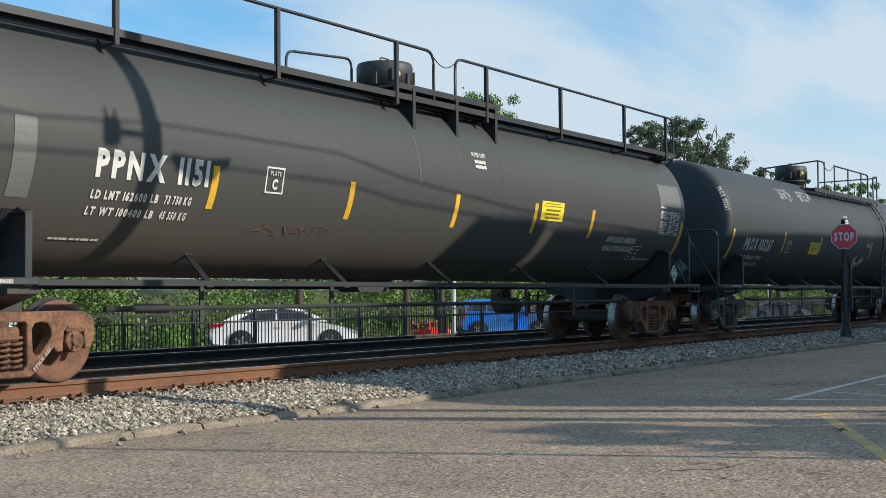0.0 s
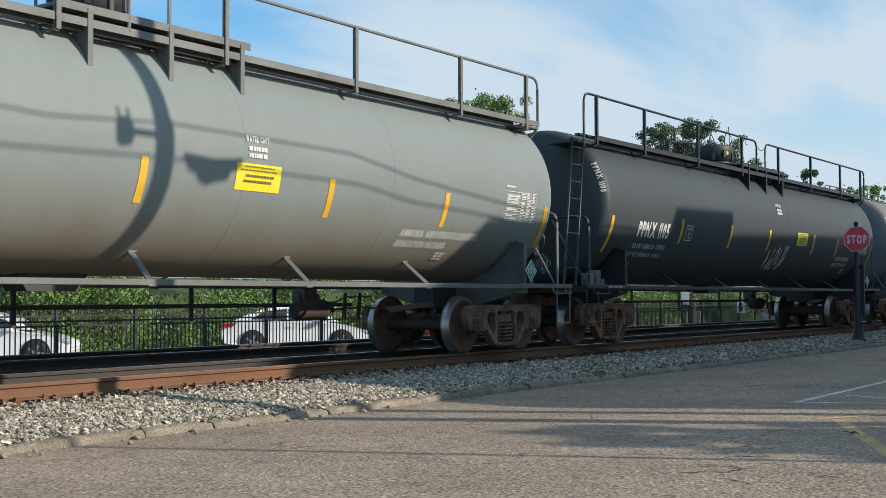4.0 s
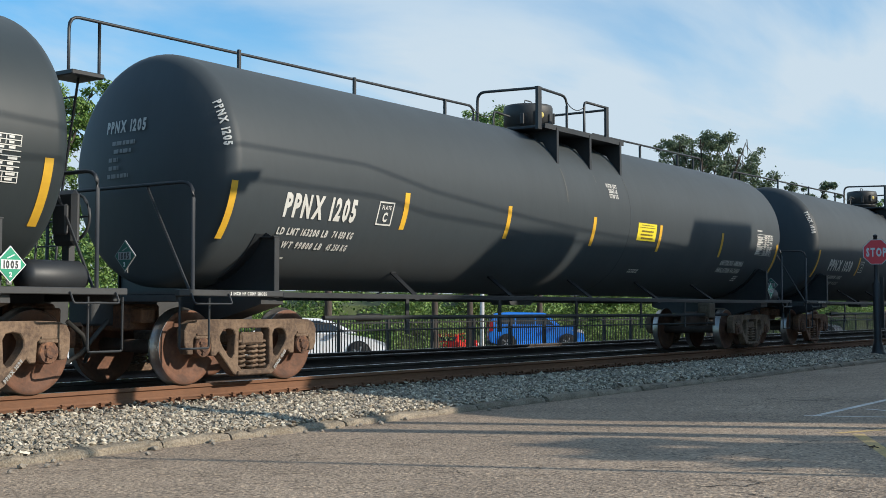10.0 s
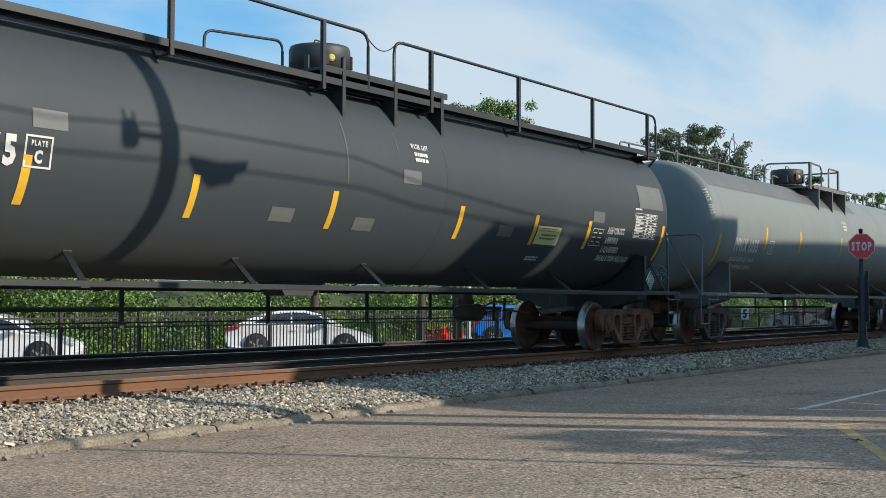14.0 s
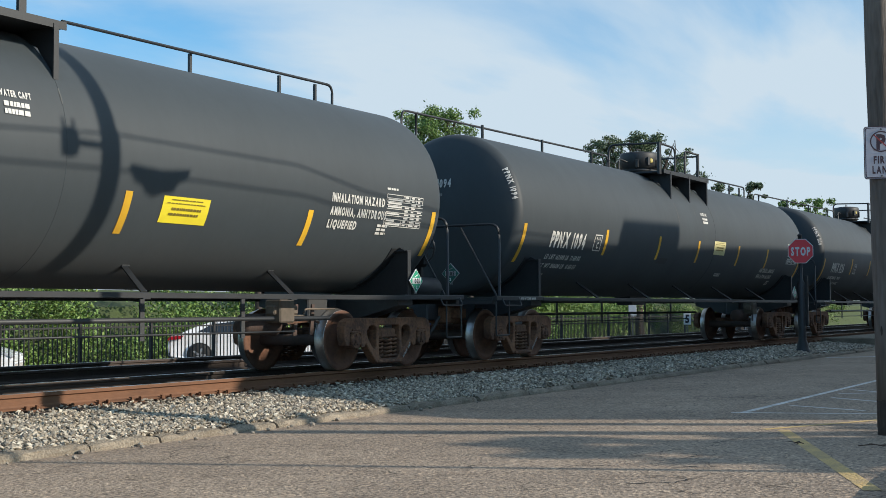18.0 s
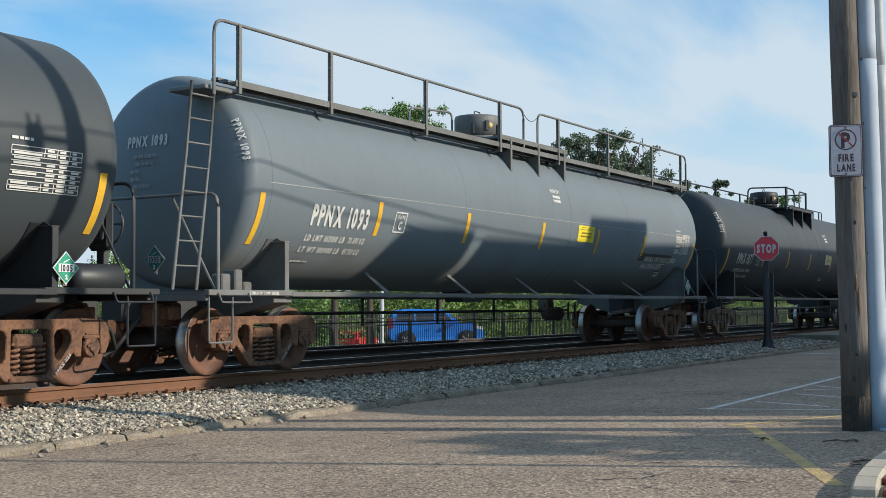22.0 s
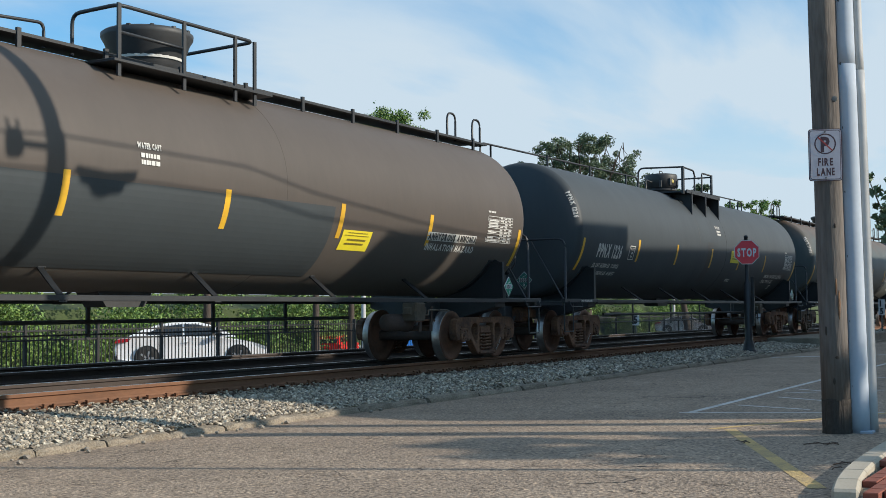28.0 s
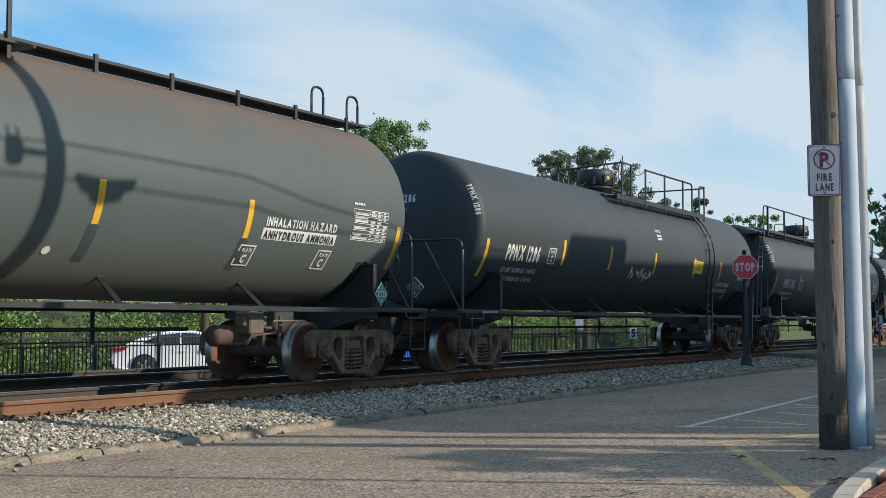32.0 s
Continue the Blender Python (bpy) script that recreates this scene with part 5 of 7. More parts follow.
RAILS = {"tall": "a tall railed walkway", "low": "a low crown railing", "mid": "a railing and side ladder", "crown": "a crown walkway"}
# where the marks begin, how long they run, and where the plate mark stands (0: none)
NAME_X = (-7.22, -7.76, -7.48, -7.47, -7.55, -7.61, -8.24, -7.64, -8.15, -7.71, -7.6, -7.54, -7.64, -7.46, -7.64, -7.73, -7.89, -8.12, -7.48, -7.80, -7.6, -7.6)
NAME_W = (1.71, 1.94, 1.44, 1.44, 1.44, 1.62, 1.41, 1.93, 1.75, 1.48, 1.46, 1.46, 1.46, 1.43, 1.43, 1.49, 1.74, 1.41, 1.88, 1.45, 1.45, 1.45)
PLATE_X = (-4.34, -4.58, -5.25, -5.0, -5.23, -4.70, -6.19, -4.84, -6.13, -5.35, -5.3, -5.50, -4.73, -5.13, -5.63, -5.47, -5.80, -6.08, 0, -5.76, -5.2, -5.2)
# how far the rear truck stands from its usual place
REAR = {0: -0.08, 3: -0.19, 4: -0.08, 5: 0.0, 7: -0.10, 8: -0.26, 11: -0.45, 14: -0.16}
TRAIN_CARS, WHEELSETS = [], []


# darker touched-up patches: place, arc, width, height
DARK_PATCHES = {12: ((-2.96, -0.70, 0.52, 0.15),), 14: ((-5.1, -0.72, 0.58, 0.12), (-3.25, -0.80, 0.72, 0.24)), 11: ((-1.9, -0.72, 0.6, 0.14),)}
# small two-line owner's print, place and arc
LEASE = {6: (1.86, -1.10), 7: (2.5, -0.97), 8: (4.13, -1.09), 12: (2.1, -0.73), 11: (1.9, -0.98), 14: (2.2, -0.95), 4: (1.9, -1.02), 17: (2.0, -1.0)}


def scuffs(car, x0, s0, x1, s1, n, seed):
    """Pale scraped flecks in the paint."""
    rnd = random.Random(seed)
    pts, fs = [], []
    for _ in range(n):
        x, s, a = rnd.uniform(x0, x1), rnd.uniform(s0, s1), rnd.uniform(0.02, 0.09)
        k = len(pts)
        q = rnd.randint(5, 8)
        pts.extend((x + a * rnd.uniform(0.4, 1.3) * math.cos(j * math.tau / q), s + a * 0.6 * rnd.uniform(0.4, 1.3) * math.sin(j * math.tau / q)) for j in range(q))
        fs.append(tuple(range(k, k + q)))
    tagged(round_shell(pts, fs, STENCIL_DULL, "scraped_paint", car, "pale scraped flecks in the paint", 0.006), kind="stuff")


def tank_car(i, marks, rails, paint, x, ext, stripes, arc, name_arc, sign_x, sign_mat, caption, cap_x, cap_arc, weights, near):
    rnd = random.Random(i)
    car = thing("tank_car", f"{LOOKS[paint.name]} tank car with {RAILS[rails]} on rusty trucks", "tank car", "tank cars of the train")
    pale = paint in (GREY_PAINT, RUSTY_GREY, SLATE_PAINT)
    trim = GREY_STEEL if pale else RAIL_BLACK
    deck = GREY_STEEL if pale else BLACK_STEEL
    ink = STENCIL
    rx = {1: 0.16, 11: -0.06}.get(i, 0.04)
    part("tank", shared(("tank", ext, rx, paint.name), lambda: tank_mesh(ext, rx), paint, True), None, car)
    for xs in (-8.45, -3.1, 1.25, 4.3) if pale else (1.25,):
        part("jacket_seam", shared(("seam", paint.name), seam_mesh, paint), None, car, at=pose(xs, 0, 0))
    sets = []
    truck_mat = {0: TRUCK_RUST, 1: TRUCK_GREY, 2: TRUCK_TAN, 14: TRUCK_TAN, 9: TRUCK_DARK, 18: TRUCK_TAN}.get(i, TRUCK_RUST if rnd.random() < 0.6 else TRUCK_TAN)
    rd = REAR.get(i, -0.12)
    rear = ext + rd
    truck(car, -8.1 - ext, truck_mat, sets)
    truck(car, 8.1 + rear, truck_mat, sets)
    end_group(car, -1, ext, trim, deck)
    end_group(car, 1, rear, trim, deck, -rd)
    underframe(car, trim, ext, near, rnd, rear, rails != "tall")
    dome_group(car, BLACK_STEEL if paint is not SLATE_PAINT else GREY_STEEL, rails == "crown")
    if rails == "low":
        platform_group(car, trim)
        low_railing(car, trim, ext, {4: 7.5, 5: 7.25}.get(i, 7.95))
    elif rails == "tall":
        platform_group(car, trim, 0.14)
        tall_railing(car, trim, ext)
    elif rails == "mid":
        mid_platform(car, trim, ext)
    else:
        crown_walk(car, trim, ext)
    # reflectors
    tape = YELLOW_FADED if i == 4 else YELLOW_TAPE
    for xs in stripes:
        shell_patch(xs - 0.055, xs + 0.055, arc - 0.27, arc + 0.27, tape, "reflector_strip", car)
    for s in (-1, 1):
        xe = s * (({5: 8.5, 6: 8.85, 8: 8.52, 14: 8.57}.get(i, 8.63) if s < 0 else 8.5 if i == 11 else 8.68) + ext)
        shell_patch(xe - 0.055, xe + 0.055, -0.98, -0.22, tape, "reflector_strip", car)
    # lettering
    x0, w = NAME_X[i], NAME_W[i]
    shell_text(marks, x0, name_arc, w, 0.30, ink, car, "white stencilled reporting marks")
    a, b, c, d = weights
    b, d = b[:2] + " " + b[2:], d[:2] + " " + d[2:]
    for k, (l, kg) in enumerate((("LD LMT " + a + " LB", b + " KG"), ("LT WT " + c + " LB", d + " KG"))):
        shell_text(l, x0, name_arc - 0.36 - k * 0.2, 0.98, 0.10, ink, car)
        shell_text(kg, x0 + 1.08, name_arc - 0.36 - k * 0.2, 0.42, 0.10, ink, car)
    if PLATE_X[i]:
        plate_square(car, PLATE_X[i], name_arc)
    if caption[0]:
        wide = max(len(q) for q in caption)
        if i in (7, 14, 17):
            shell_patch(cap_x - 0.08, cap_x + wide * 0.085 + 0.1, cap_arc - 0.28, cap_arc + 0.13, PATCH_BLACK, "painted_panel", car, lift=0.004)
        if i == 18:
            cap_x, cap_arc, wide = 5.24, -0.37, 17
            shell_patch(cap_x - 0.03, cap_x + 1.74, -0.64, -0.47, STENCIL, "caption_panel", car, "white panel with dark print")
            plate_square(car, 5.02, -0.91)
            plate_square(car, 6.82, -0.89)
        if i == 16:
            cap_x, cap_arc = 5.3, -0.50
            shell_patch(cap_x - 0.03, cap_x + 1.7, -0.58, -0.43, STENCIL, "caption_panel", car, "white panel with dark print")
        for k, q in enumerate(caption):
            shell_text(q, cap_x, cap_arc - k * 0.19, len(q) * (0.1 if i in (16, 18) else 0.076), 0.12, PATCH_BLACK if (i, k) in ((18, 1), (16, 0)) else ink, car, "stencilled warning")
        if i in (0, 4, 7, 14):
            data_box(car, cap_x + 1.47, cap_arc - 0.28)
        elif i == 8:
            data_box(car, cap_x - 0.36, cap_arc - 0.16)
        elif i not in (16, 18):
            shell_bars(cap_x + 1.2, cap_arc - 0.40, 0.26, 0.18, 2, 3, ink, car)
        if i in (0, 7):
            shell_text("2 INCH HF COMP SHOES", cap_x + (1.55 if i == 0 else 0.45), cap_arc - (0.42 if i == 0 else 0.58), 0.8, 0.055, ink, car)
    else:
        for k in (0, 1):
            shell_patch(cap_x, cap_x + 0.62, cap_arc - 0.05 - k * 0.2, cap_arc + 0.10 - k * 0.2, STENCIL, "caption_panel", car)
            shell_bars(cap_x + 0.03, cap_arc + 0.02 - k * 0.2, 0.56, 0.09, 8, 1, PATCH_BLACK, car, lift=0.016)
    if i in (0, 7, 8):
        shell_patch(7.55 + ext, 8.62 + ext, 0.08, 0.55, PATCH_GREY, "paint_patch", car, "lighter grey paint patch")
    if i == 7:
        shell_patch(3.75, 4.57, -1.10, -0.82, PATCH_BLACK, "paint_patch", car, "darker paint patch")
        shell_patch(5.2, 8.3, -0.05, 0.10, PATCH_GREY, "paint_patch", car, "lighter grey paint patch")
    if i == 8:
        for px, ps in ((-6.0, 0.10), (-2.3, -0.68), (-0.6, -0.72), (0.35, 0.04), (3.1, -0.62), (6.2, -0.2)):
            shell_patch(px - 0.22, px + 0.22, ps - 0.1, ps + 0.1, PATCH_GREY, "paint_patch", car, "lighter grey paint patch")
    if i == 9:
        shell_patch(-8.7, 2.4, 0.95, 1.9, PATCH_GREY, "paint_patch", car, "darker grey strip along the crown")
    spec_table(car, {0: 8.04, 4: 8.15, 14: 8.15, 11: 7.75}.get(i, 7.84) + ext, -0.27, ink)
    # emergency sign, with print that stays unread
    sw, sh = (0.80, 0.34) if sign_x > -3 else (0.70, 0.34)
    s0 = {16: -0.70, 18: -0.89, 8: -0.64, 10: -0.57, 1: -0.53, 5: -0.50, 14: -0.22, 7: -0.26}.get(i, -0.28)
    shell_patch(sign_x - sw / 2, sign_x + sw / 2, s0 - sh / 2, s0 + sh / 2, sign_mat, "emergency_sign", car, "yellow sign with dark print")
    shell_bars(sign_x - sw * 0.34, s0 + sh * 0.40, sw * 0.68, 0.020, 11, 1, SIGN_INK, car, lift=0.014)
    shell_bars(sign_x - sw * 0.42, s0 + sh * 0.27, sw * 0.84, 0.018, 14, 1, SIGN_INK, car, lift=0.014)
    for k in range(2 if i % 3 else 3):
        shell_bars(sign_x - sw * (0.30 + 0.04 * (k % 2)), s0 + sh * (0.08 - 0.2 * k), sw * 0.64, 0.048, 12, 1, SIGN_INK, car, lift=0.014)
    wx, ws = {2: (1.30, 0.10), 7: (2.54, 0.37), 14: (2.42, 0.55), 16: (-1.68, 0.17), 5: (1.23, 0.38), 15: (1.13, 0.33)}.get(i, (0.45, 0.42))
    if i == 7:
        for k, q in enumerate(("WATER CAPT", "280513 LB", "127239 KG")):
            shell_text(q, wx - 0.05 * (k == 0), ws + 0.1 - k * 0.1, 0.42 if k == 0 else 0.34, 0.075, ink, car)
        for k, q in enumerate(("CERAMIC FIBER INSULATION", "DO NOT EXCEED 450 F")):
            shell_text(q, 2.5, -0.70 - k * 0.1, 0.92 if k == 0 else 0.72, 0.06, ink, car)
    elif i != 18:
        shell_text("WATER CAPT", wx - 0.05, ws + 0.1, 0.42, 0.075, ink, car)
        if i == 6:
            shell_text("280671 LB", wx, ws, 0.34, 0.075, ink, car)
            shell_text("127310 KG", wx, ws - 0.1, 0.34, 0.075, ink, car)
        else:
            shell_bars(wx, ws - 0.05, 0.34, 0.17, 5, 2, ink, car)
    # rain streaks below the platform brackets
    if rails in ("low", "tall") and not pale:
        for xs, top, foot, wide in ((-1.13, 0.72, 0.72 - rnd.uniform(0.4, 0.9), 0.016), (0.06, 0.70, rnd.uniform(0.35, 0.6), 0.010), (1.25, 0.70, rnd.uniform(0.4, 0.6), 0.008)):
            shell_patch(xs - wide, xs + wide, foot, top, STREAK, "rain_streak", car, "pale rain streak down the paint", lift=0.004)
    for px, ps, w, h in DARK_PATCHES.get(i, ()):
        shell_patch(px - w / 2, px + w / 2, ps - h / 2, ps + h / 2, PATCH_DARK, "paint_patch", car, "darker touched-up paint patch", lift=0.004)
    if i in LEASE:
        shell_bars(*LEASE[i], 0.42, 0.11, 6, 2, ink, car)
    if i == 1:
        shell_bars(2.68, -0.27, 0.40, 0.12, 7, 2, ink, car)
        shell_patch(5.39, 7.33, -0.905, -0.89, PATCH_BLACK, "scratch", car, "thin dark scrape under the warning")
    if i == 13:
        shell_patch(-8.5, 8.84, -0.075, -0.062, STENCIL_DULL, "paint_line", car, "thin pale line along the flank", lift=0.004)
        shell_patch(5.22, 7.32, -0.76, -0.57, PATCH_BLACK, "caption_panel", car, "black panel under the warning", lift=0.006)
        data_box(car, 6.85, -0.98)
    if i == 17:
        shell_patch(-0.47, 0.03, -1.15, 0.06, PATCH_BLACK, "paint_band", car, "black band round the shell", lift=0.004)
    if i == 18:
        for xs in stripes:
            shell_patch(xs - 0.085, xs + 0.085, arc - 0.80, arc - 0.28, PATCH_BLUE, "paint_patch", car, "blue-grey patch below the reflector", lift=0.004)
        for dx, ds in ((-1.75, -1.07), (1.56, -1.04)):
            round_shell([(dx + 0.06 * math.cos(k * math.tau / 14), ds + 0.06 * math.sin(k * math.tau / 14)) for k in range(14)], [tuple(range(14))], STENCIL, "round_decal", car, "round white decal", 0.008)
    if i == 14:
        shell_patch(1.36, 1.50, -0.30, 0.95, STREAK, "paint_band", car, "pale band of bare primer round the shell", lift=0.004)
    if i == 0:
        scrawl(car, -4.5, -0.93, 1.6, 0.20, 40, SCRAWL_RED, 0.006)
        shell_patch(-8.30, -8.02, -0.74, 0.12, PATCH_GREY, "paint_patch", car, "paler grey paint patch")
    if i == 1:
        scuffs(car, -4.7, 0.75, -3.7, 1.12, 60, 3)
        scuffs(car, -3.1, 0.83, -1.9, 1.17, 60, 4)
        scuffs(car, 6.3, 0.8, 6.7, 1.2, 18, 5)
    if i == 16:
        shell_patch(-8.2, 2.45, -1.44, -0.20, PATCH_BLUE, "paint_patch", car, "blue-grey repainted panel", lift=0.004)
    shell_bars(x0 - 0.3, -1.22, 0.7, 0.05, 7, 1, ink, car)
    if i in (1, 3, 19):
        scrawl(car, *((1.7, -0.85, 1.1, 0.5) if i == 1 else (0.15, -0.88, 1.25, 0.75) if i == 3 else (-1.3, -0.62, 1.5, 0.34)), i, STENCIL, 0.024)
    if rails == "crown":
        # company name as plain blocks
        for k in range(6):
            shell_patch(-7.57 + k * 0.60, -7.05 + k * 0.60, -0.24 + 0.01 * k, 0.24 + 0.01 * k, STENCIL, "name_block", car, "plain white block")
            shell_patch(-7.42 + k * 0.60, -7.20 + k * 0.60, -0.07 + 0.01 * k, 0.11 + 0.01 * k, paint, "block_opening", car, lift=0.010)
    head_text(car, ext, marks)
    # marks along the arm of the truck's side frame
    vs, fs = lettering(marks, 0.30, 0.042)
    ca, sa = math.cos(0.82), math.sin(0.82)
    for t in (-1, 1):
        o = 8.1 + rear if t > 0 else -8.1 - ext
        part("lettering", raw_mesh("lettering", [(o + 0.36 + a * ca - b * sa, -1.122, 0.155 + a * sa + b * ca) for a, b in vs], fs, STENCIL_DULL), None, car)
    placard(car, 8.20 + rear, -1.53, 1.36, "side", True)
    placard(car, -9.72 - ext, -0.55, 1.55, "end", False)
    if rails == "low":
        part("air_reservoir", shared(("reservoir", trim.name), lambda: lathe_bm([(0, -0.42), (0.12, -0.40), (0.18, -0.32), (0.18, 0.32), (0.12, 0.40), (0, 0.42)], "x", 18), trim, True), None, car, "small round-ended air tank", at=pose(9.0 + rear, -1.12, 1.26))
        part("reservoir_saddle", shared(("saddle", trim.name), lambda: add_box(box_bm((-0.22, -0.14, 1.1), (-0.16, 0.14, 1.17)), (0.16, -0.14, 1.1), (0.22, 0.14, 1.17)), trim), None, car, at=pose(9.0 + rear, -1.12, 0))
    part("brake_wheel", shared("bwheel", lambda: add_tube(tube_bm([(0, 0.26 * math.cos(k * math.tau / 20), 0.26 * math.sin(k * math.tau / 20)) for k in range(20)], 0.018, 6, True), [(0, -0.26, 0), (0, 0.26, 0)], 0.012), BLACK_STEEL, True), None, car, at=pose(9.60 + rear, -0.72, 1.95))
    part("brake_stand", shared("bstand", lambda: box_bm((-0.04, -0.06, 1.12), (0.04, 0.06, 2.14)), BLACK_STEEL), None, car, at=pose(9.52 + rear, -0.72, 0))
    part("brake_gear_housing", shared("bhousing", lambda: add_box(box_bm((-0.09, -0.20, 1.62), (0.03, 0.20, 2.24), 0.05), (-0.14, -0.12, 1.74), (-0.08, 0.12, 2.08), 0.02), BLACK_STEEL), None, car, at=pose(9.52 + rear, -0.72, 0))
    if rails == "tall":
        part("hand_brake_valve", shared("hbv", lambda: add_box(add_box(box_bm((-0.3, -0.1, 1.13), (-0.12, 0.1, 1.36), 0.02), (-0.06, -0.12, 1.13), (0.1, 0.1, 1.42), 0.02), (0.16, -0.08, 1.13), (0.34, 0.08, 1.26), 0.02), GREY_STEEL), None, car, at=pose(-8.95 - ext, -1.2, 0))
    TRAIN_CARS.append((car, x))
    WHEELSETS.append((sets, x))
    return car


for i, row in enumerate(TRAIN):
    tank_car(i, *row)


# ---------------------------------------------------------------- ground, road, track
def sheet(name, rows, x0, x1, mat, nx=1, kind="structure"):
    """A sheet along the track from a cross-section of (y, z)."""
    vs, fs = [], []
    for i in range(nx + 1):
        x = x0 + (x1 - x0) * i / nx
        vs += [(x, y, z) for y, z in rows]
    n = len(rows)
    for i in range(nx):
        for j in range(n - 1):
            a = i * n + j
            fs.append((a, a + n, a + n + 1, a + 1))
    return tagged(part(name, raw_mesh(name, vs, fs, mat), mat), kind=kind)


def road_z(y):
    return -0.0186 * (y - 2.66) if y > -4 else 0.124


sheet("ground", [(-600, 0.06), (-4, 0.06), (9.0, -0.2), (9.6, -0.12), (18.3, -0.12), (19.0, -0.28), (22, -0.5), (31, -0.62), (39, -1.5), (60, -1.7), (900, -1.7)], -600, 900, EARTH)
tagged(sheet("road", [(-300, 0.124), (-4, 0.124), (-1, road_z(-1)), (4, road_z(4)), (9.06, road_z(9.06))], -300, 400, ASPHALT), label="worn grey asphalt lot with cracks")
sheet("far_lot", [(22.6, -0.49), (31, -0.60), (39, -1.48), (50, -1.62)], -60, 160, ASPHALT)
BED = [(9.10, -0.060), (9.5, -0.015), (10.3, 0.025), (10.62, 0.045), (10.78, 0.078), (11.2, 0.086), (11.45, 0.080), (13.45, 0.075), (14.2, 0.02), (14.9, 0.05), (17.5, 0.05), (18.4, -0.10)]
# bed coloured near black to stand for the shade between the stones
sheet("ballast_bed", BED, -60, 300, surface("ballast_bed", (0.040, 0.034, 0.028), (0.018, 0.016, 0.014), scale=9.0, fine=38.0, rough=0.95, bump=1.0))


# sheet from the near rail back, coloured dark for the shade behind the train
sheet("track_bed", [(11.40, 0.081), (13.45, 0.081), (14.2, 0.026), (14.9, 0.056), (17.5, 0.056), (18.3, -0.08)], -60, 300, surface("shaded_ballast", (0.085, 0.074, 0.064), (0.045, 0.04, 0.035), scale=9.0, fine=38.0, rough=0.95, bump=1.0))


def bed_z(y):
    for (a, za), (b, zb) in zip(BED, BED[1:]):
        if a <= y <= b:
            return za + (zb - za) * (y - a) / (b - a)
    return 0.0


def scatter_stones(name, x0, x1, y0, y1, per_m2, size, seed):
    """Crushed stones: distorted octahedra, joined."""
    rs = np.random.RandomState(seed)
    n = int((x1 - x0) * (y1 - y0) * per_m2)
    base = np.array([(1, 0, 0), (-1, 0, 0), (0, 1, 0), (0, -1, 0), (0, 0, 1), (0, 0, -1), (0.62, 0.62, 0.5), (-0.6, 0.6, -0.5)], float)
    tri = np.array([(0, 6, 4), (6, 2, 4), (0, 2, 6), (2, 1, 4), (1, 3, 4), (3, 0, 4), (2, 0, 5), (7, 2, 5), (1, 7, 5), (1, 2, 7), (3, 1, 5), (0, 3, 5)])
    c = np.stack([rs.uniform(x0, x1, n), rs.uniform(y0, y1, n), np.zeros(n)], 1)
    c[:, 2] = [bed_z(y) for y in c[:, 1]]
    sc = size * rs.uniform(0.55, 1.35, (n, 1, 1)) * rs.uniform(0.6, 1.25, (n, 1, 3)) * np.array([1.15, 1.0, 0.72])
    v = base[None] * (1 + rs.uniform(-0.28, 0.28, (n, 8, 1))) * sc
    a, b = rs.uniform(0, math.tau, n), rs.uniform(-0.7, 0.7, n)
    ca, sa, cb, sb = np.cos(a)[:, None], np.sin(a)[:, None], np.cos(b)[:, None], np.sin(b)[:, None]
    x, y, z = v[..., 0], v[..., 1], v[..., 2]
    x, z = x * cb - z * sb, x * sb + z * cb
    x, y = x * ca - y * sa, x * sa + y * ca
    v = np.stack([x, y, z], 2) + c[:, None]
    v[..., 2] += size * 0.2 + rs.uniform(0, 1, (n, 1)) ** 1.4 * size * 1.5
    me = bpy.data.meshes.new(name)
    f = (tri[None] + (np.arange(n) * 8)[:, None, None]).reshape(-1, 3)
    me.from_pydata(v.reshape(-1, 3).tolist(), [], f.tolist())
    me.materials.append(STONES)
    return tagged(new(name, me), "pale crushed stone ballast beside the rail", "ballast", kind="stuff")


scatter_stones("ballast_stones", 4.5, 17.5, 9.13, 10.74, 1500, 0.025, 1)
scatter_stones("ballast_stones", 4.5, 17.5, 10.72, 11.22, 190, 0.022, 4)
scatter_stones("ballast_stones", 17.5, 40.0, 9.13, 10.74, 560, 0.037, 2)
scatter_stones("ballast_stones", 40.0, 75.0, 9.15, 10.78, 120, 0.07, 3)


def rail_mesh(x0, x1):
    prof = [(-0.075, 0.0), (-0.075, 0.012), (-0.02, 0.03), (-0.010, 0.05), (-0.010, 0.125), (-0.037, 0.14), (-0.037, 0.168), (-0.027, 0.18),
            (0.027, 0.18), (0.037, 0.168), (0.037, 0.14), (0.010, 0.125), (0.010, 0.05), (0.02, 0.03), (0.075, 0.012), (0.075, 0.0)]
    bm = prism_bm(prof, "x", x0, x1)
    for f in bm.faces:
        if all(v.co.z > 0.179 for v in f.verts):
            f.material_index = 1
    return bm


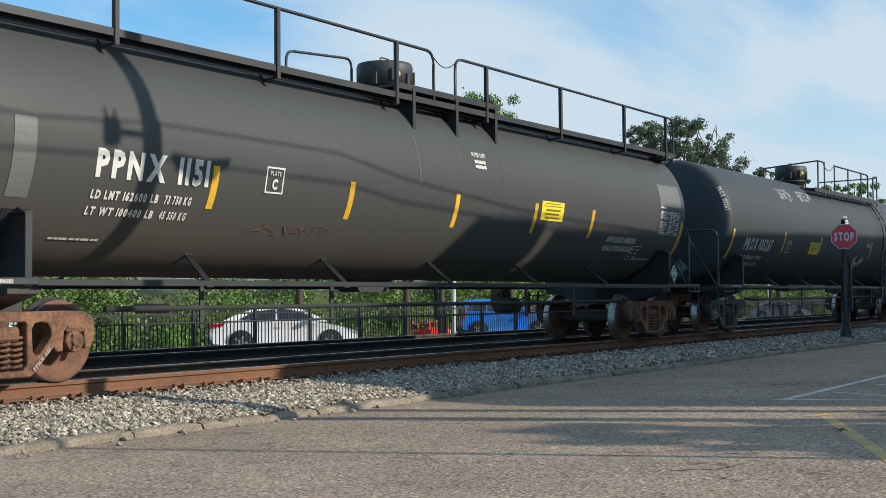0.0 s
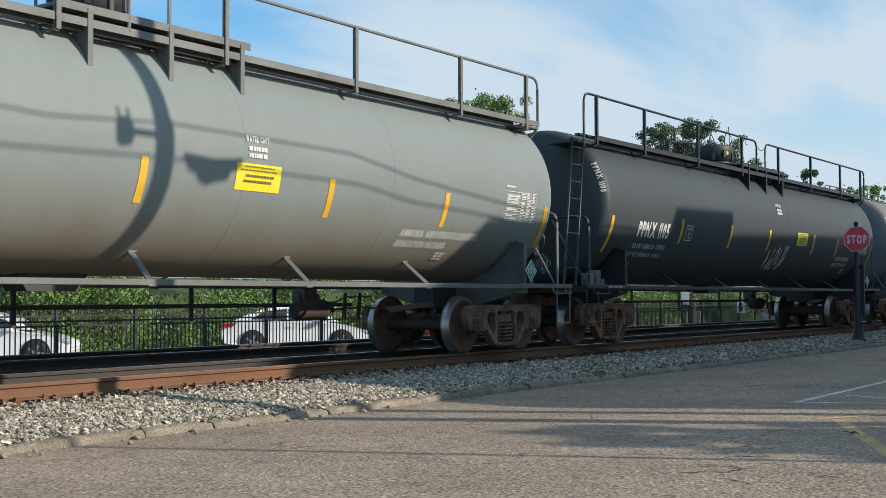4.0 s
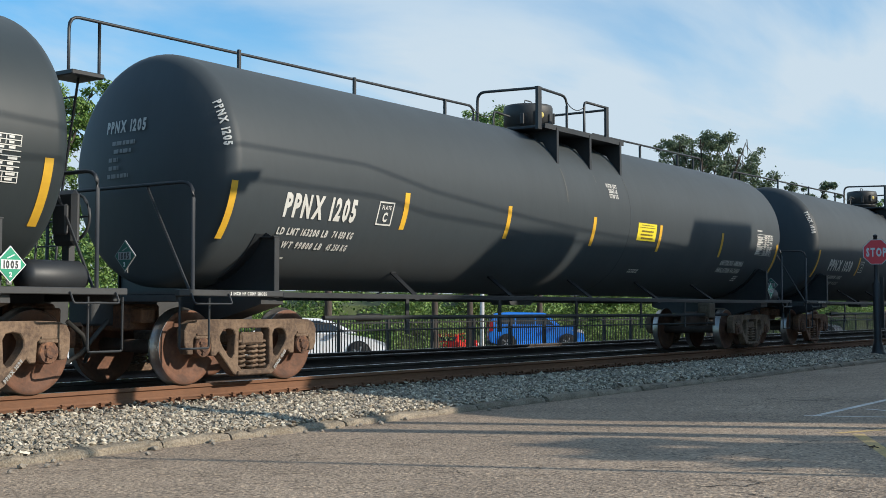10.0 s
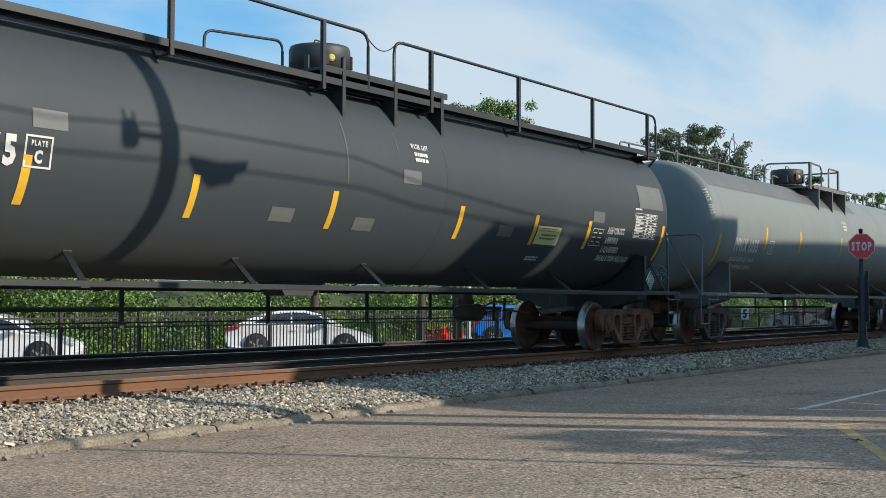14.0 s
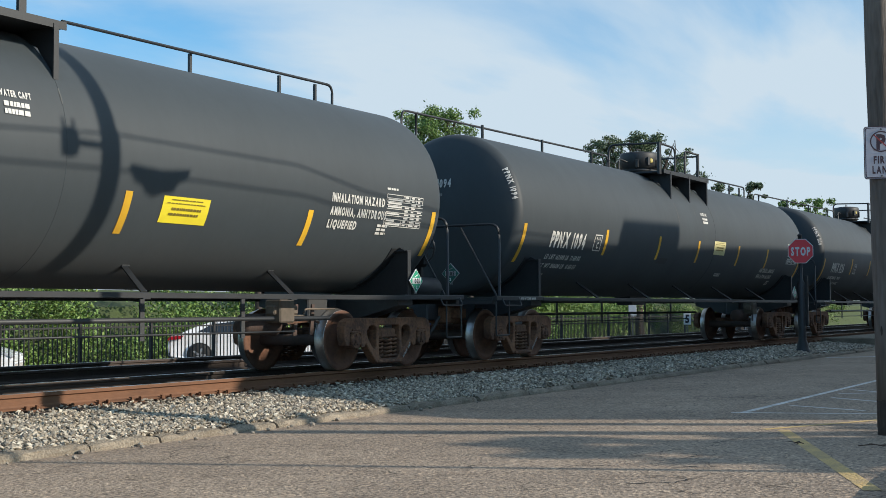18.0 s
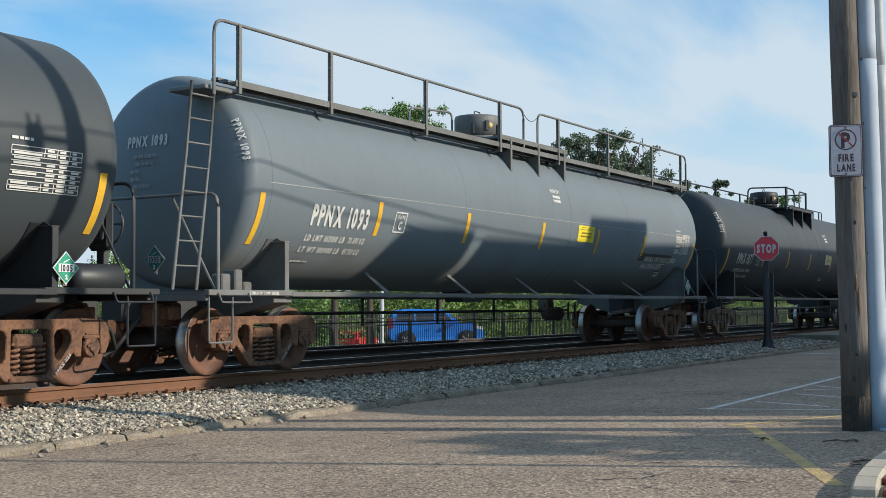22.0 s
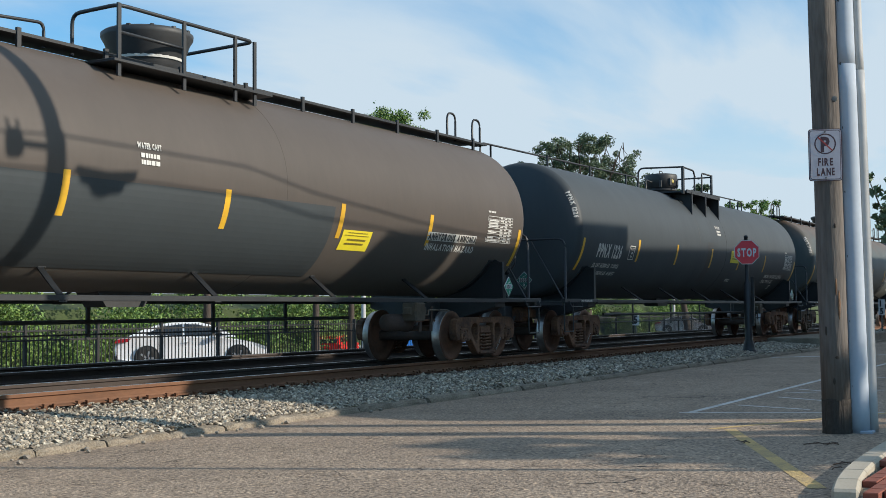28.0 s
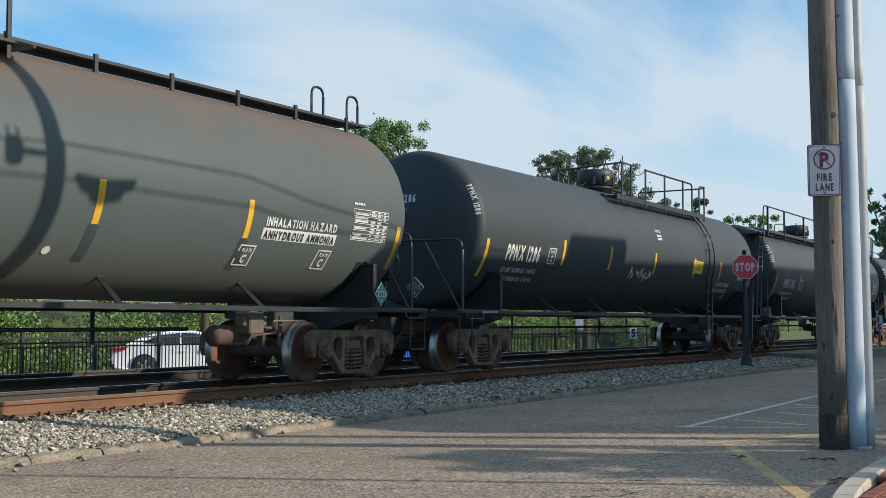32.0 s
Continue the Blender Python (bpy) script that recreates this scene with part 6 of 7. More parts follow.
def track(y, near, label):
    t = thing("railway_track", label, "railway track", kind="structure")
    for dy in (-0.755, 0.755):
        # all rails but the nearest have the train's shade put into their colour
        part("rail", mesh_of("rail", rail_mesh(-60, 300), [RAIL_RUST if near and dy < 0 else RAIL_SHADE, RAIL_TOP]), None, t, "rust-brown steel rail with a worn bright head", at=pose(0, y + dy, RAIL_Z - 0.18))
    tie = mesh_of("tie", box_bm((-0.115, -1.30, -0.17), (0.115, 1.30, 0.0), 0.012), TIE_WOOD)
    plate = mesh_of("tie_plate", add_box(add_box(box_bm((-0.10, -0.17, 0.0), (0.10, 0.17, 0.018)), (-0.05, -0.11, 0.018), (-0.02, -0.08, 0.05)), (0.03, -0.115, 0.018), (0.06, -0.085, 0.045)), RAIL_RUST)
    anchor = mesh_of("rail_anchor", add_box(box_bm((-0.012, -0.105, -0.03), (0.012, 0.10, 0.004), 0.004), (-0.016, -0.115, -0.032), (0.016, -0.085, 0.014), 0.004), RAIL_RUST)
    spike = mesh_of("rail_spike", add_box(box_bm((-0.012, -0.012, -0.03), (0.012, 0.012, 0.05)), (-0.018, -0.016, 0.05), (0.018, 0.028, 0.068), 0.004), RAIL_RUST)
    rnd = random.Random(int(y))
    for k in range(120 if near else 60):
        x = (4.0 if near else 10.0) + k * 0.52
        part("tie", tie, None, t, at=pose(x, y + rnd.uniform(-0.04, 0.04), RAIL_Z - 0.198, 0, 0, rnd.uniform(-1, 1)))
        if near:
            part("tie_plate", plate, None, t, at=pose(x, y - 0.755, RAIL_Z - 0.198))
            for d in (0.145,) if k % 2 else (-0.145, 0.145):
                part("rail_anchor", anchor, None, t, at=pose(x + d + rnd.uniform(-0.012, 0.012), y - 0.755, RAIL_Z - 0.196, 0, 0, rnd.uniform(-5, 5)))
            if k < 60:
                for dx, dy in ((-0.06, -0.10), (0.055, -0.145)):
                    part("rail_spike", spike, None, t, at=pose(x + dx, y - 0.755 + dy, RAIL_Z - 0.212 + rnd.uniform(0, 0.018), rnd.uniform(-6, 6), 0, rnd.uniform(-15, 15)))


track(TRACK_Y, True, "rusty railway track on pale stone ballast")
track(16.4, False, "second railway track in the shade of the train")

# kerb along the ballast: worn, crumbling concrete lengths
kerb = thing("kerb", "worn crumbling concrete kerb between road and ballast", "kerb", kind="structure")
rnd = random.Random(5)


def kerb_stone(L):
    """A length of kerb with chipped, uneven edges."""
    bm = bmesh.new()
    prof = [(-0.115, -0.2), (-0.105, -0.045), (-0.085, -0.012), (-0.04, 0.0), (0.05, 0.004), (0.10, -0.02), (0.11, -0.2)]
    n = max(3, int(L / 0.09))
    rings = []
    chip = 0.0
    for i in range(n + 1):
        if rnd.random() < 0.12:
            chip = rnd.uniform(0.01, 0.045)
        chip *= 0.6
        end = 0.016 if i in (0, n) else 0.0
        rings.append([bm.verts.new((L * i / n, y + rnd.gauss(0, 0.006) + (chip * 0.8 + end if 0 < k < 3 else 0), z + rnd.gauss(0, 0.004) - (chip + end if 0 < k < 6 else 0))) for k, (y, z) in enumerate(prof)])
    for p, q in zip(rings, rings[1:]):
        for k in range(len(prof) - 1):
            bm.faces.new((p[k], q[k], q[k + 1], p[k + 1]))
    bm.faces.new(rings[0])
    bm.faces.new(rings[-1][::-1])
    bmesh.ops.recalc_face_normals(bm, faces=bm.faces[:])
    return bm


x0 = -6.0
while x0 < 56:
    L = rnd.choice((0.9, 1.5, 1.8, 2.4))
    part("kerb_stone", kerb_stone(L - rnd.choice((0.006, 0.015, 0.03))), CONCRETE, kerb, at=pose(x0, 9.12 + rnd.uniform(-0.015, 0.015), road_z(9.1) + 0.085 + rnd.uniform(-0.015, 0.012), 0, 0, rnd.uniform(-0.4, 0.4)))
    x0 += L

# loose stones that rolled over the kerb onto the road
for k in range(30):
    x, y = rnd.uniform(5.5, 16), 9.0 - abs(rnd.gauss(0, 0.10)) - 0.03
    if k > 22:
        x, y = rnd.uniform(6, 9), rnd.uniform(8.6, 8.95)
    r = rnd.uniform(0.014, 0.042)
    bm = bmesh.new()
    bmesh.ops.create_icosphere(bm, subdivisions=1, radius=r)
    for v in bm.verts:
        v.co *= rnd.uniform(0.75, 1.2)
        v.co.z *= 0.7
    tagged(part("stone", bm, surface("loose_stone", (0.36, 0.31, 0.25), (0.2, 0.17, 0.14), fine=40, rough=0.9) if k == 0 else bpy.data.materials["loose_stone"], at=pose(x, y, road_z(y) + r * 0.45)), "small pale stone lying on the asphalt by the kerb", "stone", "loose stones by the kerb")

# painted lines and cracks on the road
LINE_WHITE = surface("worn_white_line", (0.74, 0.71, 0.66), (0.42, 0.39, 0.35), scale=4.0, fine=30.0, rough=0.95, spread=0.22)
LINE_YELLOW = surface("worn_yellow_line", (0.62, 0.42, 0.16), (0.38, 0.28, 0.15), scale=3.0, fine=45.0, rough=0.95, spread=0.22, bump=0.6, grain=0.9)
CRACK = surface("tar_crack", (0.035, 0.032, 0.03), rough=0.9)


def stripe(name, a, b, w, mat, label, lift=0.0025):
    a, b = Vector((a[0], a[1], 0)), Vector((b[0], b[1], 0))
    d = (b - a).normalized()
    u = Vector((-d.y, d.x, 0)) * w / 2
    n = max(1, int((b - a).length / 1.5))
    vs, fs = [], []
    for i in range(n + 1):
        p = a.lerp(b, i / n)
        for q in (p - u, p + u):
            vs.append((q.x, q.y, road_z(q.y) + lift))
        if i:
            k = 2 * i
            fs.append((k - 2, k - 1, k + 1, k))
    return tagged(part(name, raw_mesh(name, vs, fs, mat), mat), label, "road marking", kind="structure")


stripe("white_line", (14.35, 4.85), (33.0, 5.25), 0.095, LINE_WHITE, "worn white parking line")
stripe("white_line", (14.30, 4.98), (14.80, 2.2), 0.075, LINE_WHITE, "thin worn white line")
stripe("white_line", (15.63, 4.66), (15.02, 3.6), 0.075, LINE_WHITE, "thin worn white line")
stripe("white_line", (17.24, 4.58), (16.61, 3.81), 0.075, LINE_WHITE, "thin worn white line")
stripe("white_line", (19.12, 4.79), (18.65, 4.3), 0.075, LINE_WHITE, "thin worn white line")
stripe("white_line", (18.1, 4.7), (19.3, 2.9), 0.075, LINE_WHITE, "thin worn white line")
stripe("white_line", (22.0, 4.9), (23.4, 2.9), 0.075, LINE_WHITE, "thin worn white line")
stripe("white_line", (33.0, 8.9), (36.0, 3.0), 0.30, LINE_WHITE, "white stop line")
stripe("yellow_line", (12.3, 3.75), (8.3, 1.95), 0.12, LINE_YELLOW, "worn yellow line")
stripe("yellow_line", (12.3, 3.95), (14.8, 2.6), 0.10, LINE_YELLOW, "worn yellow line")


def crack(pts, w, seed):
    rnd = random.Random(seed)
    fine = []
    for (x0, y0), (x1, y1) in zip(pts, pts[1:]):
        for k in range(7):
            t = k / 7
            fine.append((x0 + (x1 - x0) * t + rnd.gauss(0, 0.028), y0 + (y1 - y0) * t + rnd.gauss(0, 0.028)))
    fine.append(pts[-1])
    vs, fs = [], []
    for i, (x, y) in enumerate(fine):
        d = w * rnd.uniform(0.1, 1.0) / 2 * rnd.choice((0.4, 0.8, 1.0))
        vs += [(x - d, y - d * 0.4, road_z(y) + 0.003), (x + d, y + d * 0.4, road_z(y) + 0.003)]
        if i:
            k = 2 * i
            fs.append((k - 2, k - 1, k + 1, k))
    tagged(part("road_crack", raw_mesh("road_crack", vs, fs, CRACK), CRACK), "dark crack in the asphalt", "crack", kind="structure")


crack([(11.5, 3.9), (10.92, 3.91), (10.32, 3.85), (9.94, 3.81), (9.57, 3.62), (9.13, 3.29)], 0.035, 1)
crack([(9.13, 3.29), (9.08, 3.52), (8.94, 3.56)], 0.03, 2)
crack([(8.01, 3.52), (8.14, 3.28), (8.43, 3.23), (8.77, 3.17)], 0.04, 3)
crack([(8.12, 3.26), (7.81, 3.11), (7.73, 2.96), (7.51, 2.83)], 0.025, 4)
crack([(7.01, 3.23), (6.86, 3.03)], 0.025, 5)
for k in range(26):
    x, y, a = rnd.uniform(7.6, 13.5), rnd.uniform(2.3, 6.0), rnd.uniform(0, math.pi)
    L = rnd.uniform(0.15, 0.7)
    crack([(x, y), (x + L * math.cos(a), y + L * math.sin(a)), (x + 1.6 * L * math.cos(a + 0.6), y + 1.6 * L * math.sin(a + 0.6))], 0.014, 20 + k)
# dry twigs by the pole
for k, (x, y, L, a) in enumerate(((11.0, 2.70, 0.20, -70), (11.08, 2.55, 0.14, -100), (11.03, 2.5, 0.12, -40), (11.0, 3.22, 0.07, 20), (11.03, 3.18, 0.06, 80), (9.6, 2.14, 0.16, -60), (9.3, 2.08, 0.12, -30))):
    bm = tube_bm([(0, 0, 0.006), (L * 0.4, 0.02, 0.014), (L * 0.7, -0.01, 0.02), (L, 0.015, 0.008)], 0.0045, 4)
    add_tube(bm, [(L * 0.4, 0.02, 0.014), (L * 0.55, 0.07, 0.02), (L * 0.75, 0.09, 0.012)], 0.003, 4)
    tagged(part("twig", bm, TIE_WOOD, at=pose(x, y, road_z(y), 0, 0, a)), "dry forked twig lying on the asphalt", "twig", "twigs on the road")

# corner island: concrete kerb round brick paving
island = thing("kerb_island", "pale concrete kerb round a red brick corner", "kerb island", kind="structure")
arc = []
for k in range(15):
    t = k / 14
    arc.append((7.6 + 6.9 * t, 1.95 - 0.24 * (1 - t) ** 6))
for k in range(14):
    (xa, ya), (xb, yb) = arc[k], arc[k + 1]
    L = math.hypot(xb - xa, yb - ya)
    part("kerb_stone", box_bm((0, -0.16, -0.1), (L - 0.012, 0.0, 0.10), 0.018), ISLAND_CONCRETE, island, at=pose(xa, ya, road_z(ya), 0, 0, math.degrees(math.atan2(yb - ya, xb - xa))))
part("paving_bed", box_bm((7.5, -0.2, -0.1), (14.6, 1.70, 0.058)), CONCRETE, island)
BRICK = surface("paving_brick", (0.30, 0.085, 0.05), (0.21, 0.065, 0.042), scale=6.0, fine=40.0, rough=0.85, bump=0.3, vary=0.2)
brick = mesh_of("brick", box_bm((-0.097, -0.047, 0.0), (0.097, 0.047, 0.05), 0.006), BRICK)
for j in range(14):
    y = 1.70 - j * 0.105
    for k in range(26):
        x = 7.75 + k * 0.205 + (0.1 if j % 2 else 0)
        edge = 1.95 - 0.24 * (1 - (x - 7.6) / 6.9) ** 6
        if y < edge - 0.20:
            part("brick", brick, None, island, at=pose(x, y, 0.050))

# concrete crossing beyond the stop sign
tagged(part("crossing_panel", box_bm((40.0, 9.05, -0.1), (52.0, 10.9, 0.24), 0.02), CONCRETE), "pale concrete road crossing panel", "crossing", kind="structure")


# ---------------------------------------------------------------- stop sign
RED_SIGN = surface("red_sign_sheeting", (0.86, 0.05, 0.07), (0.78, 0.045, 0.06), rough=0.4)
WHITE_SIGN = surface("white_sign_sheeting", (0.72, 0.72, 0.73), (0.62, 0.62, 0.62), rough=0.4)
POST_BLACK = surface("black_post_paint", (0.018, 0.018, 0.02), (0.03, 0.03, 0.03), rough=0.45)
stop = thing("stop_sign", "red octagonal stop sign on a black ornamental post", "stop sign", at=pose(33.2, 9.55, 0.0))
part("post", lathe_bm([(0, 0.0), (0.20, 0.0), (0.20, 0.06), (0.165, 0.10), (0.15, 0.20), (0.112, 0.32), (0.102, 0.36), (0.102, 1.88), (0.055, 1.94), (0.05, 3.12), (0.058, 3.13), (0.058, 3.17), (0, 3.20)], "z", 16), POST_BLACK, stop, smooth=True, at=pose(0, 0, 0, 0, -1.6, 0))
part("side_plate", box_bm((-0.03, -0.175, 0.72), (0.03, -0.085, 2.06), 0.008), POST_BLACK, stop)
part("footing", lathe_bm([(0, -0.1), (0.3, -0.1), (0.3, 0.03), (0, 0.03)], "z", 16), CONCRETE, stop)
FACE = pose(-0.18, -0.045, 2.72, 0, 0, -72)


def octagon(r, y0, y1):
    return prism_bm([(r * math.cos(radians(22.5 + 45 * k)), r * math.sin(radians(22.5 + 45 * k))) for k in range(8)], "y", y0, y1)


part("sign_rim", octagon(0.355, -0.004, 0.0), WHITE_SIGN, stop, at=FACE)
part("sign_face", octagon(0.335, -0.008, -0.0045), RED_SIGN, stop, "red octagon", at=FACE)
part("sign_back", octagon(0.35, 0.002, 0.006), GREY_STEEL, stop, at=FACE)
vs, fs = lettering("STOP", 0.50, 0.22)
part("lettering", raw_mesh("lettering", [(a - 0.25, -0.011, b - 0.11) for a, b in vs], fs, WHITE_SIGN), None, stop, "white word STOP", at=FACE)

# ---------------------------------------------------------------- utility pole
POLE_WOOD = surface("weathered_pole_wood", (0.20, 0.172, 0.148), (0.070, 0.055, 0.045), scale=2.0, fine=16.0, rough=0.95, bump=0.8, stretch=(2.2, 2.2, 0.3), spread=0.30, depth=0.012)
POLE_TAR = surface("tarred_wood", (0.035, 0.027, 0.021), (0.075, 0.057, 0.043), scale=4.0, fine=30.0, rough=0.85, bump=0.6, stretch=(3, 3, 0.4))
GALV = surface("galvanised_guard", (0.43, 0.48, 0.54), (0.36, 0.41, 0.47), scale=2.0, fine=20.0, rough=0.75)
PVC = surface("grey_conduit", (0.46, 0.46, 0.45), (0.38, 0.38, 0.37), scale=2.0, fine=20.0, rough=0.6)
PX, PY = 12.17, 2.66
# the pole leans a little
LEAN_X, LEAN_Y = -0.014, 0.010
pole = thing("utility_pole", "weathered wooden utility pole with steel conduits at its side", "utility pole", at=pose(PX, PY, road_z(PY)))


def along(r0, r1, z0, z1, dx, dy, seg, wob=0.0, seed=0):
    rnd = random.Random(seed)
    bm = bmesh.new()
    n = 14
    rings = []
    for i in range(n + 1):
        z = z0 + (z1 - z0) * i / n
        r = r0 + (r1 - r0) * i / n
        ring = []
        for k in range(seg):
            a = k * math.tau / seg
            q = r * (1 + wob * rnd.uniform(-1, 1))
            ring.append(bm.verts.new((dx + LEAN_X * z + q * math.cos(a), dy + LEAN_Y * z + q * math.sin(a), z)))
        rings.append(ring)
    for a, b in zip(rings, rings[1:]):
        for k in range(seg):
            bm.faces.new((a[k], a[(k + 1) % seg], b[(k + 1) % seg], b[k]))
    bm.faces.new(rings[0][::-1])
    bm.faces.new(rings[-1])
    return bm


part("pole_shaft", along(0.137, 0.12, 0.32, 9.8, 0, 0, 18, 0.03, 1), POLE_WOOD, pole, smooth=True)
RAW_WOOD = surface("split_raw_wood", (0.30, 0.165, 0.085), (0.13, 0.075, 0.045), scale=6.0, fine=40.0, rough=0.9, bump=0.6, stretch=(3, 3, 0.4))
for name, u, z, w, h, mat, label in (("knot", 0.02, 0.725, 0.032, 0.055, POLE_TAR, "dark knot"), ("split", 0.055, 1.23, 0.018, 0.19, RAW_WOOD, "raw orange split in the wood"), ("split", 0.035, 1.40, 0.012, 0.10, RAW_WOOD, "raw orange split in the wood"), ("knot", -0.01, 0.50, 0.018, 0.04, POLE_TAR, "dark knot"), ("knot", 0.045, 1.98, 0.016, 0.03, POLE_TAR, "dark knot"), ("knot", -0.07, 0.98, 0.012, 0.05, POLE_TAR, "dark knot")):
    q = math.sqrt(0.136 ** 2 - u * u) - w + 0.006
    part(name, lathe_bm([(0, -h), (w * 0.6, -h * 0.7), (w, 0), (w * 0.6, h * 0.7), (0, h)], "z", 10), mat, pole, label, smooth=True, at=pose(LEAN_X * z + 0.21 * u - 0.977 * q, LEAN_Y * z - 0.977 * u - 0.21 * q, z))
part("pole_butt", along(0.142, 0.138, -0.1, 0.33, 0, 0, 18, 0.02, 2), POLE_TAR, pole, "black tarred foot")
part("cable_guard", along(0.105, 0.10, 0.0, 3.55, 0.105, -0.175, 18), GALV, pole, "bluish galvanised cable guard", smooth=True)
part("cable_guard", along(0.098, 0.094, 3.50, 7.0, 0.105, -0.175, 18), GALV, pole, smooth=True)
part("conduit", along(0.055, 0.055, 0.0, 3.5, 0.20, -0.285, 14), PVC, pole, smooth=True)
part("conduit", along(0.048, 0.048, 3.45, 7.0, 0.20, -0.285, 14), PVC, pole, smooth=True)
for k in range(9):
    z = 0.45 + k * 0.62
    part("bolt", shared("gbolt", lambda: lathe_bm([(0, -0.012), (0.016, -0.012), (0.012, 0.004), (0, 0.004)], "y", 8), BLACK_STEEL), None, pole, at=pose(0.02 + LEAN_X * z, -0.155 + LEAN_Y * z, z, 0, 0, -60))
part("guard_foot", box_bm((0.0, -0.32, -0.02), (0.26, -0.20, 0.03), 0.01), GALV, pole)
part("fuse_box", lathe_bm([(0, 6.60), (0.11, 6.60), (0.125, 6.64), (0.125, 6.82), (0.08, 6.87), (0, 6.87)], "z", 14), GREY_STEEL, pole, "grey drum fuse box", smooth=True, at=pose(-0.66, 0.05, 0))
part("bracket_arm", box_bm((-0.54, 0.02, 6.70), (0.0, 0.08, 6.76)), GREY_STEEL, pole)
for dx in (-0.73, -0.59):
    part("insulator", lathe_bm([(0, 6.86), (0.03, 6.87), (0.015, 6.95), (0.03, 6.97), (0, 7.02)], "z", 10), PVC, pole, at=pose(dx, 0.05, 0))
part("cable_splice", prism_bm([(0.36, 6.54), (0.85, 6.51), (1.34, 6.56), (1.29, 6.46), (1.14, 6.43), (1.12, 6.33), (0.96, 6.31), (0.80, 6.26), (0.66, 6.30), (0.60, 6.37), (0.47, 6.40)], "y", 0.0, 0.12), BLACK_STEEL, pole, "black coiled cable splice", at=pose(-0.14, 0, 0))
for pts in (((-18, 7.6), (-1.7, 6.78), (0.03, 6.90), (3.3, 6.86), (4.8, 6.62), (6.1, 6.51), (7.8, 6.38), (10, 6.28), (18, 6.15), (45, 6.9)), ((-18, 7.2), (-2.4, 6.42), (0.03, 6.49), (3.5, 6.45), (4.8, 6.30), (7.0, 6.22), (9, 6.13), (18, 5.98), (45, 6.7))):
    tagged(part("overhead_cable", tube_bm([(PX + dx, PY + 0.04, z) for dx, z in pts], 0.014, 6), BLACK_STEEL), "black overhead cable at the utility pole", "cable")

sign = thing("parking_sign", "white no-parking fire lane sign fixed to the pole", "sign", at=pose(PX - 0.175, PY + 0.015, 2.66, 0, 0, -70))
INK = surface("dark_sign_print", (0.035, 0.03, 0.035), rough=0.5)
PARK_WHITE = surface("dulled_sign_white", (0.56, 0.52, 0.55), (0.46, 0.42, 0.45), scale=3.0, fine=20.0, rough=0.5)
MAROON = surface("maroon_sign_print", (0.085, 0.035, 0.045), (0.06, 0.03, 0.035), rough=0.5)
RED_INK = surface("red_sign_print", (0.45, 0.06, 0.05), rough=0.5)


def plate_bm(w, h, r, y0, y1):
    pts = []
    for cx, cz, a0 in ((w - r, h - r, 0), (-w + r, h - r, 90), (-w + r, -h + r, 180), (w - r, -h + r, 270)):
        for k in range(5):
            a = radians(a0 + k * 22.5)
            pts.append((cx + r * math.cos(a), cz + r * math.sin(a)))
    return prism_bm(pts, "y", y0, y1)


def ring_bm(r0, r1, y):
    bm = bmesh.new()
    a = [bm.verts.new((r0 * math.cos(k * math.tau / 32), y, r0 * math.sin(k * math.tau / 32))) for k in range(32)]
    b = [bm.verts.new((r1 * math.cos(k * math.tau / 32), y, r1 * math.sin(k * math.tau / 32))) for k in range(32)]
    for k in range(32):
        bm.faces.new((a[k], a[(k + 1) % 32], b[(k + 1) % 32], b[k]))
    return bm


part("sign_plate", plate_bm(0.155, 0.25, 0.025, -0.004, 0.0), MAROON, sign)
part("sign_face", plate_bm(0.148, 0.243, 0.022, -0.0065, -0.0045), PARK_WHITE, sign)
part("sign_border", plate_bm(0.142, 0.237, 0.02, -0.0085, -0.007), MAROON, sign)
part("sign_field", plate_bm(0.136, 0.231, 0.02, -0.0105, -0.009), PARK_WHITE, sign)
vs, fs = lettering("P", 0.085, 0.14)
part("lettering", raw_mesh("lettering", [(a - 0.042, -0.0125, b + 0.035) for a, b in vs], fs, MAROON), None, sign)
part("ring", ring_bm(0.088, 0.100, -0.0135), MAROON, sign, "dark prohibition ring", at=pose(0, 0, 0.105))
part("slash", box_bm((-0.09, -0.0150, -0.006), (0.09, -0.0142, 0.006)), RED_INK, sign, "thin red slash", at=pose(0, 0, 0.105, 0, 45, 0))
for k, w in enumerate(("FIRE", "LANE")):
    vs, fs = lettering(w, 0.14 if k == 0 else 0.165, 0.07)
    part("lettering", raw_mesh("lettering", [(a - (0.07 if k == 0 else 0.0825), -0.0125, b - 0.10 - k * 0.095) for a, b in vs], fs, MAROON), None, sign)
for z in (0.22, -0.22):
    part("sign_bolt", lathe_bm([(0, -0.018), (0.009, -0.018), (0.009, -0.0105), (0, -0.0105)], "y", 8), GREY_STEEL, sign, at=pose(0, 0, z))
tagged(part("pole_eyelet", lathe_bm([(0, -0.02), (0.025, -0.018), (0.03, 0.0), (0, 0.01)], "y", 10), GREY_STEEL, pole, at=pose(-0.12, -0.07, 3.2, 0, 0, -70)))

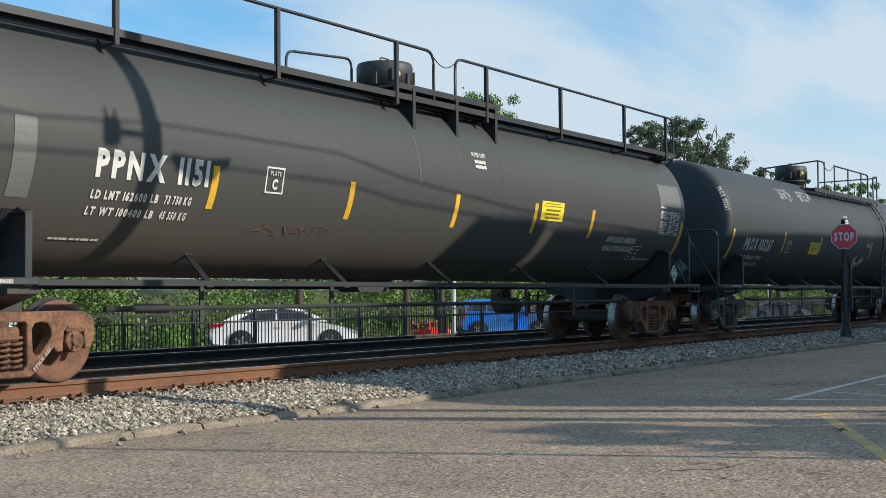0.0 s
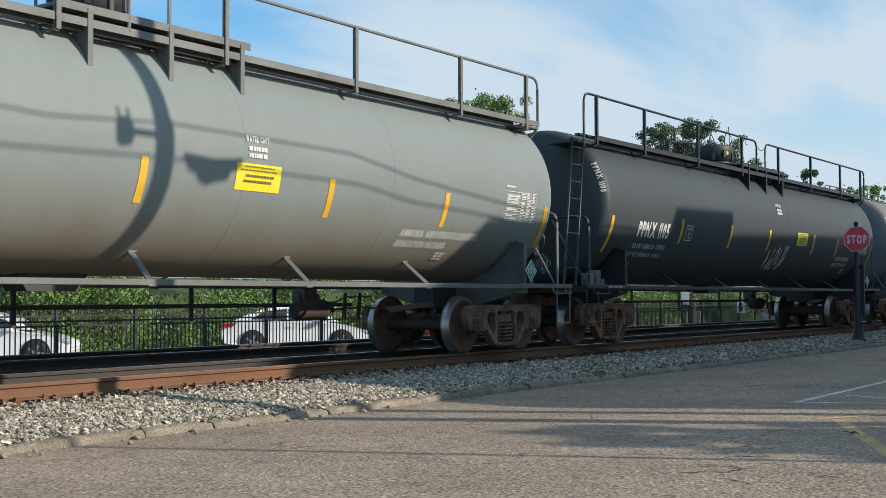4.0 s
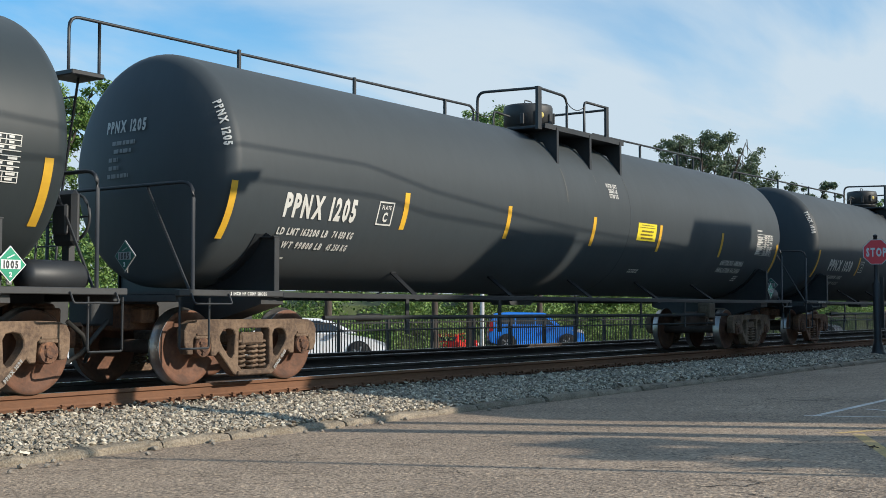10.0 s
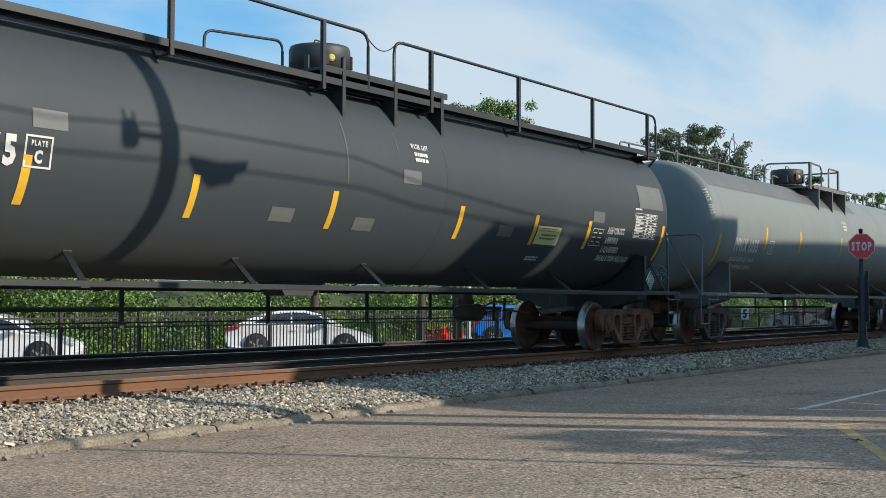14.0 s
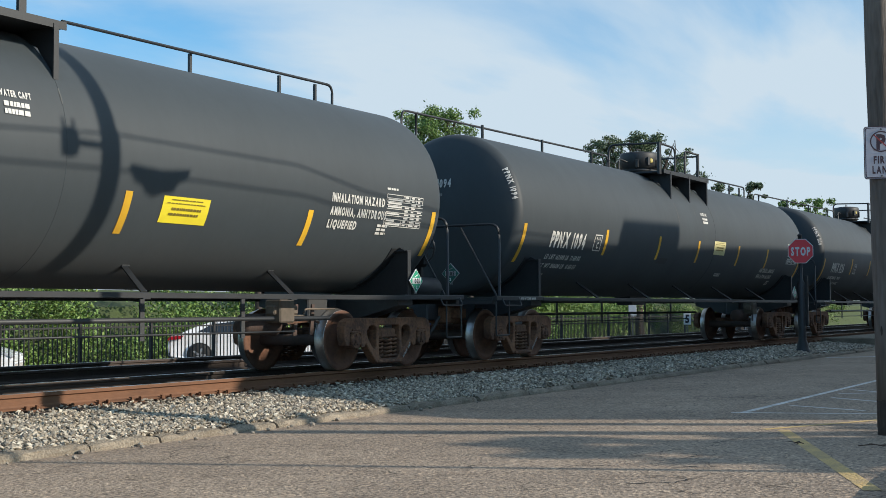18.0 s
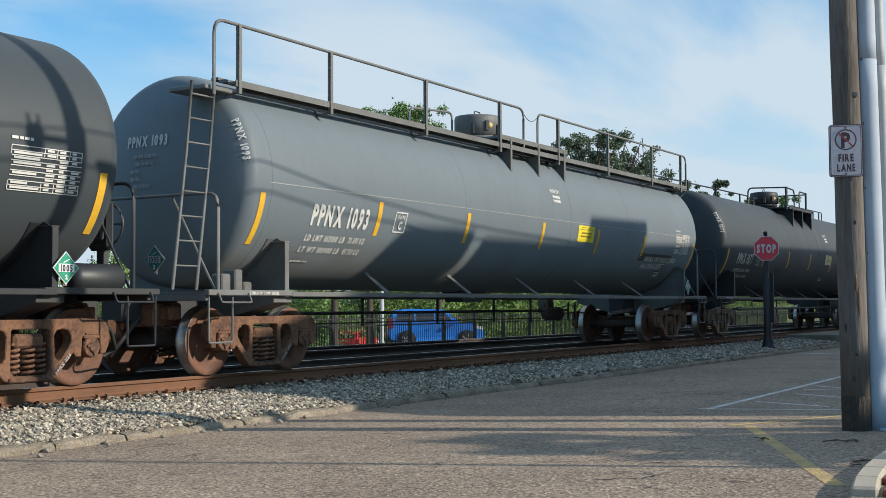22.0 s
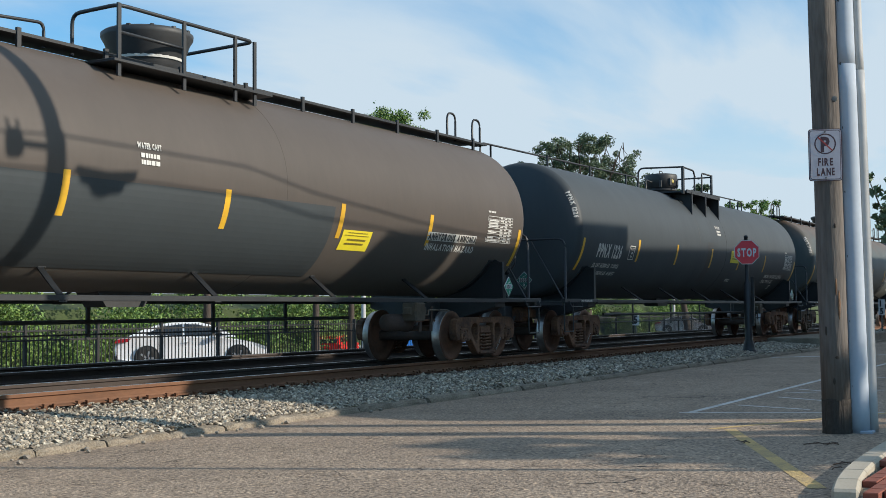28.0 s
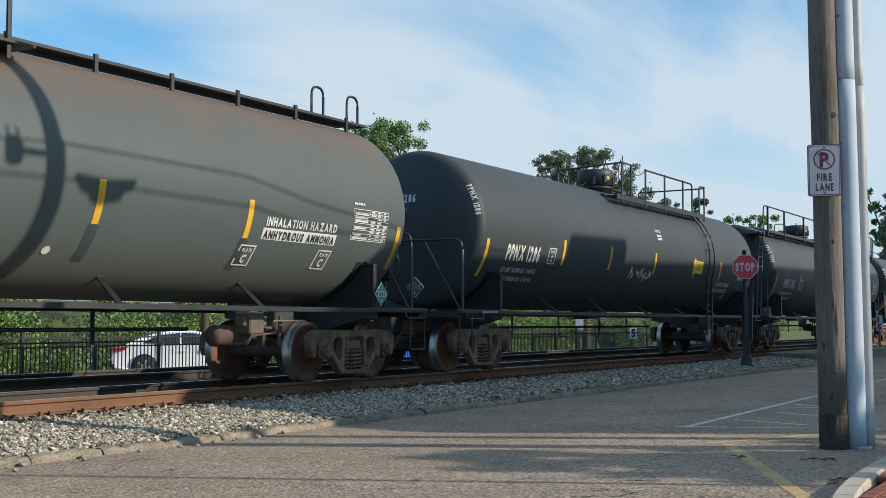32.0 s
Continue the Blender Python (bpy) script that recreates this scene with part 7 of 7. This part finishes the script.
# ---------------------------------------------------------------- railway milepost beside the road ahead
mp = thing("track_sign", "small white number sign on a post beside the track", "sign", at=pose(52.5, 9.6, 0.0))
part("post", box_bm((-0.03, -0.03, -0.1), (0.03, 0.03, 1.5)), GREY_STEEL, mp)
part("sign_face", box_bm((-0.05, -0.12, 0.88), (-0.035, 0.12, 1.52)), WHITE_SIGN, mp)
for k, c in enumerate("15"):
    vs, fs = lettering(c, 0.14 if k else 0.06, 0.24)
    part("lettering", raw_mesh("lettering", [(-0.055, 0.07 - a, 1.24 - k * 0.31 + b) for a, b in vs], fs, INK), None, mp)
sig = thing("speed_sign", "small white number sign standing before the iron fence", "sign", at=pose(52.4, 20.2, -0.3, 0, 0, -66))
part("post", box_bm((-0.025, -0.02, -0.1), (0.025, 0.02, 1.3)), GREY_STEEL, sig)
part("sign_face", box_bm((-0.16, -0.035, 0.78), (0.16, -0.022, 1.33), 0.005), WHITE_SIGN, sig)
vs, fs = lettering("5", 0.18, 0.36)
part("lettering", raw_mesh("lettering", [(a - 0.09, -0.04, b + 0.87) for a, b in vs], fs, INK), None, sig)
cab = thing("signal_box", "small pale equipment box beyond the iron fence", "box", at=pose(50.5, 22.0, -0.5, 0, 0, -66))
part("cabinet", box_bm((-0.17, -0.12, 1.35), (0.17, 0.12, 1.90), 0.01), WHITE_SIGN, cab)
part("post", box_bm((-0.04, -0.04, -0.1), (0.04, 0.04, 1.36)), GREY_STEEL, cab)

# ---------------------------------------------------------------- iron fence beyond the tracks
FENCE_Y, FENCE_TOP = 20.6, 0.93
panel = thing("fence_panel", "black iron picket fence panel between the tracks and the lot", "fence", "black picket fence", at=pose(14.0, FENCE_Y, -0.38))
PL = 2.06
H = FENCE_TOP + 0.38
part("post", add_box(box_bm((-0.035, -0.035, -0.1), (0.035, 0.035, H + 0.04)), (-0.045, -0.045, H + 0.04), (0.045, 0.045, H + 0.06)), POST_BLACK, panel)
for z in (0.12, H - 0.28, H - 0.08):
    part("fence_rail", box_bm((0.035, -0.016, z - 0.018), (PL - 0.035, 0.016, z + 0.018)), POST_BLACK, panel)
picket = mesh_of("picket", prism_bm([(-0.010, 0.02), (-0.010, H - 0.03), (0.0, H + 0.03), (0.010, H - 0.03), (0.010, 0.02)], "y", -0.010, 0.010), POST_BLACK)
for k in range(16):
    part("picket", picket, None, panel, at=pose(0.12 + k * 0.1215, 0, 0))
for k in range(1, 30):
    copy_thing(panel, pose(14.0 + k * PL, FENCE_Y, -0.38))
tagged(sheet("far_fence_foot", [(20.45, -0.28), (20.45, 0.02), (20.75, 0.02), (20.75, -0.3)], 10, 80, CONCRETE), label="low pale concrete foot under the fence")

# ---------------------------------------------------------------- parked cars
GLASS = surface("dark_car_glass", (0.015, 0.018, 0.02), (0.02, 0.022, 0.025), rough=0.06, coat=0.5)
TYRE = surface("tyre_rubber", (0.02, 0.02, 0.02), (0.03, 0.03, 0.03), rough=0.85)
ALLOY = surface("alloy_rim", (0.55, 0.55, 0.56), (0.45, 0.45, 0.46), rough=0.35, metal=0.8)
TAIL = surface("red_lamp_glass", (0.42, 0.02, 0.03), rough=0.2)
HEADL = surface("clear_lamp_glass", (0.6, 0.62, 0.64), rough=0.12)
PLASTIC = surface("black_plastic", (0.02, 0.02, 0.021), rough=0.6)


def car_paint(name, c):
    return surface(name, c, tuple(q * 0.93 for q in c), scale=1.0, fine=8.0, rough=0.25, coat=0.8)


def parked_car(label, paint, at, body, roof, win, wheels, L, W, lamp_rear, lamp_front):
    car = thing("parked_car", label, "car", "parked cars", at=at)
    hw = W / 2
    bm = prism_bm(body, "y", -hw, hw)
    for v in bm.verts:
        if v.co.z > 0.55:
            v.co.y *= 0.965
        if abs(v.co.x) > L / 2 - 0.3:
            v.co.y *= 0.90
    bmesh.ops.bevel(bm, geom=bm.edges[:], offset=0.035, segments=2, affect="EDGES")
    part("body", bm, paint, car, smooth=False)
    bm = prism_bm(roof, "y", -hw * 0.86, hw * 0.86)
    zs = [p[1] for p in roof]
    for v in bm.verts:
        f = (v.co.z - min(zs)) / (max(zs) - min(zs))
        v.co.y *= 1.0 - 0.13 * f
    bmesh.ops.bevel(bm, geom=bm.edges[:], offset=0.04, segments=2, affect="EDGES")
    part("roof", bm, paint, car)
    for s in (-1, 1):
        for poly in win:
            bm = prism_bm(poly, "y", 0, 0.02)
            for v in bm.verts:
                f = (v.co.z - min(zs)) / (max(zs) - min(zs))
                v.co.y = s * (hw * 0.86 * (1.0 - 0.13 * f) + 0.006 + (0.006 if v.co.y > 0.01 else 0))
            bmesh.ops.recalc_face_normals(bm, faces=bm.faces[:])
            part("window", bm, GLASS, car)
        for x, r in wheels:
            w = new("wheel")
            w.parent = car
            w.matrix_basis = pose(x, s * (hw - 0.10), r)
            part("tyre", lathe_bm([(r * 0.66, -0.1), (r * 0.95, -0.11), (r, -0.08), (r, 0.08), (r * 0.95, 0.11), (r * 0.66, 0.1)], "y", 24), TYRE, w, smooth=True)
            rim = lathe_bm([(0, -0.05 * 1), (0.06, -0.06), (0.07, -0.02), (r * 0.6, -0.03), (r * 0.66, -0.09), (r * 0.66, 0.09), (0, 0.05)], "y", 20)
            part("rim", rim, PLASTIC, w)
            for k in range(5):
                a = k * math.tau / 5
                part("spoke", box_bm((0.03, -0.028, -0.03), (r * 0.66, 0.0, 0.03)), ALLOY, w, at=pose(0, s * 0.08, 0, 0, math.degrees(a), 0))
            part("wheel_arch", lathe_bm([(r * 1.02, -0.07), (r * 1.16, -0.07), (r * 1.16, 0.09), (r * 1.02, 0.09)], "y", 24), PLASTIC, car, at=pose(x, s * (hw - 0.095), r))
        part("tail_lamp", prism_bm(lamp_rear, "y", s * (hw * 0.80), s * (hw * 0.955)), TAIL, car, "red tail lamp")
        part("headlamp", prism_bm(lamp_front, "y", s * (hw * 0.62), s * (hw * 0.93)), HEADL, car)
        part("door_mirror", box_bm((0.62, -0.1, 0.92), (0.78, 0.1, 1.05), 0.03), paint, car, at=pose(0, s * (hw + 0.06), 0))
        part("door_handle", box_bm((-0.3, -0.01, 0.80), (-0.12, 0.015, 0.83), 0.006), paint, car, at=pose(0, s * (hw * 0.97), 0))
        part("side_skirt", box_bm((-1.0, -0.02, 0.18), (1.0, 0.02, 0.27), 0.01), PLASTIC, car, at=pose(0, s * hw * 0.985, 0))
    part("windscreen", prism_bm([(roof[-2][0], roof[-2][1] - 0.02), (roof[-2][0] + 0.03, roof[-2][1] - 0.05), (roof[-1][0] + 0.02, roof[-1][1] + 0.03), (roof[-1][0] - 0.03, roof[-1][1] + 0.03)], "y", -hw * 0.72, hw * 0.72), GLASS, car)
    part("rear_window", prism_bm([(roof[1][0], roof[1][1] - 0.02), (roof[1][0] - 0.03, roof[1][1] - 0.05), (roof[0][0] - 0.02, roof[0][1] + 0.03), (roof[0][0] + 0.03, roof[0][1] + 0.03)], "y", -hw * 0.72, hw * 0.72), GLASS, car)
    part("number_plate", box_bm((-L / 2 - 0.015, -0.2, 0.62), (-L / 2 + 0.02, 0.2, 0.74)), WHITE_SIGN, car)
    part("rear_bumper", box_bm((-L / 2 - 0.02, -hw * 0.86, 0.26), (-L / 2 + 0.22, hw * 0.86, 0.46), 0.04), PLASTIC, car)
    return car


SEDAN_BODY = [(-2.30, 0.30), (-2.34, 0.62), (-2.28, 0.92), (-1.75, 1.0), (0.75, 0.97), (1.75, 0.80), (2.18, 0.66), (2.30, 0.45), (2.24, 0.24), (1.72, 0.20), (-1.7, 0.20)]
SEDAN_ROOF = [(-2.02, 0.97), (-1.5, 1.20), (-1.0, 1.36), (-0.40, 1.44), (0.15, 1.42), (0.62, 1.30), (1.32, 0.95)]
SEDAN_WIN = [[(-1.45, 1.04), (-1.0, 1.28), (-0.34, 1.36), (-0.32, 1.02)], [(-0.26, 1.02), (-0.28, 1.36), (0.12, 1.345), (0.55, 1.23), (0.98, 1.0)]]
LAMP_R, LAMP_F = [(-2.34, 0.80), (-2.27, 0.92), (-1.85, 0.94), (-1.95, 0.84)], [(1.72, 0.74), (1.78, 0.79), (2.22, 0.64), (2.24, 0.58)]
white = parked_car("white sedan parked side-on behind the iron fence", car_paint("white_car_paint", (0.90, 0.90, 0.90)), pose(29.52, 26.04, -0.49, 0, 0, -47), SEDAN_BODY, SEDAN_ROOF, SEDAN_WIN, ((-1.38, 0.335), (1.36, 0.335)), 4.64, 1.82, LAMP_R, LAMP_F)
tagged(copy_thing(white, pose(20.6, 29.2, -0.58, 0, 0, -48)), "white sedan parked behind the fence, seen from behind")
SUV_BODY = [(-2.0, 0.34), (-2.05, 0.75), (-1.98, 1.08), (0.8, 1.08), (1.55, 1.02), (1.95, 0.82), (2.05, 0.5), (2.0, 0.28), (1.5, 0.24), (-1.5, 0.24)]
SUV_ROOF = [(-1.98, 1.05), (-1.86, 1.56), (-1.2, 1.64), (0.35, 1.60), (1.0, 1.06)]
SUV_WIN = [[(-1.72, 1.14), (-1.66, 1.46), (-0.95, 1.50), (-0.93, 1.12)], [(-0.85, 1.12), (-0.87, 1.50), (-0.12, 1.50), (-0.10, 1.11)], [(-0.02, 1.11), (-0.04, 1.49), (0.30, 1.47), (0.72, 1.10)]]
SLAMP_R, SLAMP_F = [(-2.04, 0.82), (-2.0, 1.25), (-1.86, 1.25), (-1.88, 0.82)], [(1.5, 0.84), (1.55, 0.98), (1.95, 0.86), (2.0, 0.72)]
blue = parked_car("bright blue boxy hatchback parked behind the fence", car_paint("blue_car_paint", (0.03, 0.23, 0.75)), pose(45.6, 27.6, -0.53, 0, 0, -53), SUV_BODY, SUV_ROOF, SUV_WIN, ((-1.28, 0.335), (1.29, 0.335)), 4.1, 1.80, SLAMP_R, SLAMP_F)
red = parked_car("red hatchback parked lower down behind the fence", car_paint("red_car_paint", (0.68, 0.025, 0.03)), pose(55.3, 38.6, -1.52, 0, 0, 18), SUV_BODY, [(-1.95, 1.05), (-1.55, 1.42), (-0.9, 1.46), (0.35, 1.44), (1.0, 1.06)], [[(-1.5, 1.12), (-1.40, 1.36), (-0.95, 1.39), (-0.93, 1.12)], [(-0.85, 1.12), (-0.87, 1.39), (0.28, 1.38), (0.72, 1.10)]], ((-1.28, 0.32), (1.29, 0.32)), 4.1, 1.76, [(-2.04, 0.80), (-2.0, 1.0), (-1.86, 1.0), (-1.88, 0.80)], SLAMP_F)
silver = parked_car("silver sedan parked far along the track", car_paint("silver_car_paint", (0.50, 0.51, 0.53)), pose(93.4, 31.9, -0.75, 0, 0, -70), SEDAN_BODY, SEDAN_ROOF, SEDAN_WIN, ((-1.38, 0.335), (1.36, 0.335)), 4.64, 1.82, LAMP_R, LAMP_F)

# street furniture beyond the fence
for x, y, h in ((47.5, 31.6, 5.0), (94, 33, 5.0)):
    p = thing("lamp_post", "pale lamp post standing beyond the fence", "lamp post", at=pose(x, y, -0.7))
    part("post", lathe_bm([(0, 0), (0.16, 0), (0.14, 0.3), (0.11, 0.35), (0.09, h), (0, h)], "z", 14), PVC, p, smooth=True)
    part("cap", lathe_bm([(0, h - 0.01), (0.16, h), (0.1, h + 0.12), (0, h + 0.15)], "z", 14), GALV, p)

# ---------------------------------------------------------------- foliage
LEAF = islands("leaf", [(0.065, 0.125, 0.028), (0.12, 0.215, 0.048), (0.18, 0.29, 0.062), (0.085, 0.155, 0.034), (0.24, 0.33, 0.08)], rough=0.55)
LEAF_OAK = islands("oak_leaf", [(0.07, 0.105, 0.055), (0.095, 0.14, 0.07), (0.125, 0.17, 0.085), (0.08, 0.115, 0.058)], rough=0.55)
BARK = surface("bark", (0.085, 0.065, 0.05), (0.05, 0.04, 0.032), scale=3.0, fine=18.0, rough=0.95, bump=0.8, stretch=(2, 2, 0.4))
for m in (LEAF, LEAF_OAK):
    m.node_tree.nodes["Principled BSDF"].inputs["Subsurface Weight"].default_value = 0.0


def leaf_cloud(rs, centres, radii, count, size, flat=0.8):
    """Bent leaf sprays scattered in clumps; returns points and faces."""
    c = np.asarray(centres, float)
    r = np.asarray(radii, float)
    w = r ** 2 / (r ** 2).sum()
    pick = rs.choice(len(c), count, p=w)
    d = rs.normal(size=(count, 3))
    d /= np.linalg.norm(d, axis=1)[:, None]
    d *= (np.where(rs.uniform(size=count) < 0.85, rs.uniform(0.05, 1.0, count) ** 0.45 * 0.92, np.abs(rs.normal(size=count)) * 0.6) * r[pick])[:, None]
    d[:, 2] *= flat
    p = c[pick] + d
    n = rs.normal(size=(count, 3))
    n /= np.linalg.norm(n, axis=1)[:, None]
    u = np.cross(n, rs.normal(size=(count, 3)))
    u /= np.linalg.norm(u, axis=1)[:, None]
    v = np.cross(n, u)
    s = (size * rs.uniform(0.6, 1.4, count))[:, None]
    quad = np.stack([p - u * s, p - v * s * 0.55 + n * s * 0.18, p + u * s, p + v * s * 0.55 + n * s * 0.18], 1)
    f = np.arange(count * 4).reshape(-1, 4)
    return quad.reshape(-1, 3), f


def tree(label, x, y, z, h, spread, crown_base, seed, leaves, size, mat, limbs=9, gaps=0.5, name="tree", clump=0.13):
    rs = np.random.RandomState(seed)
    t = thing(name, label, "tree", at=pose(x, y, z))
    bm = bmesh.new()
    r0 = 0.018 * h + 0.08
    trunk = [(0, 0, -0.2)]
    px = py = 0.0
    for k in range(1, 7):
        px += rs.uniform(-0.02, 0.02) * h
        py += rs.uniform(-0.02, 0.02) * h
        trunk.append((px, py, h * 0.75 * k / 6))

    def taper(pts, ra, rb):
        seg = 7
        rings = []
        for i, p in enumerate(pts):
            r = ra + (rb - ra) * i / (len(pts) - 1)
            rings.append([bm.verts.new((p[0] + r * math.cos(k * math.tau / seg), p[1] + r * math.sin(k * math.tau / seg), p[2])) for k in range(seg)])
        for a, b in zip(rings, rings[1:]):
            for k in range(seg):
                bm.faces.new((a[k], a[(k + 1) % seg], b[(k + 1) % seg], b[k]))
    taper(trunk, r0, r0 * 0.35)
    centres, radii = [], []
    for k in range(limbs):
        a = k * 2.4 + rs.uniform(-0.4, 0.4)
        f = crown_base + (0.95 - crown_base) * (k + 0.5) / limbs
        base = np.array(trunk[min(5, max(1, int(f * 6)))], float)
        reach = spread * (0.55 + 0.45 * math.sin(math.pi * min(1, (f - crown_base) / (1 - crown_base) + 0.25))) * rs.uniform(0.7, 1.05)
        tip = np.array([base[0] + math.cos(a) * reach, base[1] + math.sin(a) * reach, min(h * 0.97, h * f + h * 0.14 + rs.uniform(0, 0.08) * h)])
        mid = base * 0.5 + tip * 0.5 + np.array([0, 0, -0.02 * h])
        taper([tuple(base), tuple(mid), tuple(tip)], r0 * 0.38, r0 * 0.08)
        for q in range(15):
            w = 0.36 + 0.048 * q
            c = base * (1 - w) + tip * w + rs.normal(size=3) * spread * 0.18 * (1 + gaps)
            c[2] = min(c[2], h * 0.97)
            centres.append(c)
            radii.append(spread * clump * rs.uniform(0.55, 1.45))
            taper([tuple(base * (1 - w) + tip * w), tuple(c)], r0 * 0.10, r0 * 0.03)
    centres.append(np.array([px, py, h * 0.9]))
    radii.append(spread * 0.16)
    part("trunk", bm, BARK, t, "grey-brown trunk with limbs", smooth=True)
    v, f = leaf_cloud(rs, centres, radii, leaves, size)
    part("crown", raw_mesh("crown", v, f, mat), mat, t, "loose green crown with gaps")
    return t


tree("broad dark oak with an open crown behind the train", 87.6, 37.5, -1.6, 15.9, 4.3, 0.50, 3, 46000, 0.085, LEAF_OAK, limbs=16, gaps=0.6, clump=0.115)
tree("smaller dark oak beside a broader one", 92.0, 31.0, -1.6, 12.4, 2.6, 0.4, 5, 20000, 0.085, LEAF_OAK, limbs=8)
tree("green tree with an open crown far along the track", 99.5, 27.9, -1.6, 11.6, 2.8, 0.35, 7, 20000, 0.085, LEAF, limbs=9)
tree("bright green tree behind the fence", 66.7, 43.3, -1.6, 15.6, 3.0, 0.3, 9, 46000, 0.075, LEAF, limbs=14, gaps=0.25, clump=0.165)
tree("bright green tree behind the parked cars", 37.6, 50.0, -1.6, 14.0, 4.2, 0.2, 11, 30000, 0.10, LEAF, limbs=11)
tree("green tree at the far end of the road", 126.0, 21.0, -0.2, 14.5, 4.0, 0.3, 13, 4000, 0.3, LEAF_OAK, limbs=9)
tree("green tree standing in the shrubs", 24.0, 42.0, -1.6, 9.0, 3.6, 0.15, 15, 24000, 0.10, LEAF, limbs=9)
tree("green tree standing in the shrubs", 72.0, 40.0, -1.6, 8.0, 3.4, 0.15, 17, 24000, 0.11, LEAF, limbs=9)
tree("green tree standing in the shrubs", 110.0, 46.0, -1.6, 9.0, 4.2, 0.15, 19, 18000, 0.14, LEAF, limbs=9)
for k, (x, y) in enumerate(((46.4, 33.5), (51.5, 35.0), (60, 36), (38.5, 33.2))):
    t = thing("bare_tree", "bare tree stem standing among the shrubs", "tree", at=pose(x, y, -1.3))
    part("trunk", lathe_bm([(0, 0), (0.26, 0), (0.19, 0.5), (0.16, 2.6), (0.13, 5.0), (0, 5.0)], "z", 10), BARK, t, smooth=True)

# shrubs and creepers along the back of the lot
rs = np.random.RandomState(21)
cs, rr = [], []
for k in range(330):
    x = 8 + 150 * rs.uniform()
    y = 36.5 + 0.03 * x + rs.uniform(-1.2, 1.6)
    cs.append((x, y, rs.uniform(-0.9, 3.4)))
    rr.append(rs.uniform(0.9, 1.8))
v, f = leaf_cloud(rs, cs, rr, 250000, 0.075)
tagged(part("shrubs", raw_mesh("shrubs", v, f, LEAF), LEAF), "dense sunlit green shrubs behind the parked cars", "shrubs", kind="stuff")
tagged(sheet("shrub_bank", [(38.5, -1.6), (40.5, 1.4), (44.0, 2.2), (60, 2.4)], -40, 200, surface("leaf_litter", (0.035, 0.05, 0.018), (0.06, 0.085, 0.025), scale=1.2, fine=9.0, rough=0.95, bump=0.8)), label="earth bank under the shrubs")

# ---------------------------------------------------------------- behind the camera: what throws the shade
WALL_BRICK = surface("plain_brick_wall", (0.28, 0.16, 0.12), (0.22, 0.13, 0.10), scale=2.0, fine=20.0, rough=0.9)
ROOF = surface("shingle_roof", (0.10, 0.095, 0.09), rough=0.9)
house = thing("building", "plain brick building with a stepped parapet behind the camera", "building", at=pose(-0.29, 0, 0))
part("wall", prism_bm([(16.92, 0.0), (16.94, 6.3), (17.85, 7.0), (18.15, 8.29), (18.65, 8.7), (21.05, 9.29), (21.85, 9.6), (21.85, 0.0)], "y", -6.5, -6.0), WALL_BRICK, house)
part("wall", box_bm((21.85, -13.0, 0.0), (65.0, -6.0, 9.5)), WALL_BRICK, house)
part("parapet", prism_bm([(21.80, 9.5), (21.75, 10.0), (22.05, 10.24), (23.55, 10.30), (24.30, 10.28), (24.30, 9.5)], "y", -6.4, -6.0), WALL_BRICK, house)
part("parapet", prism_bm([(24.72, 9.5), (24.72, 10.20), (29.3, 10.27), (32.45, 10.36), (38.85, 10.58), (65.0, 11.2), (65.0, 9.5)], "y", -6.4, -6.0), WALL_BRICK, house)
part("roof", box_bm((22.0, -12.9, 9.5), (64.9, -6.4, 9.56)), ROOF, house)
part("chimney", prism_bm([(29.3, 9.5), (29.3, 10.98), (32.45, 11.06), (32.45, 9.5)], "y", -7.0, -6.41), WALL_BRICK, house)
# unseen poles, added and sized to throw the dark strips across the road
for x, y, h, r in ((15.86, -6.0, 6.9, 0.18), (14.90, -6.0, 6.6, 0.10), (11.08, -4.0, 6.0, 0.06)):
    p = thing("flag_pole", "plain grey metal pole standing before a brick building", "pole", "poles behind the camera", at=pose(x, y, 0.12))
    part("pole_shaft", lathe_bm([(0, 0), (r * 2, 0), (r * 2, 0.05), (r, 0.06), (r * 0.8, h), (0, h)], "z", 10), GALV, p, smooth=True)
tree("leafy street tree behind the camera", 14.6, -11.3, 0.12, 7.4, 1.6, 0.4, 31, 6500, 0.16, LEAF, limbs=9, gaps=0.3)
tree("small leafy street tree behind the camera", 16.0, -12.2, 0.12, 7.2, 1.4, 0.4, 33, 5000, 0.16, LEAF, limbs=8, gaps=0.3)


# ---------------------------------------------------------------- movement
def run(t):
    """Metres that the train has rolled by t seconds."""
    return 11.757396 * t + 0.0050944 * t * t - 0.00023062 * t ** 3


def motions():
    for car, x in TRAIN_CARS:
        walk(car, [(t, pose(x - run(t), TRACK_Y, RAIL_Z)) for t in range(0, 33, 2)])
    for sets, x in WHEELSETS:
        # the wheels turn while their car rolls past; out of view they rest
        near = [k / 18 for k in range(0, 32 * 18 + 1) if -16 < x - run(k / 18) < 74]
        for e in sets:
            p = e.matrix_basis.translation.copy()
            rows = []
            if not near or near[0] > 0:
                rows.append((0.0, pose(*p)))
            for t in near:
                rows.append((t, Matrix.Translation(p) @ Matrix.Rotation(-(run(t) - run(near[0])) / 0.457, 4, "Y")))
            if rows[-1][0] < 32.0:
                rows.append((32.0, rows[-1][1]))
            walk(e, rows)


motions()
